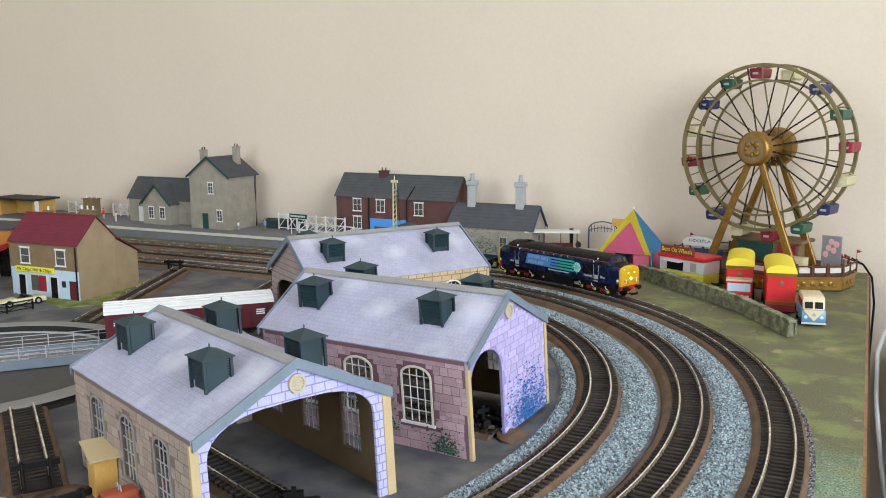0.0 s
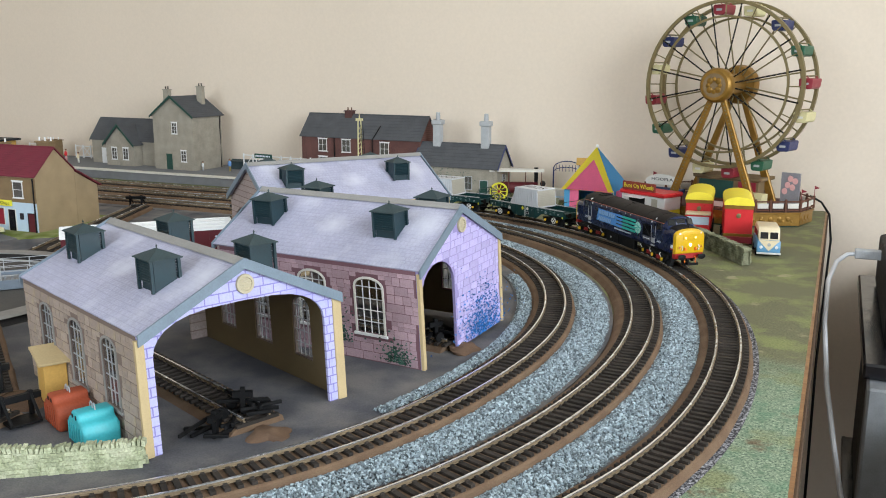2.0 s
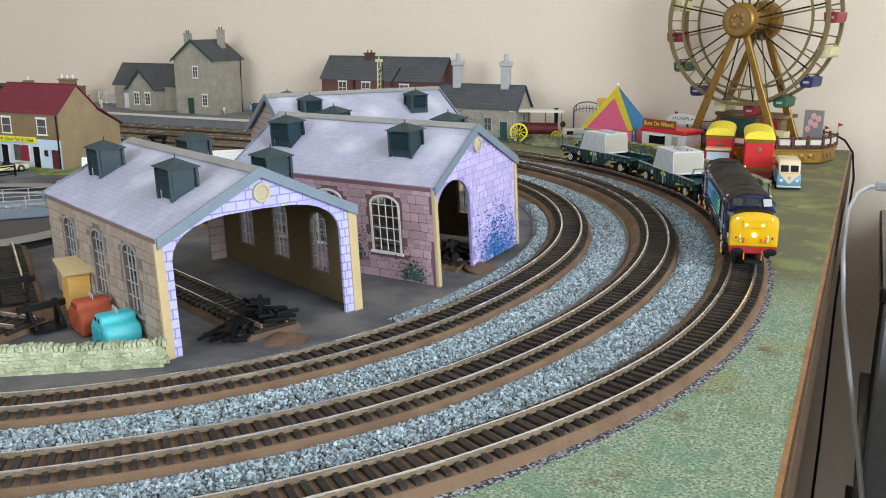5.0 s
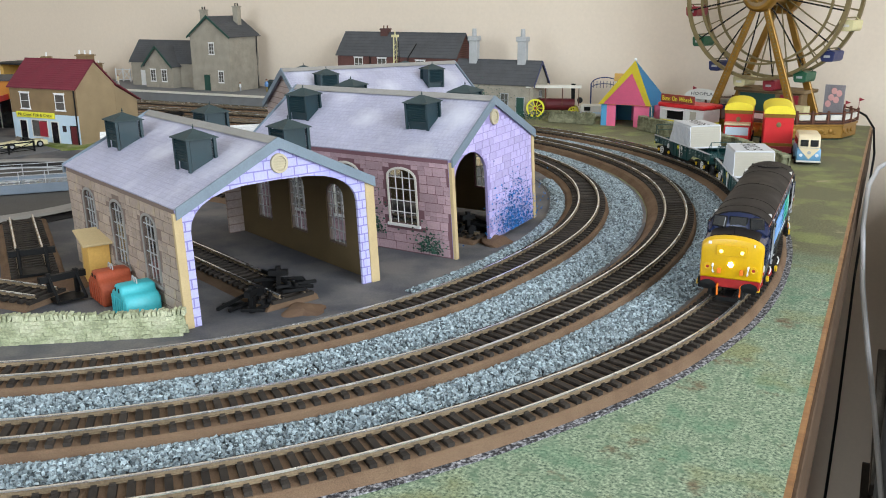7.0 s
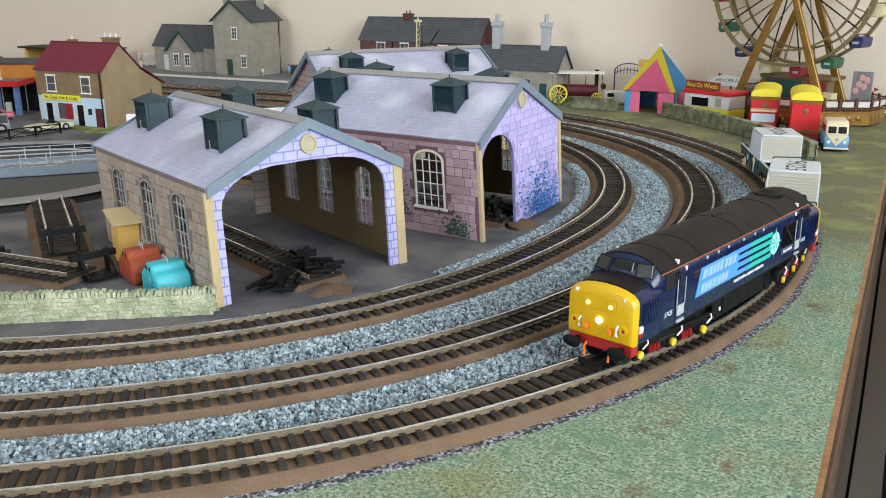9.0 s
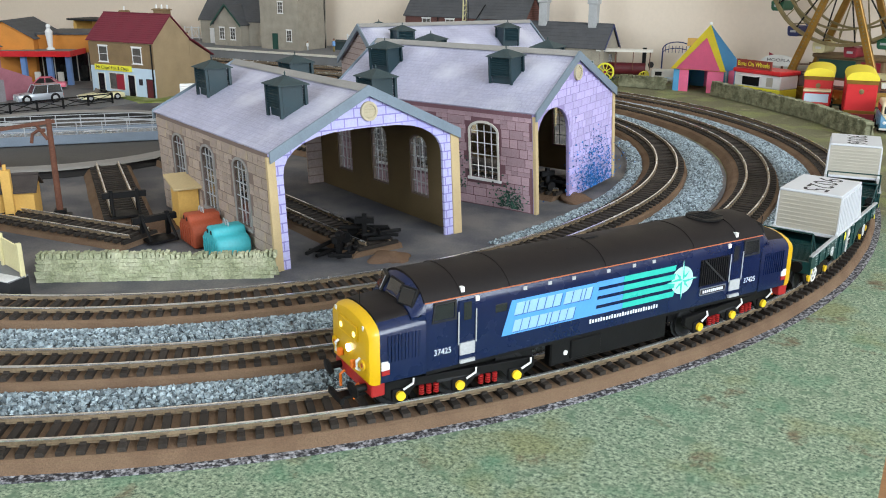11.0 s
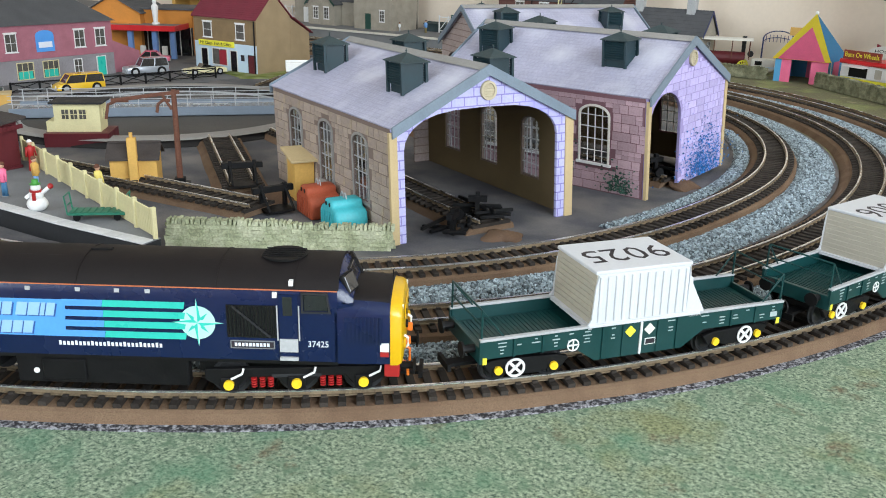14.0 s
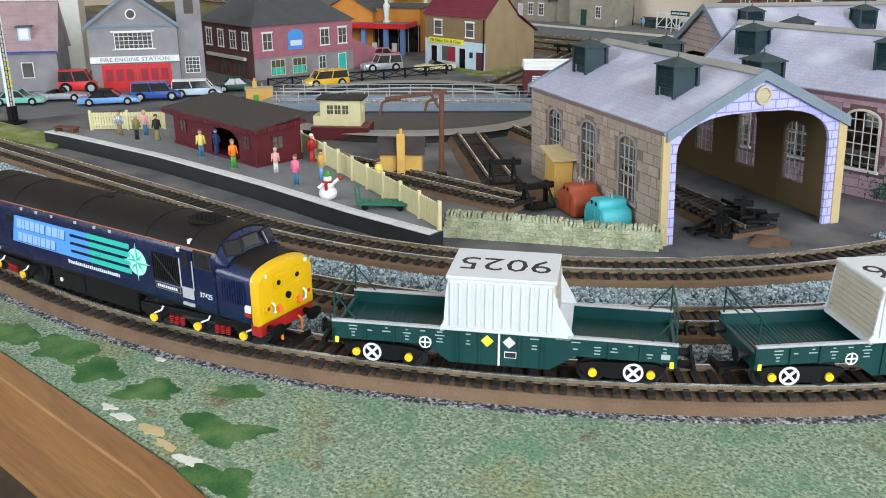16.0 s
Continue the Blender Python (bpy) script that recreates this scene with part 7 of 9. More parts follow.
    part("valance_board", prism([(x, 0.0305), (x + 0.0028, 0.0305), (x + 0.0028, 0.0272), (x + 0.0014, 0.0262), (x, 0.0272)], -0.0068, -0.0061, "y"), "maroon", shelter)
for k in range(16):
    y = -0.005 + k * 0.0030
    part("valance_board", prism([(y, 0.0306 + 0.0022 * k / 16), (y + 0.0027, 0.0306 + 0.0022 * k / 16), (y + 0.0027, 0.0268 + 0.003 * k / 16), (y, 0.0268 + 0.003 * k / 16)], SW + 0.0062, SW + 0.0069, "x"), "maroon", shelter)
add_window(shelter, Matrix.Identity(4), 0.016, 0.012, 0.011, 0.011, "maroon", (1, 1), False)
add_window(shelter, Matrix.Identity(4), 0.112, 0.012, 0.009, 0.011, "maroon", (1, 1), False)
add_window(shelter, on_face("r", SW, SD), 0.020, 0.011, 0.011, 0.011, "maroon", (1, 1), False)
part("plinth", box(-0.0008, SW + 0.0008, -0.0008, SD + 0.0008, 0, 0.0022), "maroon", shelter)

for lab, x, y, turn, coat, legs, hat, skirt in (
        ("painted figurine in a pale yellow jumper and jeans", -0.673, 0.229, 20, "jumper_yellow", "jeans", None, False),
        ("painted figurine in a dark blue uniform and cap", -0.668, 0.240, 60, "jacket_blue", "jacket_blue", "jacket_blue", False),
        ("painted figurine in an orange top and green trousers", -0.623, 0.229, 40, "orange", "door_green", "olive", False),
        ("small painted figurine in a pink coat", -0.589, 0.245, 10, "pale_pink", "offwhite", "lightgrey", False),
        ("painted figurine in a bright pink jacket and jeans", -0.549, 0.236, -30, "pink", "jeans", None, False),
        ("painted figurine in a long red and white robe", -0.598, 0.284, 30, "red", "red", "white", True),
        ("painted figurine in a tan top and blue trousers", -0.549, 0.258, 80, "sand", "car_blue", None, False),
        ("painted figurine in a yellow top by the fence", -0.499, 0.271, 140, "jumper_yellow", "jeans", None, False),
        ("painted figurine in a grey-blue coat", -0.797, 0.216, 0, "car_silver", "olive", None, False),
        ("painted figurine in a dark brown overcoat", -0.769, 0.219, 50, "olive", "darkgrey", "lightgrey", False),
        ("painted figurine in a pink jumper and dark jeans", -0.782, 0.233, 0, "pale_pink", "jeans", "sand", False),
        ("painted figurine in a dark dress", -0.757, 0.232, 20, "darkgrey", "olive", None, True)):
    figure(lab, at_xy(x, y, turn + 45, PZ), coat, legs, 0.0225 if "small" not in lab else 0.019, hat, skirt)
sn = thing("snowman", "white snowman ornament with green hat and red scarf", "ornament", at_xy(-0.505, 0.232, 40, PZ))
part("snow_body", join(ball((0, 0, 0.0042), 0.0062, 1, 1, 0.78, 16), ball((0, 0, 0.0098), 0.0042, 1, 1, 0.9, 14), ball((0, 0, 0.0142), 0.0030, 1, 1, 1, 12), tube((0.003, 0, 0.0105), (0.008, 0, 0.0145), 0.0012, 8), tube((-0.003, 0, 0.0105), (-0.006, -0.002, 0.008), 0.0012, 8)), "white", sn, smooth=True)
part("hat", join(lathe([(0.0032, 0.0163), (0.0032, 0.0168), (0.002, 0.017), (0.0018, 0.0195), (0.0, 0.0197)], 14)), "door_green", sn, "green hat")
part("scarf", ring_mesh([(0.0026, 0.0115), (0.0036, 0.0115), (0.0036, 0.0130), (0.0026, 0.0130)], 20), "red", sn, "red scarf")
part("scarf_end", box(-0.001, 0.001, -0.0048, -0.0036, 0.0068, 0.0118), "red", sn)
part("mitten", ball((0.0088, 0, 0.0152), 0.0018, seg=10), "red", sn, "red mitten")
for z in (0.0085, 0.0105):
    part("button", ball((0.0, -0.0041, z), 0.0005, seg=6), "black", sn)
tr = thing("luggage_trolley", "green four-wheeled platform luggage trolley", "trolley", at_xy(-0.462, 0.245, 42, PZ))
part("trolley_bed", box(-0.0165, 0.0165, -0.006, 0.006, 0.0035, 0.0048, 0.0003), "trolley_green", tr)
for k in range(9):
    part("bed_slat", box(-0.016 + k * 0.0038, -0.0132 + k * 0.0038, -0.006, 0.006, 0.0048, 0.0052), "trolley_green", tr)
for x in (-0.0165, 0.0165):
    part("end_frame", join(tube((x, -0.0055, 0.004), (x * 1.06, -0.0055, 0.015), 0.0005, 6), tube((x, 0.0055, 0.004), (x * 1.06, 0.0055, 0.015), 0.0005, 6), tube((x * 1.06, -0.0055, 0.015), (x * 1.06, 0.0055, 0.015), 0.0005, 6), tube((x * 1.03, -0.0055, 0.009), (x * 1.03, 0.0055, 0.009), 0.0004, 6)), "trolley_green", tr)
    for y in (-0.005, 0.005):
        part("wheel", tube((x * 0.7, y - 0.0006, 0.0021), (x * 0.7, y + 0.0006, 0.0021), 0.0021, 14), "black", tr)
sg = thing("signal_post", "white signal post with black base and ladder", "signal", at_xy(-0.982, 0.184, 20))
part("post", box(-0.0028, 0.0028, -0.0028, 0.0028, 0.016, 0.125, 0.0004), "white", sg)
part("post_base", join(box(-0.009, 0.009, -0.009, 0.009, 0, 0.003, 0.0004), box(-0.0035, 0.0035, -0.0035, 0.0035, 0.003, 0.018)), "black", sg)
for s in (-1, 1):
    part("ladder_side", tube((s * 0.002 + 0.006, -0.004, 0.003), (s * 0.002 + 0.006, -0.003, 0.12), 0.0004, 6), "black", sg)
for k in range(26):
    part("ladder_rung", tube((0.004, -0.004, 0.006 + 0.0044 * k), (0.008, -0.004, 0.006 + 0.0044 * k), 0.0003, 6), "black", sg)
for k in range(5):
    part("hazard_stripe", box(0.0038, 0.0042, -0.002, 0.002, 0.036 + 0.006 * k, 0.039 + 0.006 * k), "sign_yellow", sg)
part("signal_arm", box(-0.0006, 0.0006, -0.024, 0.004, 0.110, 0.117), "red", sg, "red signal arm")
bx = thing("wooden_bench", "low rust-red bench at the platform end", "bench", at_xy(-0.845, 0.187, 30, PZ))
part("seat", box(-0.012, 0.012, -0.004, 0.004, 0.004, 0.0052, 0.0002), "rust", bx)
for x in (-0.009, 0.009):
    part("leg", box(x - 0.001, x + 0.001, -0.004, 0.004, 0, 0.004), "rust", bx)
setting("verge", prism([(-0.83, 0.168), (-1.0, 0.125), (-1.06, 0.14), (-0.98, 0.175), (-0.862, 0.192)], 0.0010, 0.0040, "z", 0.001), "grass_bright", "bright green verge beside the platform ramp", "grass")

# ---- the fairground corner ----
dry_wall("dark mossy dry-stone wall along the fairground", [(-0.285, 1.243), (-0.205, 1.168), (-0.125, 1.082), (-0.062, 0.985)], 0.0185, 0.009, "drystone_dark", 3)
dry_wall("dark mossy dry-stone wall along the fairground", [(-0.43, 1.268), (-0.36, 1.262)], 0.0165, 0.009, "drystone_dark", 4)

fw = thing("ferris_wheel", "golden model ferris wheel with coloured gondolas on a fenced stage", "ferris wheel", at_xy(-0.130, 1.316, -18, 0.0))
# stage
hexa = [(0.128 * math.cos(a), 0.092 * math.sin(a)) for a in [radians(d) for d in (15, 60, 120, 165, 195, 240, 300, 345)]]
stage = part("stage", prism(hexa, 0.002, 0.020, "z", 0.001), "gold", fw, "ornate golden stage base")
part("stage_floor", prism([(x * 0.985, y * 0.985) for x, y in hexa], 0.0202, 0.0215, "z"), "brown_brick", stage, "brown stage floor")
part("stage_foot", prism([(x * 0.96, y * 0.96) for x, y in hexa], 0.0, 0.0022, "z"), "dark_green", stage)
for (x0, y0), (x1, y1) in zip(hexa, hexa[1:] + hexa[:1]):
    l = math.hypot(x1 - x0, y1 - y0)
    mm = Matrix.Translation((x0, y0, 0)) @ Matrix.Rotation(math.atan2(y1 - y0, x1 - x0), 4, "Z")
    if y0 > 0.05 and y1 > 0.05:
        continue
    if y0 < -0.07 and y1 < -0.07:
        spans = ((0.0, l * 0.32), (l * 0.68, l))
    else:
        spans = ((0.0, l),)
    for a, b in spans:
        part("fence_rail", moved(join(box(a, b, -0.0008, 0.0008, 0.0345, 0.0362), box(a, b, -0.0006, 0.0006, 0.0232, 0.0245)), mm), "rust", stage)
        n = max(2, round((b - a) / 0.022))
        for k in range(n + 1):
            part("fence_post", moved(box(a + (b - a) * k / n - 0.0014, a + (b - a) * k / n + 0.0014, -0.0014, 0.0014, 0.0215, 0.0385, 0.0003), mm), "rust", stage)
        for k in range(n):
            u0, u1 = a + (b - a) * k / n + 0.003, a + (b - a) * (k + 1) / n - 0.003
            part("fence_panel", moved(box(u0, u1, -0.0004, 0.0004, 0.0262, 0.0330), mm), "offwhite", stage, "pale fence panel")
    for k in range(int(l / 0.012)):
        u = 0.006 + k * 0.012
        part("scroll_ornament", moved(join(ball((u, 0.0, 0.0115), 0.0034, 1, 0.35, 1, 10), ball((u + 0.005, 0.0, 0.0085), 0.0018, 1, 0.4, 1, 8)), mm), "gold", stage)
    part("stage_moulding", moved(box(-0.001, l + 0.001, -0.0014, 0.0008, 0.0182, 0.0208, 0.0004), mm), "gold", stage)
for k in (0, 3, 7):
    x, y = hexa[k]
    part("flag", join(tube((x, y, 0.038), (x, y, 0.052), 0.0004, 6), prism([(x, 0.052), (x + 0.007, 0.0495), (x, 0.047)], y - 0.0002, y + 0.0002, "y")), "gond_red", stage, "small red pennant")
# wheel: axis along y, centre height
HZ, RW, HB = 0.187, 0.114, 0.024
wheel = part("wheel_hub", join(lathe([(0.0, -0.046), (0.020, -0.046), (0.0225, -0.044), (0.0240, -0.040), (0.0240, -0.032), (0.0215, -0.031), (0.0155, -0.028), (0.0155, 0.026), (0.026, 0.027), (0.028, 0.032), (0.028, 0.040), (0.020, 0.046), (0.0, 0.046)], 40, "y", (0, 0, HZ))), "gold", fw, "golden hub with rosette face", smooth=True)
part("hub_rosette", join(lathe([(0.0, -0.0466), (0.0165, -0.0466), (0.0165, -0.0460), (0.0, -0.0460)], 32, "y", (0, 0, HZ))), "brown_stone", wheel)
for k in range(8):
    a = k * math.pi / 4
    part("rosette_petal", ball((0.0085 * math.cos(a), -0.0468, HZ + 0.0085 * math.sin(a)), 0.0045, 1 if k % 2 else 0.7, 0.25, 1 if k % 2 else 0.7, 10), "gold", wheel)
for s in (-1, 1):
    y = s * HB
    for r, t, w in ((RW, 0.0022, 0.0026), (RW * 0.82, 0.0014, 0.0016)):
        b = bmesh.new()
        seg = 96
        prof = [(r - t, y - w), (r + t, y - w), (r + t, y + w), (r - t, y + w)]
        rows = [[b.verts.new((q * math.cos(2 * math.pi * i / seg), yy, HZ + q * math.sin(2 * math.pi * i / seg))) for q, yy in prof] for i in range(seg)]
        for i in range(seg):
            for j in range(4):
                b.faces.new((rows[i][j], rows[(i + 1) % seg][j], rows[(i + 1) % seg][(j + 1) % 4], rows[i][(j + 1) % 4]))
        bmesh.ops.recalc_face_normals(b, faces=b.faces[:])
        part("rim", b, "palegold", wheel, "pale golden rim", smooth=True)
    for k in range(16):
        a = 2 * math.pi * (k + 0.5) / 16
        c, sn_ = math.cos(a), math.sin(a)
        spoke = part("spoke", tube((0.014 * c, y, HZ + 0.014 * sn_), (RW * c, y, HZ + RW * sn_), 0.0011, 6), "black" if s < 0 else "palegold", wheel, "black spoke with bulb dots" if s < 0 else "")
        if s < 0:
            part("bulb", joined([ball(((0.026 + 0.0075 * j) * c, y - 0.0011, HZ + (0.026 + 0.0075 * j) * sn_), 0.0007, seg=5) for j in range(12)]), "palegold", spoke)
        a2 = 2 * math.pi * k / 16
        part("rim_strut", tube((RW * 0.82 * math.cos(a2), y, HZ + RW * 0.82 * math.sin(a2)), (RW * math.cos(a2), y, HZ + RW * math.sin(a2)), 0.0008, 6), "palegold", wheel)
GOND = ("gond_red", "gond_green", "gond_blue", "cream")
for k in range(16):
    a = 2 * math.pi * k / 16 + 0.12
    x, z = RW * math.cos(a), HZ + RW * math.sin(a)
    g = part("gondola", prism([(-0.0085, -0.0145), (-0.0095, -0.0040), (-0.0075, -0.0030), (0.0075, -0.0030), (0.0095, -0.0040), (0.0085, -0.0145), (0.0060, -0.0170), (-0.0060, -0.0170)], -0.0165, 0.0165, "y", 0.0008), GOND[k % 4], wheel, "painted gondola seat")
    g.matrix_basis = Matrix.Translation((x, 0, z))
    part("gondola_panel", box(-0.0040, 0.0040, -0.0172, -0.0166, -0.0115, -0.0085), "lightgrey" if GOND[k % 4] != "cream" else "offwhite", g)
    part("gondola_axle", tube((0, -HB, 0), (0, HB, 0), 0.0010, 8), "palegold", g)
    for s in (-1, 1):
        part("gondola_hanger", tube((0, s * 0.016, 0), (0.006, s * 0.016, -0.0045), 0.0007, 6), GOND[k % 4], g)
# supports
for s in (-1, 1):
    y = s * 0.034
    for e in (-1, 1):
        leg = part("support_leg", moved(prism([(e * 0.004 - 0.0042, HZ - 0.006), (e * 0.004 + 0.0042, HZ - 0.006), (e * 0.062 + 0.0060, 0.0218), (e * 0.062 - 0.0060, 0.0218)], y - 0.0028, y + 0.0028, "y", 0.0008), Matrix.Identity(4)), "gold", fw, "golden A-frame leg with bead trim")
        if s < 0:
            part("bead_trim", joined([ball((e * (0.006 + 0.056 * j / 34), y - 0.0030, HZ - 0.012 - (HZ - 0.036) * j / 34), 0.0012, seg=6) for j in range(35)]), "palegold", leg)
booth = part("ticket_booth", join(box(-0.045, 0.050, 0.012, 0.052, 0.0216, 0.052, 0.001), box(-0.050, 0.055, 0.008, 0.056, 0.052, 0.057, 0.001)), "brown_stone", fw, "brown boarded ride entrance")
part("booth_wall", box(0.020, 0.046, 0.0095, 0.0115, 0.024, 0.050), "gond_red", booth)
part("booth_wall", box(-0.040, 0.012, 0.0095, 0.0115, 0.024, 0.050), "dark_green", booth)
part("scenery_panel", box(0.074, 0.100, 0.030, 0.034, 0.0216, 0.066), "grey_stone", fw, "grey scenery board with painted pink clouds")
part("painted_cloud", join(*[ball((0.080 + 0.0035 * k, 0.0295, 0.040 + 0.007 * (k % 3) + 0.002 * k), 0.0042, 1, 0.08, 1.1, 10) for k in range(5)]), "pale_pink", fw)
part("entrance_steps", join(*[box(0.048 - 0.004 * k, 0.072, -0.030, -0.010, 0.0216 + 0.0045 * k, 0.026 + 0.0045 * k) for k in range(4)]), "cream", fw)
for x, y, c in ((0.060, -0.060, "jacket_blue"), (0.076, -0.058, "red"), (-0.078, -0.050, "lightgrey"), (-0.084, -0.046, "cream")):
    part("stage_ornament", join(lathe([(0.002, 0.0215), (0.0026, 0.024), (0.0016, 0.031), (0.0, 0.032)], 10, "z", (x, y, 0)), ball((x, y, 0.034), 0.0016, seg=8)), c, fw)

tent = thing("fair_tent", "striped pointed fair tent in yellow, pink and blue", "tent", at_xy(-0.312, 1.300, -4, 0.0))
TRD, TW, TH = 0.052, 0.034, 0.094
n = 4
ring = [(TRD * math.cos(2 * math.pi * (i + 0.5) / n - math.pi / 2), TRD * math.sin(2 * math.pi * (i + 0.5) / n - math.pi / 2)) for i in range(n)]
for i in range(n):
    (x0, y0), (x1, y1) = ring[i - 1], ring[i]
    mx, my = (x0 + x1) / 2, (y0 + y1) / 2
    for f0, f1, col in ((0.0, 0.30, "tent_blue"), (0.30, 0.70, "pink"), (0.70, 1.0, "tent_blue")) if i else ((0.0, 0.12, "tent_blue"), (0.12, 0.30, "pink"), (0.68, 1.0, "pink")):
        p0, p1 = (x0 + (x1 - x0) * f0, y0 + (y1 - y0) * f0), (x0 + (x1 - x0) * f1, y0 + (y1 - y0) * f1)
        part("tent_wall", prism([p0, p1, (p1[0] * 0.97, p1[1] * 0.97), (p0[0] * 0.97, p0[1] * 0.97)], 0, TW, "z"), col, tent, "striped canvas wall panel")
    b = bmesh.new()
    k = 1.10
    low0, low1 = Vector((x0 * k, y0 * k, TW - 0.002)), Vector((x1 * k, y1 * k, TW - 0.002))
    top_ = Vector((0, 0, TH))
    b.faces.new([b.verts.new(c) for c in (low0, low1, top_)])
    bmesh.ops.solidify(b, geom=b.faces[:], thickness=0.0012)
    part("tent_roof", b, "tent_yellow" if i % 2 == 0 else "tent_blue", tent, "sloping canvas roof panel")
    if i % 2 == 0:
        nrm = (low1 - low0).cross(top_ - low0).normalized() * 0.0009
        b = bmesh.new()
        base_mid = (low0 + low1) / 2
        b.faces.new([b.verts.new(c + nrm) for c in (base_mid.lerp(low0, 0.80), base_mid.lerp(low1, 0.80), base_mid.lerp(top_, 0.70))])
        bmesh.ops.solidify(b, geom=b.faces[:], thickness=0.0006)
        part("roof_panel", b, "pink", tent, "pink canvas triangle")
part("tent_finial", ball((0, 0, TH + 0.001), 0.0024, seg=10), "white", tent)
for x, y in ring[::2]:
    part("guy_rope", sweep([(x * 1.10, y * 1.10, TW), (x * 1.22, y * 1.22, 0.001)], 0.0005, 6), "offwhite", tent)

ft = thing("food_trailer", "red, white and yellow food trailer with a painted sign", "trailer", at_xy(-0.258, 1.238, -28, 0.0))
part("trailer_body", box(0, 0.076, 0, 0.036, 0.004, 0.018, 0.001), "sign_yellow", ft, "yellow lower body")
part("trailer_body", box(0, 0.076, 0, 0.036, 0.0181, 0.036, 0.001), "white", ft, "white upper body")
part("trailer_roof", box(-0.002, 0.078, -0.003, 0.039, 0.0361, 0.042, 0.0015), "fair_red", ft, "red roof")
# no opening is cut: a black panel gives the hatch its dark inside
part("serving_hatch", box(0.014, 0.042, -0.0005, 0.002, 0.0200, 0.0325), "black", ft, "black panel for the shaded inside of the serving hatch")
part("hatch_flap", moved(box(0.012, 0.044, -0.012, 0.0, 0, 0.0008), Matrix.Translation((0, 0, 0.033))), "white", ft)
sb = part("sign_board", box(0.004, 0.062, -0.0035, -0.0015, 0.0425, 0.0540, 0.0004), "sign_brown", ft, "dark red sign board")
lettering("lettering", "Buns On Wheels", 0.0090, "sign_yellow", sb, Matrix.Translation((0.033, -0.0037, 0.0482)) @ Matrix.Rotation(math.pi / 2, 4, "X"), "yellow painted lettering", 0.0001, width=0.052)
for x, c in ((0.010, "orange"), (0.024, "red"), (0.052, "orange")):
    part("painted_bun", ball((x, -0.0002, 0.011), 0.0055, 1, 0.1, 0.6, 12), c, ft)
part("notice", box(0.054, 0.064, -0.0006, -0.0001, 0.021, 0.033), "flask_cream", ft)
for x in (0.018, 0.060):
    for y in (0.001, 0.035):
        part("wheel", tube((x, y - 0.002, 0.0045), (x, y + 0.002, 0.0045), 0.0045, 16), "black", ft)
part("tow_bar", tube((0.076, 0.018, 0.006), (0.092, 0.018, 0.005), 0.0012, 8), "darkgrey", ft)


def fair_lorry(label, x, y, turn, cab, length=0.085, h=0.056):
    lo_ = thing("fair_lorry", label, "lorry", at_xy(x, y, turn, 0.0), "fairground lorries")
    W = 0.0165
    part("box_body", box(-W, W, 0.0, length, 0.008, h - 0.010, 0.001), "fair_red", lo_, "red box body")
    part("roof", prism([(-W - 0.001, h - 0.010)] + [(-(W + 0.001) * math.cos(math.pi * i / 10), h - 0.010 + 0.010 * math.sin(math.pi * i / 10) ** 0.7) for i in range(1, 10)] + [(W + 0.001, h - 0.010)], -0.002, length + 0.001, "y"), "tent_yellow", lo_, "rounded yellow roof", smooth=True)
    part("gold_band", box(-W - 0.0004, W + 0.0004, -0.0006, 0.0, h - 0.0145, h - 0.0105), "gold", lo_)
    part("crest", join(ball((0, -0.0005, h * 0.62), 0.0028, 1, 0.15, 1.1, 12)), "palegold", lo_, "small painted crest")
    if cab:
        part("cab", prism([(-0.024, 0.006), (-0.024, 0.017), (-0.020, 0.029), (-0.001, 0.029), (-0.001, 0.006)], -W * 0.95, W * 0.95, "x", 0.0012), "fair_red", lo_, "red cab")
        part("windscreen", moved(box(-W * 0.82, W * 0.82, -0.0004, 0.0004, 0, 0.0100), Matrix.Translation((0, -0.0240, 0.0178)) @ Matrix.Rotation(-0.32, 4, "X")), "pale_blue", lo_, "pale windscreen")
        part("cab_roof", box(-W * 0.95, W * 0.95, -0.021, 0.0, 0.0291, 0.0315, 0.0008), "camper_cream", lo_)
        for s in (-1, 1):
            part("headlight", tube((s * 0.011, -0.0245, 0.0115), (s * 0.011, -0.0236, 0.0115), 0.0016, 12), "white", lo_)
        part("bumper", box(-W, W, -0.0256, -0.0240, 0.005, 0.0085, 0.0004), "gond_red", lo_)
    else:
        part("lower_band", box(-W - 0.0004, W + 0.0004, -0.0006, 0.0, 0.012, 0.0155), "gold", lo_)
        part("tail_board", box(-W, W, -0.0010, 0.0, 0.004, 0.0115), "gond_red", lo_)
    for yy in (0.014, length - 0.016):
        for s in (-1, 1):
            part("wheel", tube((s * W - 0.002, yy, 0.0062), (s * W + 0.002, yy, 0.0062), 0.0062, 18), "black", lo_)
    if cab:
        for s in (-1, 1):
            part("wheel", tube((s * W * 0.9 - 0.002, -0.012, 0.0062), (s * W * 0.9 + 0.002, -0.012, 0.0062), 0.0062, 18), "black", lo_)
    return lo_


fair_lorry("red fairground lorry with yellow roof and low cab", -0.137, 1.145, 6, True)
fair_lorry("red fairground box trailer with yellow rounded roof", -0.083, 1.092, 8, False, 0.085, 0.060)
cv = thing("camper_van", "blue and cream camper van with split windscreen", "van", at_xy(-0.0435, 1.043, 10, 0.0) @ Matrix.Scale(0.88, 4))
part("lower_body", prism([(-0.0005, 0.004), (-0.0020, 0.012), (0.0, 0.022), (0.056, 0.022), (0.058, 0.012), (0.056, 0.004)], -0.0145, 0.0145, "x", 0.002, 2), "camper_blue", cv, "blue lower body", smooth=True)
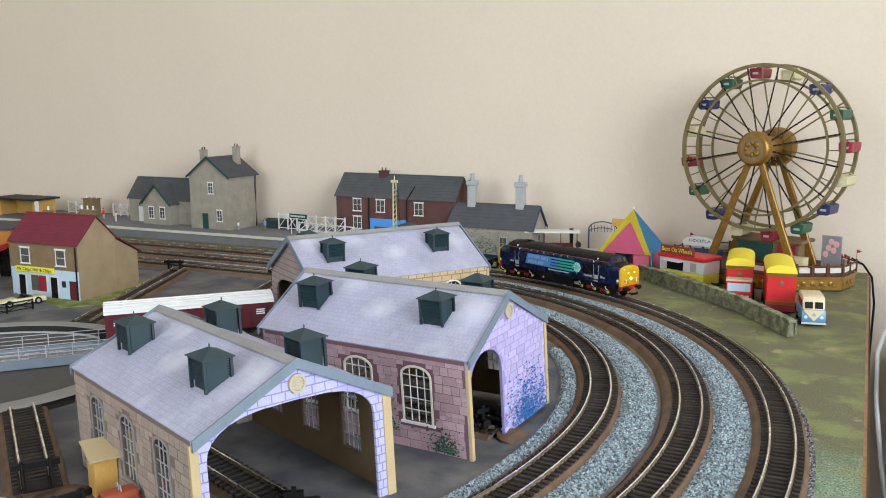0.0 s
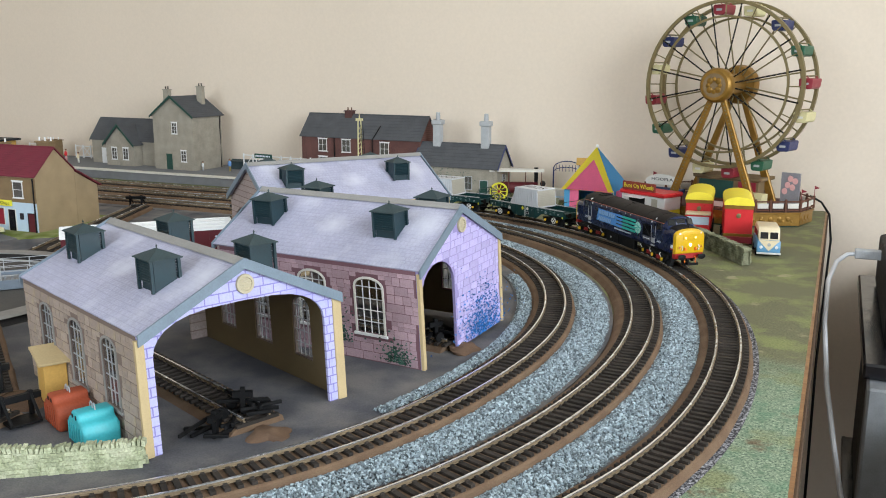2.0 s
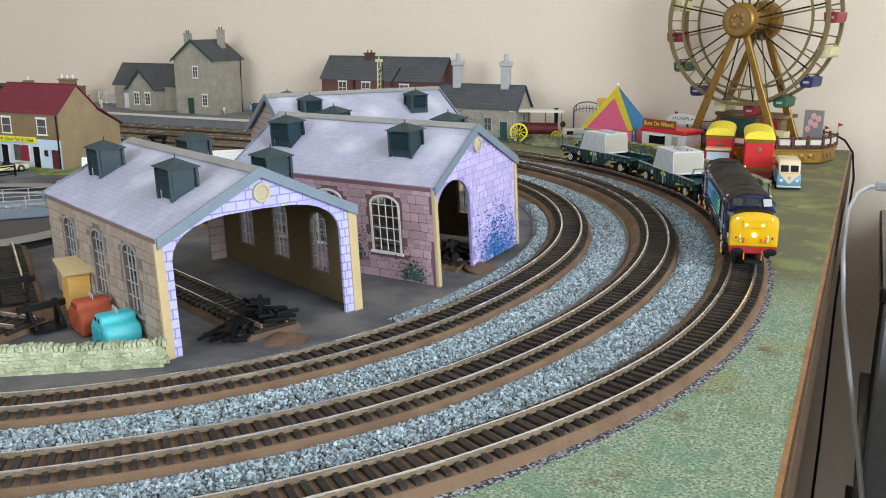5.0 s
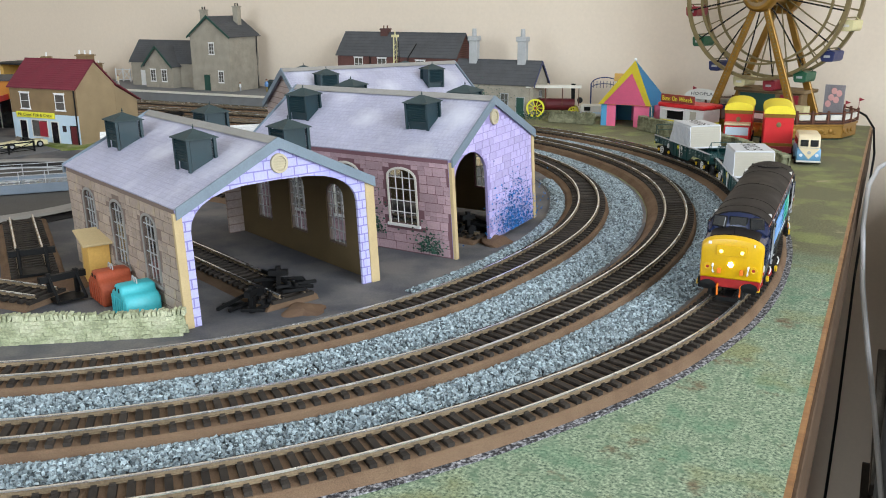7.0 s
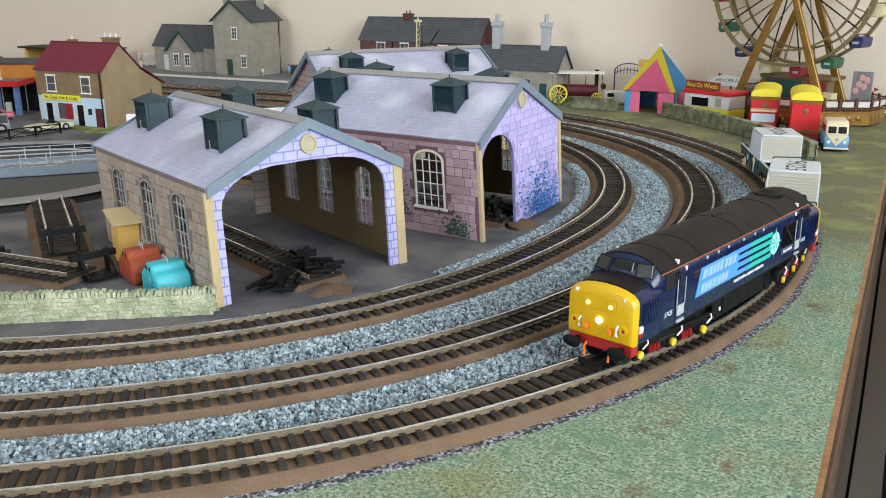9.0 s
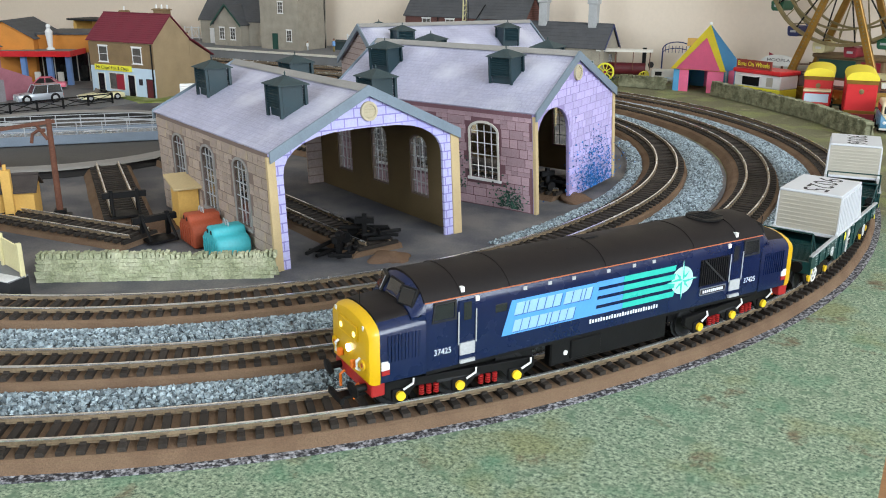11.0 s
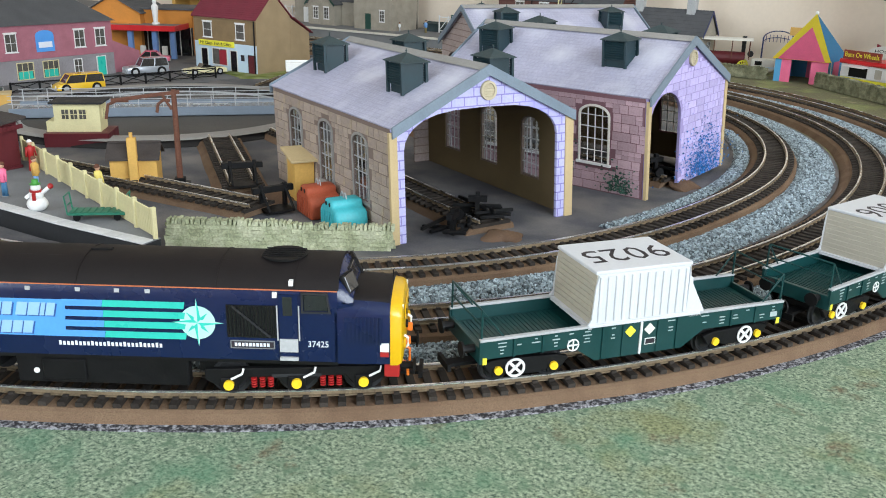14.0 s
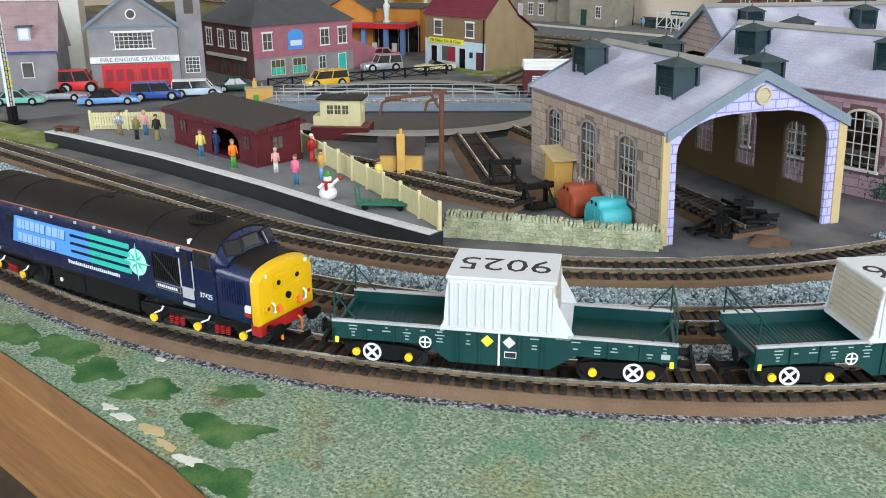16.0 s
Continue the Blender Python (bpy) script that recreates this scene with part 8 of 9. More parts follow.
part("upper_body", prism([(0.0005, 0.0215), (0.0055, 0.036), (0.010, 0.0385), (0.050, 0.0385), (0.056, 0.0215)], -0.0135, 0.0135, "x", 0.0025, 2), "camper_cream", cv, "cream upper body and roof", smooth=True)
part("front_vee", prism([(-0.0130, 0.0222), (0.0130, 0.0222), (0.0, 0.0080)], -0.0022, -0.0016, "y"), "camper_cream", cv, "cream vee on the nose")
for s in (-1, 1):
    part("windscreen", moved(box(s * 0.0060 - 0.0048, s * 0.0060 + 0.0048, -0.0006, 0.0002, 0, 0.0085, 0.0004), Matrix.Translation((0, 0.0012, 0.0238)) @ Matrix.Rotation(-0.30, 4, "X")), "cab_glass", cv, "split windscreen pane")
    part("headlight", lathe([(0.0, -0.001), (0.0019, -0.0006), (0.0021, 0.0), (0.0, 0.0002)], 14, "y", (s * 0.0095, -0.0018, 0.0130)), "white", cv)
    for k in range(3):
        part("side_window", box(s * 0.0134, s * 0.0142, 0.009 + 0.014 * k, 0.020 + 0.014 * k, 0.0245, 0.0325, 0.0002), "cab_glass", cv)
    for y in (0.011, 0.045):
        part("wheel", tube((s * 0.0140 - 0.0015, y, 0.0050), (s * 0.0140 + 0.0015, y, 0.0050), 0.0050, 18), "black", cv)
part("badge", lathe([(0.0, -0.0028), (0.0022, -0.0026), (0.0022, -0.0020), (0.0, -0.0020)], 16, "y", (0, 0, 0.0165)), "lightgrey", cv)
part("bumper", box(-0.015, 0.015, -0.0042, -0.0025, 0.0040, 0.0065, 0.0006), "offwhite", cv)

# showman's engine and its friends by the cottage
te = thing("traction_engine", "maroon showman's traction engine with white canopy and yellow wheels", "traction engine", at_xy(-0.488, 1.325, 18, 0.0))
part("boiler", tube((0.012, 0, 0.019), (0.072, 0, 0.019), 0.0095, 20), "maroon", te, "maroon boiler")
part("firebox", box(0.002, 0.022, -0.010, 0.010, 0.008, 0.026, 0.001), "maroon", te)
part("canopy", prism([(-0.014, 0.046)] + [(-0.014 * math.cos(math.pi * i / 8), 0.046 + 0.004 * math.sin(math.pi * i / 8)) for i in range(1, 8)] + [(0.014, 0.046)], -0.006, 0.082, "x"), "offwhite", te, "white canopy roof")
for x in (0.0, 0.025, 0.052, 0.078):
    for y in (-0.012, 0.012):
        part("canopy_post", tube((x, y, 0.018), (x, y, 0.0465), 0.0007, 6), "rust", te)
part("chimney", tube((0.069, 0, 0.026), (0.069, 0, 0.052), 0.0028, 12, 0.0034), "black", te)
part("dynamo", tube((0.080, -0.005, 0.026), (0.080, 0.005, 0.026), 0.0045, 14), "darkgrey", te)
for x, r, w in ((0.010, 0.0145, 0.0155), (0.070, 0.0085, 0.0120)):
    for s in (-1, 1):
        wh = part("wheel", moved(ring_mesh([(r * 0.82, -0.002), (r, -0.002), (r, 0.002), (r * 0.82, 0.002)], 28), Matrix.Translation((x, s * w, r)) @ Matrix.Rotation(math.pi / 2, 4, "X")), "sign_yellow", te, "yellow spoked wheel")
        for k in range(10):
            a = 2 * math.pi * k / 10
            part("spoke", tube((x, s * w, r), (x + r * 0.85 * math.cos(a), s * w, r + r * 0.85 * math.sin(a)), 0.0007, 6), "sign_yellow", wh)
        part("wheel_hub", tube((x, s * w - 0.002, r), (x, s * w + 0.002, r), 0.0022, 12), "gond_red", wh)
gp = thing("fairground_gate", "ornate dark ironwork arch on a fair ride", "gate", at_xy(-0.405, 1.385, 5, 0.0))
for x in (0, 0.046):
    part("gate_post", box(x - 0.001, x + 0.001, -0.001, 0.001, 0, 0.050), "gond_blue", gp)
part("gate_arch", join(sweep([(0.023 + 0.023 * math.cos(a), 0, 0.048 + 0.012 * math.sin(a)) for a in [math.pi * i / 10 for i in range(11)]], 0.0009, 6), sweep([(0.023 + 0.023 * math.cos(a), 0, 0.042 + 0.008 * math.sin(a)) for a in [math.pi * i / 10 for i in range(11)]], 0.0007, 6), *[tube((0.004 + 0.0054 * k, 0, 0.043), (0.004 + 0.0054 * k, 0, 0.054), 0.0005, 6) for k in range(8)]), "gond_blue", gp)
hs = thing("hoopla_stall", "small white fairground stall with arched sign", "stall", at_xy(-0.245, 1.352, -12, 0.0))
part("stall_body", box(0, 0.050, 0, 0.030, 0, 0.028, 0.0008), "jacket_blue", hs, "dark blue stall body")
part("stall_sign", prism([(0, 0.036)] + [(0.025 - 0.027 * math.cos(math.pi * i / 8), 0.040 + 0.012 * math.sin(math.pi * i / 8)) for i in range(9)] + [(0.050, 0.036)], -0.002, 0.0, "y"), "offwhite", hs, "white arched sign")
lettering("lettering", "HOOPLA", 0.0065, "ink", hs, Matrix.Translation((0.025, -0.0022, 0.0440)) @ Matrix.Rotation(math.pi / 2, 4, "X"), "dark sign lettering", 0.0001, width=0.034)
for x in (0.002, 0.048):
    part("stall_post", tube((x, 0, 0.028), (x, 0, 0.038), 0.0009, 6), "offwhite", hs)
ts = thing("ticket_stand", "small cream and orange ticket stand behind the tent", "stall", at_xy(-0.362, 1.372, 0, 0.0))
part("stand_frame", join(box(0, 0.002, 0, 0.002, 0, 0.062), box(0.024, 0.026, 0, 0.002, 0, 0.062)), "offwhite", ts)
part("stand_board", box(-0.001, 0.027, -0.001, 0.003, 0.056, 0.068), "sand", ts)
cr = thing("caravan", "small pale grey and cream caravan beside the engine", "caravan", at_xy(-0.402, 1.322, 14, 0.0))
part("caravan_body", box(0, 0.034, 0, 0.020, 0.004, 0.022, 0.003, 2), "offwhite", cr, smooth=True)
part("caravan_band", box(-0.0004, 0.0344, -0.0004, 0.0204, 0.008, 0.011), "pale_blue", cr)
part("window", box(0.006, 0.016, -0.0004, 0.001, 0.013, 0.019), "cab_glass", cr)
for y in (0.002, 0.018):
    part("wheel", tube((0.017, y - 0.0015, 0.0035), (0.017, y + 0.0015, 0.0035), 0.0035, 14), "black", cr)

# ---- the rear station and cottages ----
SZ = 0.0175
setting("station_platform", prism([(-2.5, 1.252), (-0.88, 1.252), (-0.80, 1.300), (-0.80, 1.415), (-2.5, 1.415)], 0.0005, SZ, "z"), "platform", "grey rear station platform", "platform")
setting("platform_edging", box(-2.5, -0.885, 1.249, 1.262, SZ - 0.002, SZ + 0.0008), "offwhite", "pale painted platform edge", "platform")
st = thing("station_house", "grey stone station house with steep slate roofs", "model building", at_xy(-1.178, 1.308, -2, SZ))
G = 0.098
part("wall", prism([(0, 0), (G, 0), (G, 0.103), (G / 2, 0.137), (0, 0.103)], 0, 0.080, "y"), "render_stone", st, "rough grey stone wall")
for side in (0, 1):
    part("roof", roof_slab(-0.004, 0.084, G / 2, G / 2 + 0.005, 0.0995, 0.137, "y", side, rows=12), "slate", st, "dark slate roof")
for s in (-1, 1):
    part("bargeboard", prism([(G / 2, 0.1400), (G / 2, 0.1350), (G / 2 + s * 0.0535, 0.0970), (G / 2 + s * 0.0535, 0.1010)], -0.0052, -0.0042, "y"), "dark_green", st, "dark green bargeboard")
add_window(st, Matrix.Identity(4), G / 2 + 0.004, 0.068, 0.013, 0.021, "white", (1, 2), True)
add_window(st, Matrix.Identity(4), G * 0.74, 0.016, 0.013, 0.021, "white", (1, 2), True)
add_door(st, Matrix.Identity(4), G * 0.38, 0.015, 0.030, "dark_green", "render_stone")
chimney(st, 0.012, 0.030, 0.100, 0.150, 0.012, 0.010, "render_stone", 2, "black")
chimney(st, G - 0.030, 0.060, 0.118, 0.156, 0.012, 0.010, "render_stone", 2, "black")
part("drain_pipe", sweep([(G + 0.001, 0.076, 0.101), (G + 0.0015, 0.074, 0.080), (G + 0.0015, 0.074, 0.0)], 0.0011, 8), "black", st)
sx = house("station_wing", "low grey stone station wing with slate roof", at_xy(-1.372, 1.342, -2, SZ), 0.190, 0.060, 0.050, 0.088, "render_stone", "slate", rows=11, trim="dark_green")
porch = part("porch", prism([(0.062, 0), (0.136, 0), (0.136, 0.044), (0.099, 0.079), (0.062, 0.044)], -0.022, 0.028, "y"), "render_stone", sx, "gabled stone porch")
for side in (0, 1):
    part("porch_roof", roof_slab(-0.027, 0.030, 0.099, 0.041, 0.040, 0.079, "y", side, rows=8), "slate", porch)
for s in (-1, 1):
    part("bargeboard", prism([(0.099, 0.0822), (0.099, 0.0772), (0.099 + s * 0.0415, 0.0372), (0.099 + s * 0.0415, 0.0418)], -0.0282, -0.0272, "y"), "dark_green", porch)
for u in (0.084, 0.114):
    add_window(sx, Matrix.Translation((0, -0.022, 0)), u, 0.012, 0.014, 0.023, "white", (1, 2), True)
add_door(sx, Matrix.Identity(4), 0.034, 0.013, 0.030, "white", "white", label="white glazed door")

sh2 = thing("platform_shelter", "ochre platform shelter with dark flat roof", "shelter", at_xy(-1.72, 1.30, 0, SZ))
part("shelter_wall", join(box(0, 0.120, 0.045, 0.050, 0, 0.036), box(0, 0.004, 0, 0.045, 0, 0.036), box(0.116, 0.120, 0, 0.045, 0, 0.036)), "sand", sh2)
part("shelter_roof", box(-0.008, 0.130, -0.012, 0.056, 0.0362, 0.0402, 0.0006), "darkgrey", sh2)
for x in (0.0, 0.110):
    part("front_panel", box(x, x + 0.010, -0.001, 0.001, 0, 0.030), "sand", sh2)
part("notice", box(0.124, 0.134, -0.006, -0.004, 0.014, 0.036), "white", sh2)


def lattice_fence(x, y, length, turn, height=0.026, label="white lattice station fence"):
    f = thing("lattice_fence", label, "fence", at_xy(x, y, turn, SZ), "white lattice fences")
    part("rail", box(0, length, -0.0008, 0.0008, height - 0.0016, height), "white", f)
    part("rail", box(0, length, -0.0008, 0.0008, 0.003, 0.0046), "white", f)
    n = max(2, round(length / 0.022))
    for k in range(n + 1):
        part("post", box(length * k / n - 0.001, length * k / n + 0.001, -0.001, 0.001, 0, height + 0.002), "white", f)
        if k < n:
            u0, u1 = length * k / n, length * (k + 1) / n
            part("brace", tube((u0, 0, 0.004), (u1, 0, height - 0.001), 0.0008, 6), "white", f)
            if k % 2:
                part("brace", tube((u0, 0, height - 0.001), (u1, 0, 0.004), 0.0008, 6), "white", f)
    return f


lattice_fence(-1.60, 1.385, 0.095, 0)
lattice_fence(-1.47, 1.39, 0.085, 0)
lattice_fence(-1.005, 1.355, 0.16, -6, 0.030)
ch_ = thing("brick_stack", "brown brick chimney stack with white pots behind the shop", "chimney", at_xy(-1.50, 1.36, 0, SZ))
chimney(ch_, 0, 0, 0, 0.040, 0.030, 0.020, "brown_stone", 3, "white")
gate = thing("level_crossing_gate", "white braced level crossing gate with green name board", "gate", at_xy(-0.935, 1.322, -8, SZ))
for k, (z0, z1) in enumerate(((0.006, 0.0075), (0.020, 0.0215))):
    part("gate_rail", box(0, 0.130, -0.0009, 0.0009, z0, z1), "white", gate)
for k in range(7):
    x = 0.130 * k / 6
    part("gate_post", box(x - 0.0008, x + 0.0008, -0.0010, 0.0010, 0, 0.0225), "white", gate)
    if k < 6:
        part("gate_brace", tube((x, 0, 0.007), (x + 0.130 / 6, 0, 0.0205), 0.0008, 6), "white", gate)
nb = part("name_board", box(-0.012, 0.030, -0.012, -0.0105, 0.030, 0.038), "dark_green", gate, "dark green name board")
part("board_lettering", join(*[box(-0.009 + 0.0036 * k, -0.0066 + 0.0036 * k, -0.0124, -0.0121, 0.0325, 0.0355) for k in range(10)]), "letter", nb)
for x in (-0.010, 0.028):
    part("board_post", box(x - 0.0006, x + 0.0006, -0.0104, -0.0094, 0, 0.030), "white", gate)
hut2 = house("store_hut", "small grey-green lineside hut on the platform", at_xy(-1.045, 1.362, 0, SZ), 0.075, 0.026, 0.014, 0.016, "vent_roof", "vent_roof", rows=0, over=0.002, cat="hut")
figure("seated painted figurine in dark clothes on the platform", at_xy(-1.085, 1.325, 0, SZ), "darkgrey", "darkgrey", 0.024)
figure("small painted figurine in white on the platform", at_xy(-1.072, 1.318, 0, SZ), "white", "lightgrey", 0.017)
figure("painted figurine in a blue jacket on the platform", at_xy(-1.015, 1.325, 0, SZ), "car_blue", "olive", 0.024)
figure("painted figurine in red on the rear platform", at_xy(-1.44, 1.335, 0, SZ), "fair_red", "pale_pink", 0.024)
figure("painted figurine in cream on the rear platform", at_xy(-1.385, 1.315, 0, SZ), "camper_cream", "offwhite", 0.022)

tr1 = house("terrace_house", "brown brick terrace with grey slate roof and shopfront", at_xy(-0.872, 1.352, -3, 0.0), 0.245, 0.062, 0.090, 0.126, "brick_brown", "slate", rows=8)
add_window(tr1, Matrix.Identity(4), 0.046, 0.062, 0.018, 0.022, "white", (1, 1), True)
add_window(tr1, Matrix.Identity(4), 0.096, 0.062, 0.018, 0.022, "white", (1, 1), True)
add_window(tr1, Matrix.Identity(4), 0.175, 0.060, 0.018, 0.022, "white", (1, 1), True)
add_window(tr1, Matrix.Identity(4), 0.046, 0.030, 0.018, 0.022, "white", (1, 1), True)
part("shop_front", box(0.074, 0.150, -0.002, 0.0, 0.004, 0.050), "sky_blue", tr1, "blue shopfront")
part("shop_window", box(0.084, 0.140, -0.003, -0.0021, 0.012, 0.036), "pane", tr1)
part("drain_pipe", tube((0.072, -0.002, 0.088), (0.072, -0.002, 0.0), 0.001, 8), "black", tr1)
part("drain_pipe", sweep([(0.165, 0.005, 0.110), (0.152, -0.003, 0.086), (0.152, -0.003, 0.0)], 0.001, 8), "black", tr1)
chimney(tr1, 0.085, 0.031, 0.112, 0.134, 0.015, 0.012, "brown_brick", 2, "rust")
ct = house("cottage", "low grey stone cottage with dark roof and tall chimneys", at_xy(-0.628, 1.318, -2, 0.0), 0.150, 0.060, 0.052, 0.085, "render_stone", "slate", rows=7, trim="gond_blue")
for x in (0.030, 0.118):
    c = part("chimney", join(box(x - 0.007, x + 0.007, 0.024, 0.036, 0.072, 0.124, 0.0006), box(x - 0.009, x + 0.009, 0.022, 0.038, 0.116, 0.124, 0.001), tube((x, 0.030, 0.124), (x, 0.030, 0.136), 0.004, 10, 0.0034)), "lightgrey", ct, "tall pale grey chimney")
for u in (0.022, 0.100):
    add_window(ct, Matrix.Identity(4), u, 0.014, 0.014, 0.022, "lightgrey", (1, 1), False)
add_door(ct, Matrix.Identity(4), 0.128, 0.013, 0.030, "dark_green", "lightgrey")
add_window(ct, on_face("r", 0.150, 0.060), 0.030, 0.020, 0.012, 0.020, "lightgrey", (1, 1), False)
part("climbing_plant", moved(leaf_clump((0.062, -0.0006, 0.014), (0.020, 0.016), 300, "y", 71), Matrix.Identity(4)), "ivy", ct, "green climbing plant on the wall")
mast = thing("signal_mast", "cream lattice signal mast with ladder", "signal", at_xy(-0.700, 1.262, 0, 0.0))
for s in (-1, 1):
    part("mast_leg", tube((s * 0.0045, 0, 0), (s * 0.0025, 0, 0.128), 0.0011, 8), "cream", mast)
    part("ladder_side", tube((0.012 + s * 0.002, -0.003, 0), (0.006 + s * 0.002, -0.003, 0.118), 0.0005, 6), "black", mast)
for k in range(14):
    part("mast_brace", tube((-0.004, 0, 0.008 * k + 0.004), (0.004, 0, 0.008 * k + 0.012), 0.0006, 6), "cream", mast)
    part("ladder_rung", tube((0.010 - 0.00045 * k, -0.003, 0.008 * k + 0.006), (0.014 - 0.00045 * k, -0.003, 0.008 * k + 0.006), 0.0004, 6), "black", mast)
part("mast_cap", join(box(-0.006, 0.006, -0.002, 0.002, 0.124, 0.128), tube((0, 0, 0.128), (0, 0, 0.136), 0.0012, 8, 0.0004)), "cream", mast)
hedge_pts = [(-0.80 + 0.012 * i, 1.285 + 0.003 * math.sin(i)) for i in range(30)]
rh = random.Random(5)
hb = []
for i in range(900):
    x, y = rh.choice(hedge_pts)
    b = bmesh.new()
    tri_box(b, -0.0012, 0.0012, -0.0002, 0.0002, -0.0008, 0.0008)
    hb.append(moved(b, Matrix.Translation((x + rh.gauss(0, 0.005), y + rh.gauss(0, 0.004), abs(rh.gauss(0, 0.006)))) @ Euler((rh.uniform(0, 6), rh.uniform(0, 6), rh.uniform(0, 6))).to_matrix().to_4x4()))
tagged(part("hedge", joined(hb), "ivy"), "low green hedge below the cottages", "hedge", kind="stuff")

# ---- the town at the left ----
setting("road", prism([(-1.9, 0.16), (-1.0, 0.20), (-0.955, 0.45), (-0.905, 0.76), (-0.95, 0.80), (-1.9, 0.80)], 0.0010, 0.0020, "z"), "road", "grey printed town road", "road")
setting("verge", prism([(-0.985, 0.782), (-0.90, 0.755), (-0.855, 0.80), (-0.905, 0.93), (-1.0, 0.93)], 0.0010, 0.0024, "z"), "grass_bright", "bright green verge beside the shop", "grass")
cs = house("fish_shop", "brown brick fish and chip shop with dark red tile roof", at_xy(-1.029, 0.791, 1.5, 0.0), 0.121, 0.066, 0.076, 0.108, "tan_brick", "tile_red", rows=14, over=0.003)
part("upper_front", box(0.0, 0.121, -0.0012, 0.0, 0.040, 0.072), "brown_stone", cs, "brown stone upper front")
part("lower_front", box(0.0, 0.121, -0.0012, 0.0, 0.0, 0.040), "pale_blue", cs, "pale blue painted shopfront")
fmx = Matrix.Translation((0, -0.0012, 0))
add_window(cs, fmx, 0.028, 0.046, 0.017, 0.021, "white", (0, 1), True)
add_window(cs, fmx, 0.092, 0.046, 0.017, 0.021, "white", (0, 1), True)
sgn = part("sign_board", box(0.010, 0.080, -0.0034, -0.0013, 0.0345, 0.0420, 0.0003), "sign_yellow", cs, "yellow shop sign")
lettering("lettering", "Mr Chips' Fish & Chips", 0.0060, "ink", sgn, Matrix.Translation((0.045, -0.0036, 0.0382)) @ Matrix.Rotation(math.pi / 2, 4, "X"), "dark green sign lettering", 0.0001, width=0.062)
add_door(cs, fmx, 0.020, 0.012, 0.030, "blackgloss", "offwhite")
add_door(cs, fmx, 0.078, 0.012, 0.030, "blackgloss", "offwhite")
add_door(cs, fmx, 0.112, 0.011, 0.026, "maroon", "darkgrey")
add_window(cs, fmx, 0.050, 0.009, 0.030, 0.023, "offwhite", (1, 0), False)
part("window_poster", box(0.050, 0.064, -0.0026, -0.0022, 0.010, 0.030), "gond_red", cs, "dark red window poster")
part("notice", box(0.092, 0.098, -0.0022, -0.0013, 0.018, 0.026), "ink", cs)
part("drain_pipe", tube((0.119, -0.0022, 0.072), (0.119, -0.0022, 0.0), 0.0009, 8), "black", cs)
chimney(cs, 0.100, 0.042, 0.090, 0.116, 0.020, 0.012, "brown_stone", 3, "white")
chimney(cs, 0.028, 0.042, 0.090, 0.112, 0.010, 0.009, "brown_stone", 1, "white")
part("rear_wing", prism([(0.0662, 0), (0.105, 0), (0.105, 0.052), (0.0662, 0.074)], 0.070, 0.121, "x"), "tan_brick", cs)
part("rear_wing_roof", prism([(0.0702, 0.0735), (0.109, 0.0505), (0.109, 0.0520), (0.0702, 0.0750)], 0.066, 0.125, "x"), "tile_red", cs)

gs = thing("filling_station", "orange garage with red canopy on blue pillars", "model building", at_xy(-1.222, 0.764, 31, 0.0))
part("garage_wall", prism([(-0.035, 0), (0.050, 0), (0.050, 0.066), (0.0075, 0.090), (-0.035, 0.066)], 0.046, 0.150, "y"), "orange_card", gs, "orange gabled garage")
for side in (0, 1):
    part("garage_roof", roof_slab(0.041, 0.154, 0.0075, 0.047, 0.0640, 0.0905, "y", side, rows=8), "slate", gs)
part("side_wall", box(-0.030, 0.034, 0.040, 0.0455, 0, 0.050), "orange_card", gs, "orange panelled wall")
part("rear_wall", box(0.051, 0.128, 0.060, 0.150, 0, 0.070), "orange_card", gs)
part("rear_roof", box(0.049, 0.131, 0.057, 0.153, 0.0701, 0.073), "slate", gs)
part("canopy", box(0.0, 0.120, 0.0, 0.058, 0.0465, 0.0490), "grey", gs, "grey flat canopy")
for a0, a1, b0, b1 in ((-0.0022, 0.1222, -0.0024, -0.0002), (0.1202, 0.1224, 0.0, 0.058), (-0.0024, -0.0002, 0.0, 0.058)):
    part("canopy_edge", box(a0, a1, b0, b1, 0.0430, 0.0510), "fair_red", gs, "red canopy edge")
for x in (0.048, 0.086, 0.114):
    part("pillar", box(x - 0.0035, x + 0.0035, 0.006, 0.013, 0, 0.0464), "pillar_blue", gs, "blue canopy pillar")
part("shop_front", box(0.036, 0.128, 0.0560, 0.0598, 0, 0.044), "cab_glass", gs, "dark glazed kiosk front")
for k in range(6):
    part("mullion", box(0.038 + 0.0175 * k, 0.0392 + 0.0175 * k, 0.0548, 0.0559, 0, 0.044), "offwhite", gs)
for x in (0.066, 0.100):
    part("petrol_pump", box(x - 0.004, x + 0.004, 0.007, 0.012, 0, 0.020, 0.0008), "offwhite", gs)
stt = part("statue", join(lathe([(0.006, 0.0491), (0.006, 0.0515), (0.0035, 0.0525), (0.0045, 0.066), (0.0055, 0.076), (0.002, 0.081), (0.0, 0.0812)], 14, "z", (0.075, 0.045, 0)), ball((0.075, 0.045, 0.0835), 0.0034, seg=10)), "white", gs, "plain white roof statue")

pb = thing("corner_pub", "pink and dark red brick corner pub with hipped slate roof", "model building", at_xy(-1.055, 0.513, 0, 0.0))
PH = 0.071
part("side_wall", prism([(0, 0), (-0.135, 0), (-0.135, 0.160), (0, 0.160)], 0, PH, "z"), "brick_brown", pb, "dark red brick wall")
part("front_wall", box(0.0002, 0.0016, -0.001, 0.160, 0.030, PH), "pink_brick", pb, "pink brick upper front")
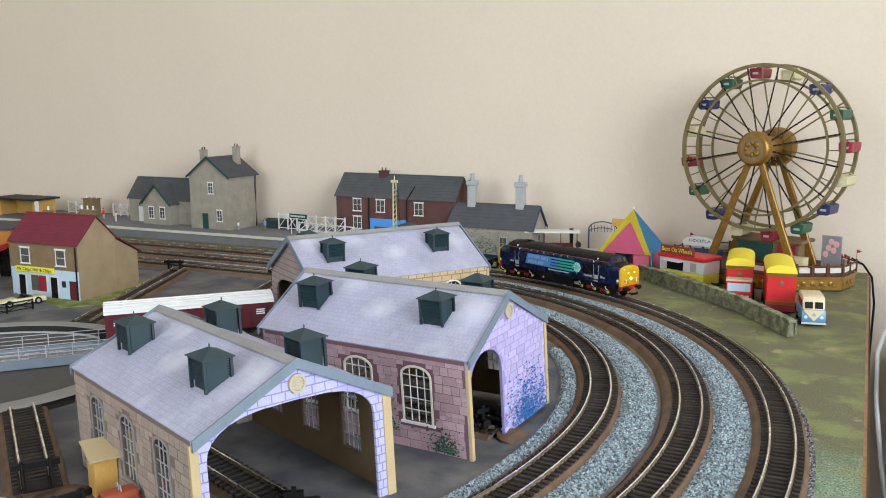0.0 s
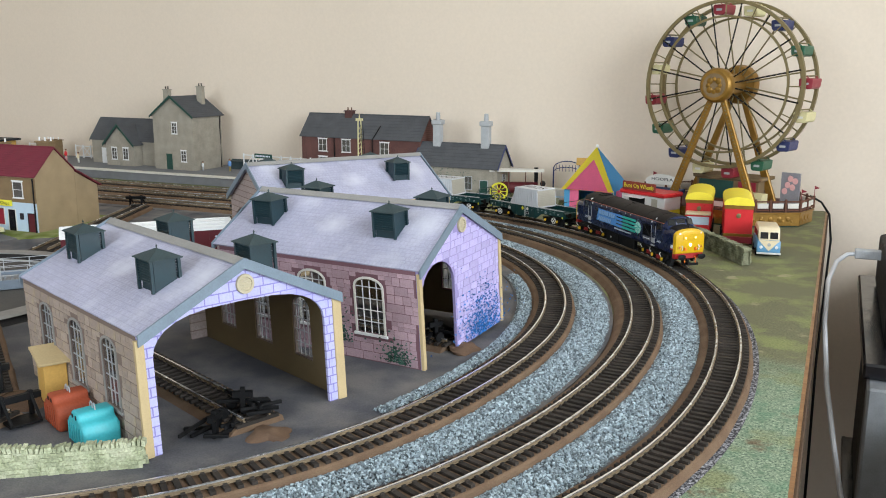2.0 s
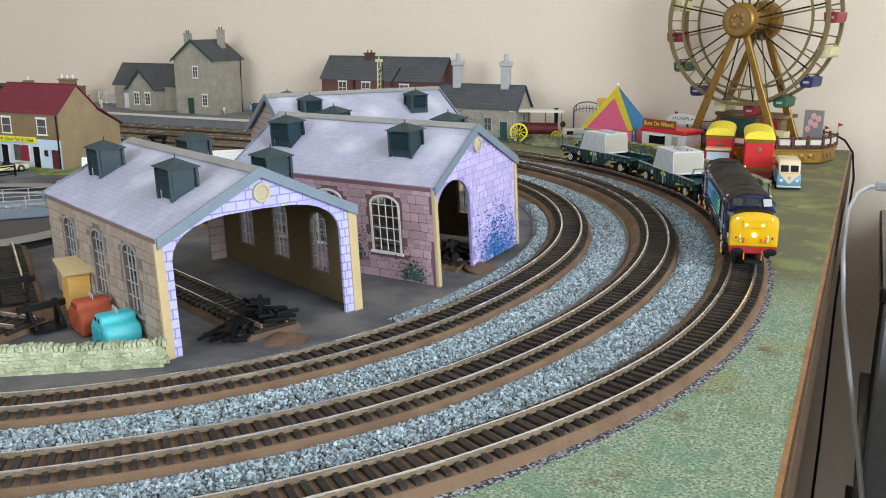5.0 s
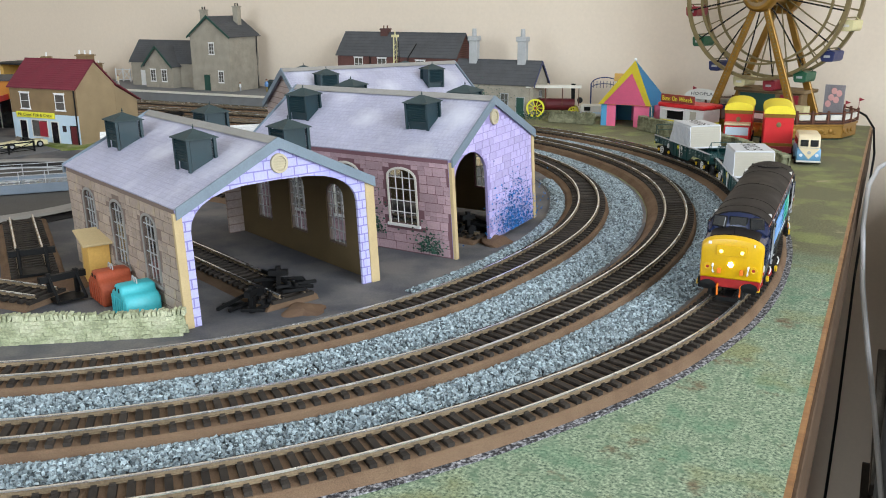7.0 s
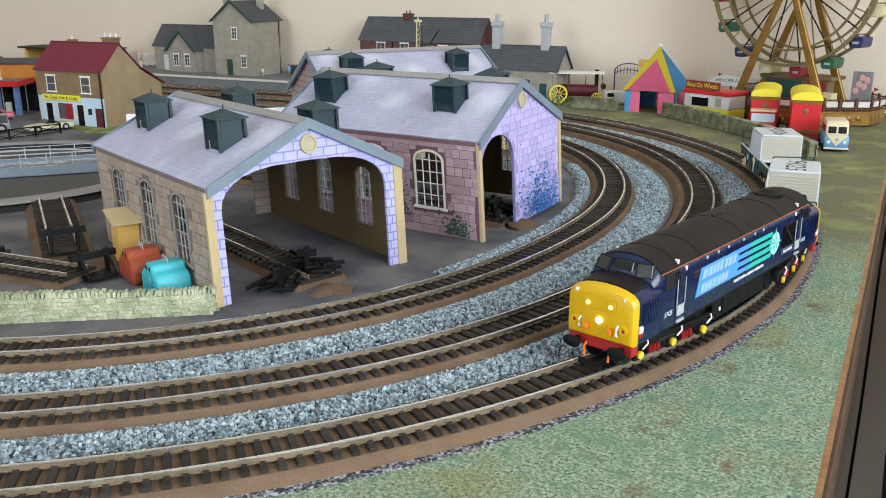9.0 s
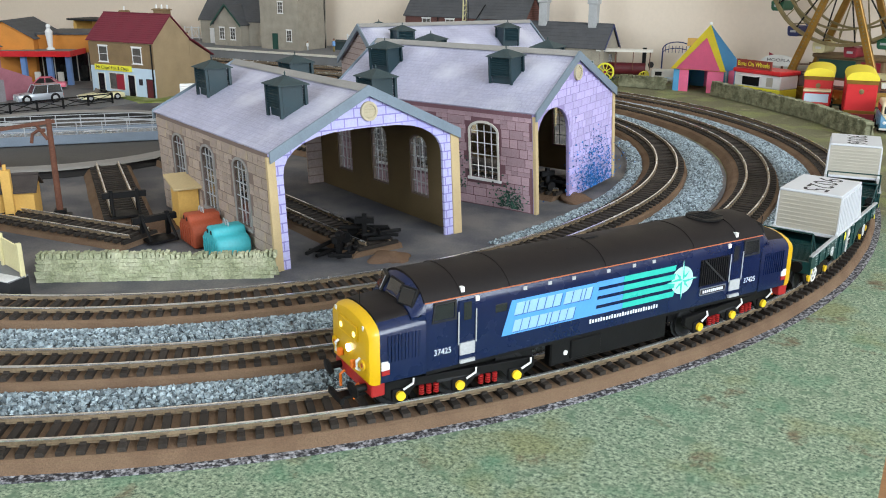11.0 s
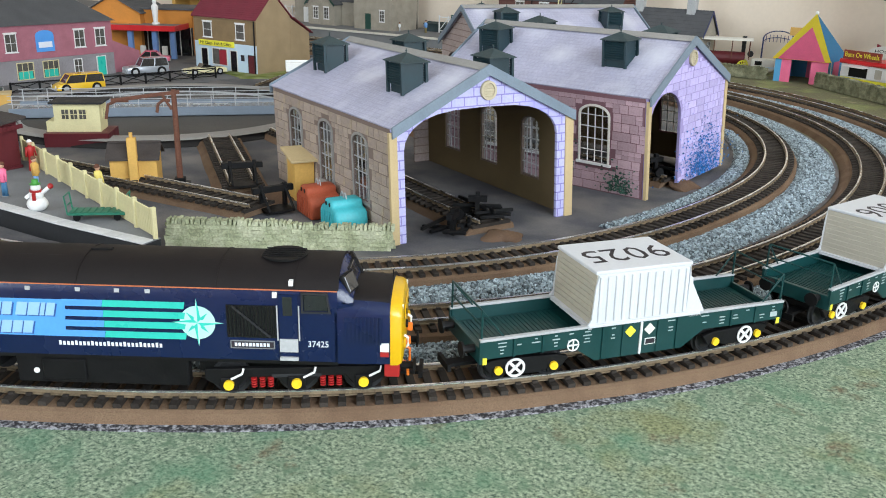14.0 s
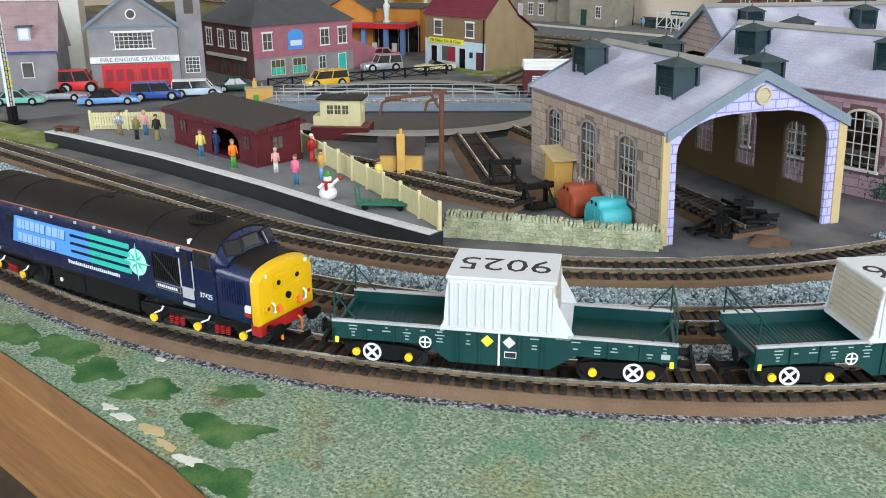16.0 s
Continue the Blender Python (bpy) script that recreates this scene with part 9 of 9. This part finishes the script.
part("ground_front", box(0.0002, 0.0022, -0.001, 0.160, 0.0, 0.0298), "grey_stone", pb, "grey stone ground floor")
b = bmesh.new()
ov = 0.005
lowv = [b.verts.new(c) for c in ((-0.135 - ov, -ov, PH), (ov, -ov, PH), (ov, 0.160 + ov, PH), (-0.135 - ov, 0.160 + ov, PH))]
topv = [b.verts.new(c) for c in ((-0.067, 0.055, PH + 0.048), (-0.067, 0.105, PH + 0.048))]
b.faces.new(lowv[::-1])
b.faces.new((lowv[0], lowv[1], topv[0]))
b.faces.new((lowv[1], lowv[2], topv[1], topv[0]))
b.faces.new((lowv[2], lowv[3], topv[1]))
b.faces.new((lowv[3], lowv[0], topv[0], topv[1]))
part("roof", b, "slate", pb, "grey hipped slate roof")
fr = Matrix.Translation((0.0016, 0, 0)) @ Matrix.Rotation(math.pi / 2, 4, "Z")
for u in (0.020, 0.112, 0.142):
    add_window(pb, fr, u, 0.040, 0.015, 0.022, "white", (1, 1), True)
part("pub_sign", moved(arch_bm := prism(arch(0.052, 0.076, 0.038, 0.058, 0.064, 8), -0.0012, 0.0, "y"), fr), "sky_blue", pb, "blue arched pub sign")
part("sign_picture", moved(box(0.055, 0.073, -0.0016, -0.0012, 0.043, 0.050), fr), "letter", pb)
fg = Matrix.Translation((0.0022, 0, 0)) @ Matrix.Rotation(math.pi / 2, 4, "Z")
for u in (0.034, 0.068):
    w_ = add_window(pb, fg, u, 0.006, 0.022, 0.021, "cream", (2, 1), False)
    part("curtain", moved(box(u - 0.009, u + 0.009, -0.0004, -0.00035, 0.007, 0.016), fg), "turquoise", w_)
add_window(pb, fg, 0.106, 0.008, 0.012, 0.018, "white", (1, 1), False)
add_door(pb, fg, 0.140, 0.012, 0.026, "turquoise", "white")
for u in (0.020, 0.052, 0.084, 0.115):
    add_window(pb, Matrix.Translation((-0.135, 0, 0)), u, 0.040, 0.015, 0.022, "white", (1, 1), True)
part("shop_fascia", box(-0.12, -0.02, -0.004, -0.0002, 0.026, 0.030), "offwhite", pb)
for u in (0.060, 0.095):
    add_window(pb, Matrix.Translation((-0.135, 0, 0)), u, 0.004, 0.026, 0.020, "rust", (1, 0), False)
chimney(pb, -0.067, 0.08, PH + 0.03, PH + 0.058, 0.014, 0.012, "pink_brick", 2, "rust")
part("side_annex", prism([(0.160, 0), (0.205, 0), (0.205, 0.028), (0.160, 0.046)], -0.06, -0.004, "x"), "pink_brick", pb)

fs = thing("fire_station", "grey stone fire station with red doors and tower", "model building", at_xy(-1.115, 0.322, 62, 0.0))
FWD, FH = 0.104, 0.080
part("wall", prism([(0, 0), (FWD, 0), (FWD, FH), (FWD / 2, FH + 0.038), (0, FH)], 0, 0.100, "y"), "grey_stone", fs)
for side in (0, 1):
    part("roof", roof_slab(-0.004, 0.104, FWD / 2, FWD / 2 + 0.004, FH - 0.003, FH + 0.038, "y", side, rows=9), "slate", fs)
for s in (-1, 1):
    part("bargeboard", prism([(FWD / 2, FH + 0.0415), (FWD / 2, FH + 0.037), (FWD / 2 + s * 0.056, FH - 0.0045), (FWD / 2 + s * 0.056, FH)], -0.0052, -0.0042, "y"), "barge", fs)
part("band_course", box(-0.001, FWD + 0.001, -0.0015, 0.0, FH - 0.002, FH + 0.001), "barge", fs)
part("name_fascia", box(0.0, FWD, -0.0040, -0.0002, 0.036, 0.0435, 0.0003), "white", fs, "white name fascia")
lettering("lettering", "FIRE ENGINE STATION", 0.0062, "grey", fs, Matrix.Translation((FWD / 2, -0.0042, 0.0398)) @ Matrix.Rotation(math.pi / 2, 4, "X"), "grey fascia lettering", 0.0001, width=0.080)
for k in range(2):
    dd = part("engine_door", box(0.012 + 0.041 * k, 0.052 + 0.041 * k, -0.0012, 0.0, 0.0, 0.034), "fair_red", fs, "tall red engine door")
    for j in range(3):
        part("door_light", box(0.016 + 0.041 * k + 0.012 * j, 0.024 + 0.041 * k + 0.012 * j, -0.0018, -0.0012, 0.014, 0.028), "gond_red", dd)
add_window(fs, Matrix.Identity(4), FWD / 2, 0.052, 0.044, 0.020, "white", (7, 3), True)
rw = part("round_window", ring_mesh([(0.0048, 0), (0.0062, 0), (0.0062, 0.0012), (0.0048, 0.0012)], 24), "white", fs)
rw.matrix_basis = Matrix.Translation((FWD / 2, 0.0, FH + 0.013)) @ Matrix.Rotation(math.pi / 2, 4, "X")
part("round_pane", tube((FWD / 2, -0.0005, FH + 0.013), (FWD / 2, 0.0, FH + 0.013), 0.005, 20), "pane", fs)
part("tower", box(FWD + 0.0003, FWD + 0.030, 0.004, 0.040, 0, FH + 0.075, 0.0004), "grey_stone", fs, "square grey stone tower")
add_window(fs, Matrix.Translation((0, 0.004, 0)), FWD + 0.015, 0.020, 0.018, 0.020, "white", (3, 3), False)
add_window(fs, Matrix.Translation((0, 0.004, 0)), FWD + 0.016, FH + 0.012, 0.011, 0.018, "rust", (0, 0), False)
add_window(fs, on_face("l", FWD, 0.100), 0.060, 0.012, 0.012, 0.022, "rust", (1, 1), False)

hs1 = house("town_house", "grey rendered house with faded pink roof", at_xy(-1.235, 0.165, 58, 0.0), 0.155, 0.070, 0.052, 0.105, "grey_stone", "pink_roof", rows=11)
for u in (0.060, 0.120):
    add_window(hs1, Matrix.Identity(4), u, 0.018, 0.014, 0.019, "white", (0, 0), False)
    dm = part("dormer", prism([(u - 0.007, 0.062), (u + 0.007, 0.062), (u + 0.007, 0.078), (u - 0.007, 0.078)], 0.006, 0.034, "y"), "pale_blue", hs1, "pale blue dormer")
    part("dormer_pane", box(u - 0.005, u + 0.005, 0.0052, 0.0059, 0.064, 0.076), "white", dm)
    part("dormer_roof", box(u - 0.009, u + 0.009, 0.003, 0.036, 0.0781, 0.0795), "slate", dm)
part("gutter", box(-0.002, 0.157, -0.0045, -0.0030, 0.0485, 0.0505), "car_navy", hs1)
hs2 = house("town_house", "tall cream rendered house behind the fire station", at_xy(-1.33, 0.25, 62, 0.0), 0.14, 0.07, 0.115, 0.150, "offwhite", "slate", rows=9)
for u in (0.03, 0.07, 0.11):
    add_window(hs2, Matrix.Identity(4), u, 0.080, 0.012, 0.022, "white", (1, 1), True)

for lab, col, x, y, a, kind, roof, ext in (
        ("pale cream open sports car", "car_cream", -0.962, 0.748, 250, "saloon", False, {}),
        ("silver-grey off-road car with black tyres", "car_silver", -1.010, 0.690, 250, "jeep", True, dict(height=0.023)),
        ("bright yellow small estate car", "car_yellow", -0.952, 0.552, 255, "van", True, dict(height=0.021)),
        ("pink saloon car on the garage forecourt", "car_pink", -1.118, 0.775, 230, "saloon", True, dict(length=0.062)),
        ("light blue open sports car with dark roof", "car_blue", -1.018, 0.300, 60, "saloon", True, dict(roof_colour="black", length=0.066)),
        ("silver open roadster with black seats", "car_silver", -1.082, 0.268, 55, "saloon", False, dict(length=0.062)),
        ("pale green saloon car by the houses", "car_teal", -1.088, 0.225, 55, "saloon", True, {}),
        ("red delivery van beside the fire station", "fair_red", -1.118, 0.306, 62, "van", True, dict(height=0.028, length=0.046)),
        ("dark blue hatchback car", "car_navy", -1.008, 0.352, 60, "van", True, dict(height=0.021)),
        ("white and blue camper bus", "pale_blue", -0.998, 0.398, 60, "van", True, dict(height=0.020, length=0.058, roof_colour="white")),
        ("dark green saloon car by the pub", "dark_green", -1.000, 0.455, 60, "saloon", True, {})):
    motor_car(lab, col, at_xy(x, y, a, 0.0020), kind=kind, roof=roof, **ext)

# ---- things of the room beside the board ----
un = thing("black_media_unit", "black glass-topped media unit beside the layout", "cabinet", pose(0.055, 0.80, 0))
part("unit_top", box(0, 0.46, 0, 0.36, -0.050, -0.036, 0.002), "blackgloss", un, "glossy black top")
part("unit_body", box(0.012, 0.45, 0.012, 0.35, -0.60, -0.0505, 0.002), "black", un)
# added box: keeps window light out of the gap and off the low wall
part("unit_side", box(0.055, 0.60, -0.42, 0.60, FLOOR_Z, -0.066, 0.002), "darkwood", un, "added dark block that shades the gap beside the board")
part("unit_leg", box(0.004, 0.028, -0.02, 0.012, FLOOR_Z, -0.051, 0.002), "grey", un, "grey metal leg")
for k in range(3):
    part("unit_shelf", box(0.0, 0.46, 0.0, 0.36, -0.26 - 0.16 * k, -0.248 - 0.16 * k, 0.001), "blackgloss", un)
rec = thing("set_top_box", "flat black electronic box with grey plug", "electronics", pose(0.072, 0.86, -0.036))
part("case", box(0, 0.34, 0, 0.26, 0.001, 0.060, 0.005, 2), "black", rec)
part("plug", box(-0.026, 0.002, 0.185, 0.197, 0.042, 0.052, 0.001), "lightgrey", rec, "pale grey plug")
part("sticker", box(0.01, 0.03, -0.0004, 0.0, 0.012, 0.022), "lightgrey", rec)
cab_ = thing("grey_cable", "pale grey cable hanging from the electronic box", "cable", pose(0, 0, 0))
part("cable", sweep([(0.050, 1.051, 0.011), (0.038, 1.045, 0.010), (0.028, 1.025, 0.005), (0.0215, 0.97, -0.004), (0.0215, 0.90, -0.031), (0.028, 0.83, -0.070), (0.039, 0.785, -0.115), (0.050, 0.775, -0.165), (0.066, 0.77, -0.25), (0.080, 0.77, -0.42), (0.084, 0.77, -0.74)], 0.0024, 8), "cable_grey", cab_, smooth=True)
cb2 = thing("black_cable", "thin black cable running from the fairground over the edge", "cable", pose(0, 0, 0))
part("cable", sweep([(-0.012, 1.372, 0.028), (0.004, 1.370, 0.020), (0.016, 1.362, 0.004), (0.021, 1.345, -0.03), (0.019, 1.30, -0.09), (0.017, 1.20, -0.17), (0.019, 1.0, -0.28), (0.018, 0.8, -0.40), (0.020, 0.6, -0.52), (0.022, 0.5, -0.60)], 0.0016, 8), "black", cb2, smooth=True)
bn = thing("blue_storage_box", "blue plastic storage box on the floor", "box", pose(0.16, 0.42, FLOOR_Z))
part("box_body", box(-0.06, 0.14, -0.10, 0.10, 0, 0.26, 0.008, 2), "car_navy", bn)
bt = thing("cardboard_box", "plain brown cardboard box under the board", "box", pose(-0.55, -0.05, FLOOR_Z))
part("carton", box(-0.25, 0.15, -0.20, 0.12, 0, 0.42, 0.003), "card", bt)
part("flap", moved(box(-0.25, 0.15, -0.0015, 0.0015, 0, 0.11), Matrix.Translation((0, -0.20, 0.42)) @ Matrix.Rotation(0.9, 4, "X")), "card", bt)

# ---- everything that moves: the train round the outer line ----


def motions():
    step = 0.006
    start = 1.0 / step  # index where the curve begins

    def at(s):
        f = max(0.0, min(start + s / step, len(OUTER) - 1.001))
        i = int(f)
        return OUTER[i].lerp(OUTER[i + 1], f - i)

    def chord(s, half):
        a, b = at(s - half), at(s + half)
        mid = (a + b) / 2
        return mid, math.atan2(a.y - b.y, a.x - b.x)

    def heading(s):
        d = at(s - 0.004) - at(s + 0.004)
        return math.atan2(d.y, d.x)

    times = [i * 0.5 for i in range(33)]

    def centre(t):
        for (t0, s0), (t1, s1) in zip(RUN, RUN[1:]):
            if t <= t1:
                return s0 + (s1 - s0) * (t - t0) / (t1 - t0)
        return RUN[-1][1]

    # distance of each vehicle behind the locomotive's middle, half its bogie spacing, its bogies
    rake = ((loco, 0.0, 0.072, (loco_bogie_a, loco_bogie_b)),
            (wagon_a, LOCO_TO_WAGON, 0.0472, tuple(bpy.data.objects[wagon_a["bogie_" + k]] for k in "ab")),
            (wagon_b, LOCO_TO_WAGON + WAGON_PITCH, 0.0472, tuple(bpy.data.objects[wagon_b["bogie_" + k]] for k in "ab")))
    for ob, behind, half, bogies in rake:
        rows, turns = [], ([], [])
        for t in times:
            s = centre(t) + behind
            p, a = chord(s, half)
            rows.append((t, Matrix.Translation((p.x, p.y, RAIL_TOP)) @ Matrix.Rotation(a, 4, "Z")))
            for k, sign in ((0, 1), (1, -1)):
                h = heading(s - sign * half) - a
                h = (h + math.pi) % (2 * math.pi) - math.pi
                turns[k].append((t, Matrix.Translation((sign * half, 0, 0)) @ Matrix.Rotation(h, 4, "Z")))
        walk(ob, rows)
        for k in (0, 1):
            walk(bogies[k], turns[k])


RUN = ((0.0, 1.427), (1.5, 1.256), (3.5, 1.072), (4.5, 0.988), (7.0, 0.790), (8.0, 0.709), (8.5, 0.671), (11.0, 0.4865), (12.5, 0.361), (14.0, 0.2310), (15.5, 0.0990), (16.0, 0.055))
LOCO_TO_WAGON, WAGON_PITCH = 0.2045, 0.162
motions()
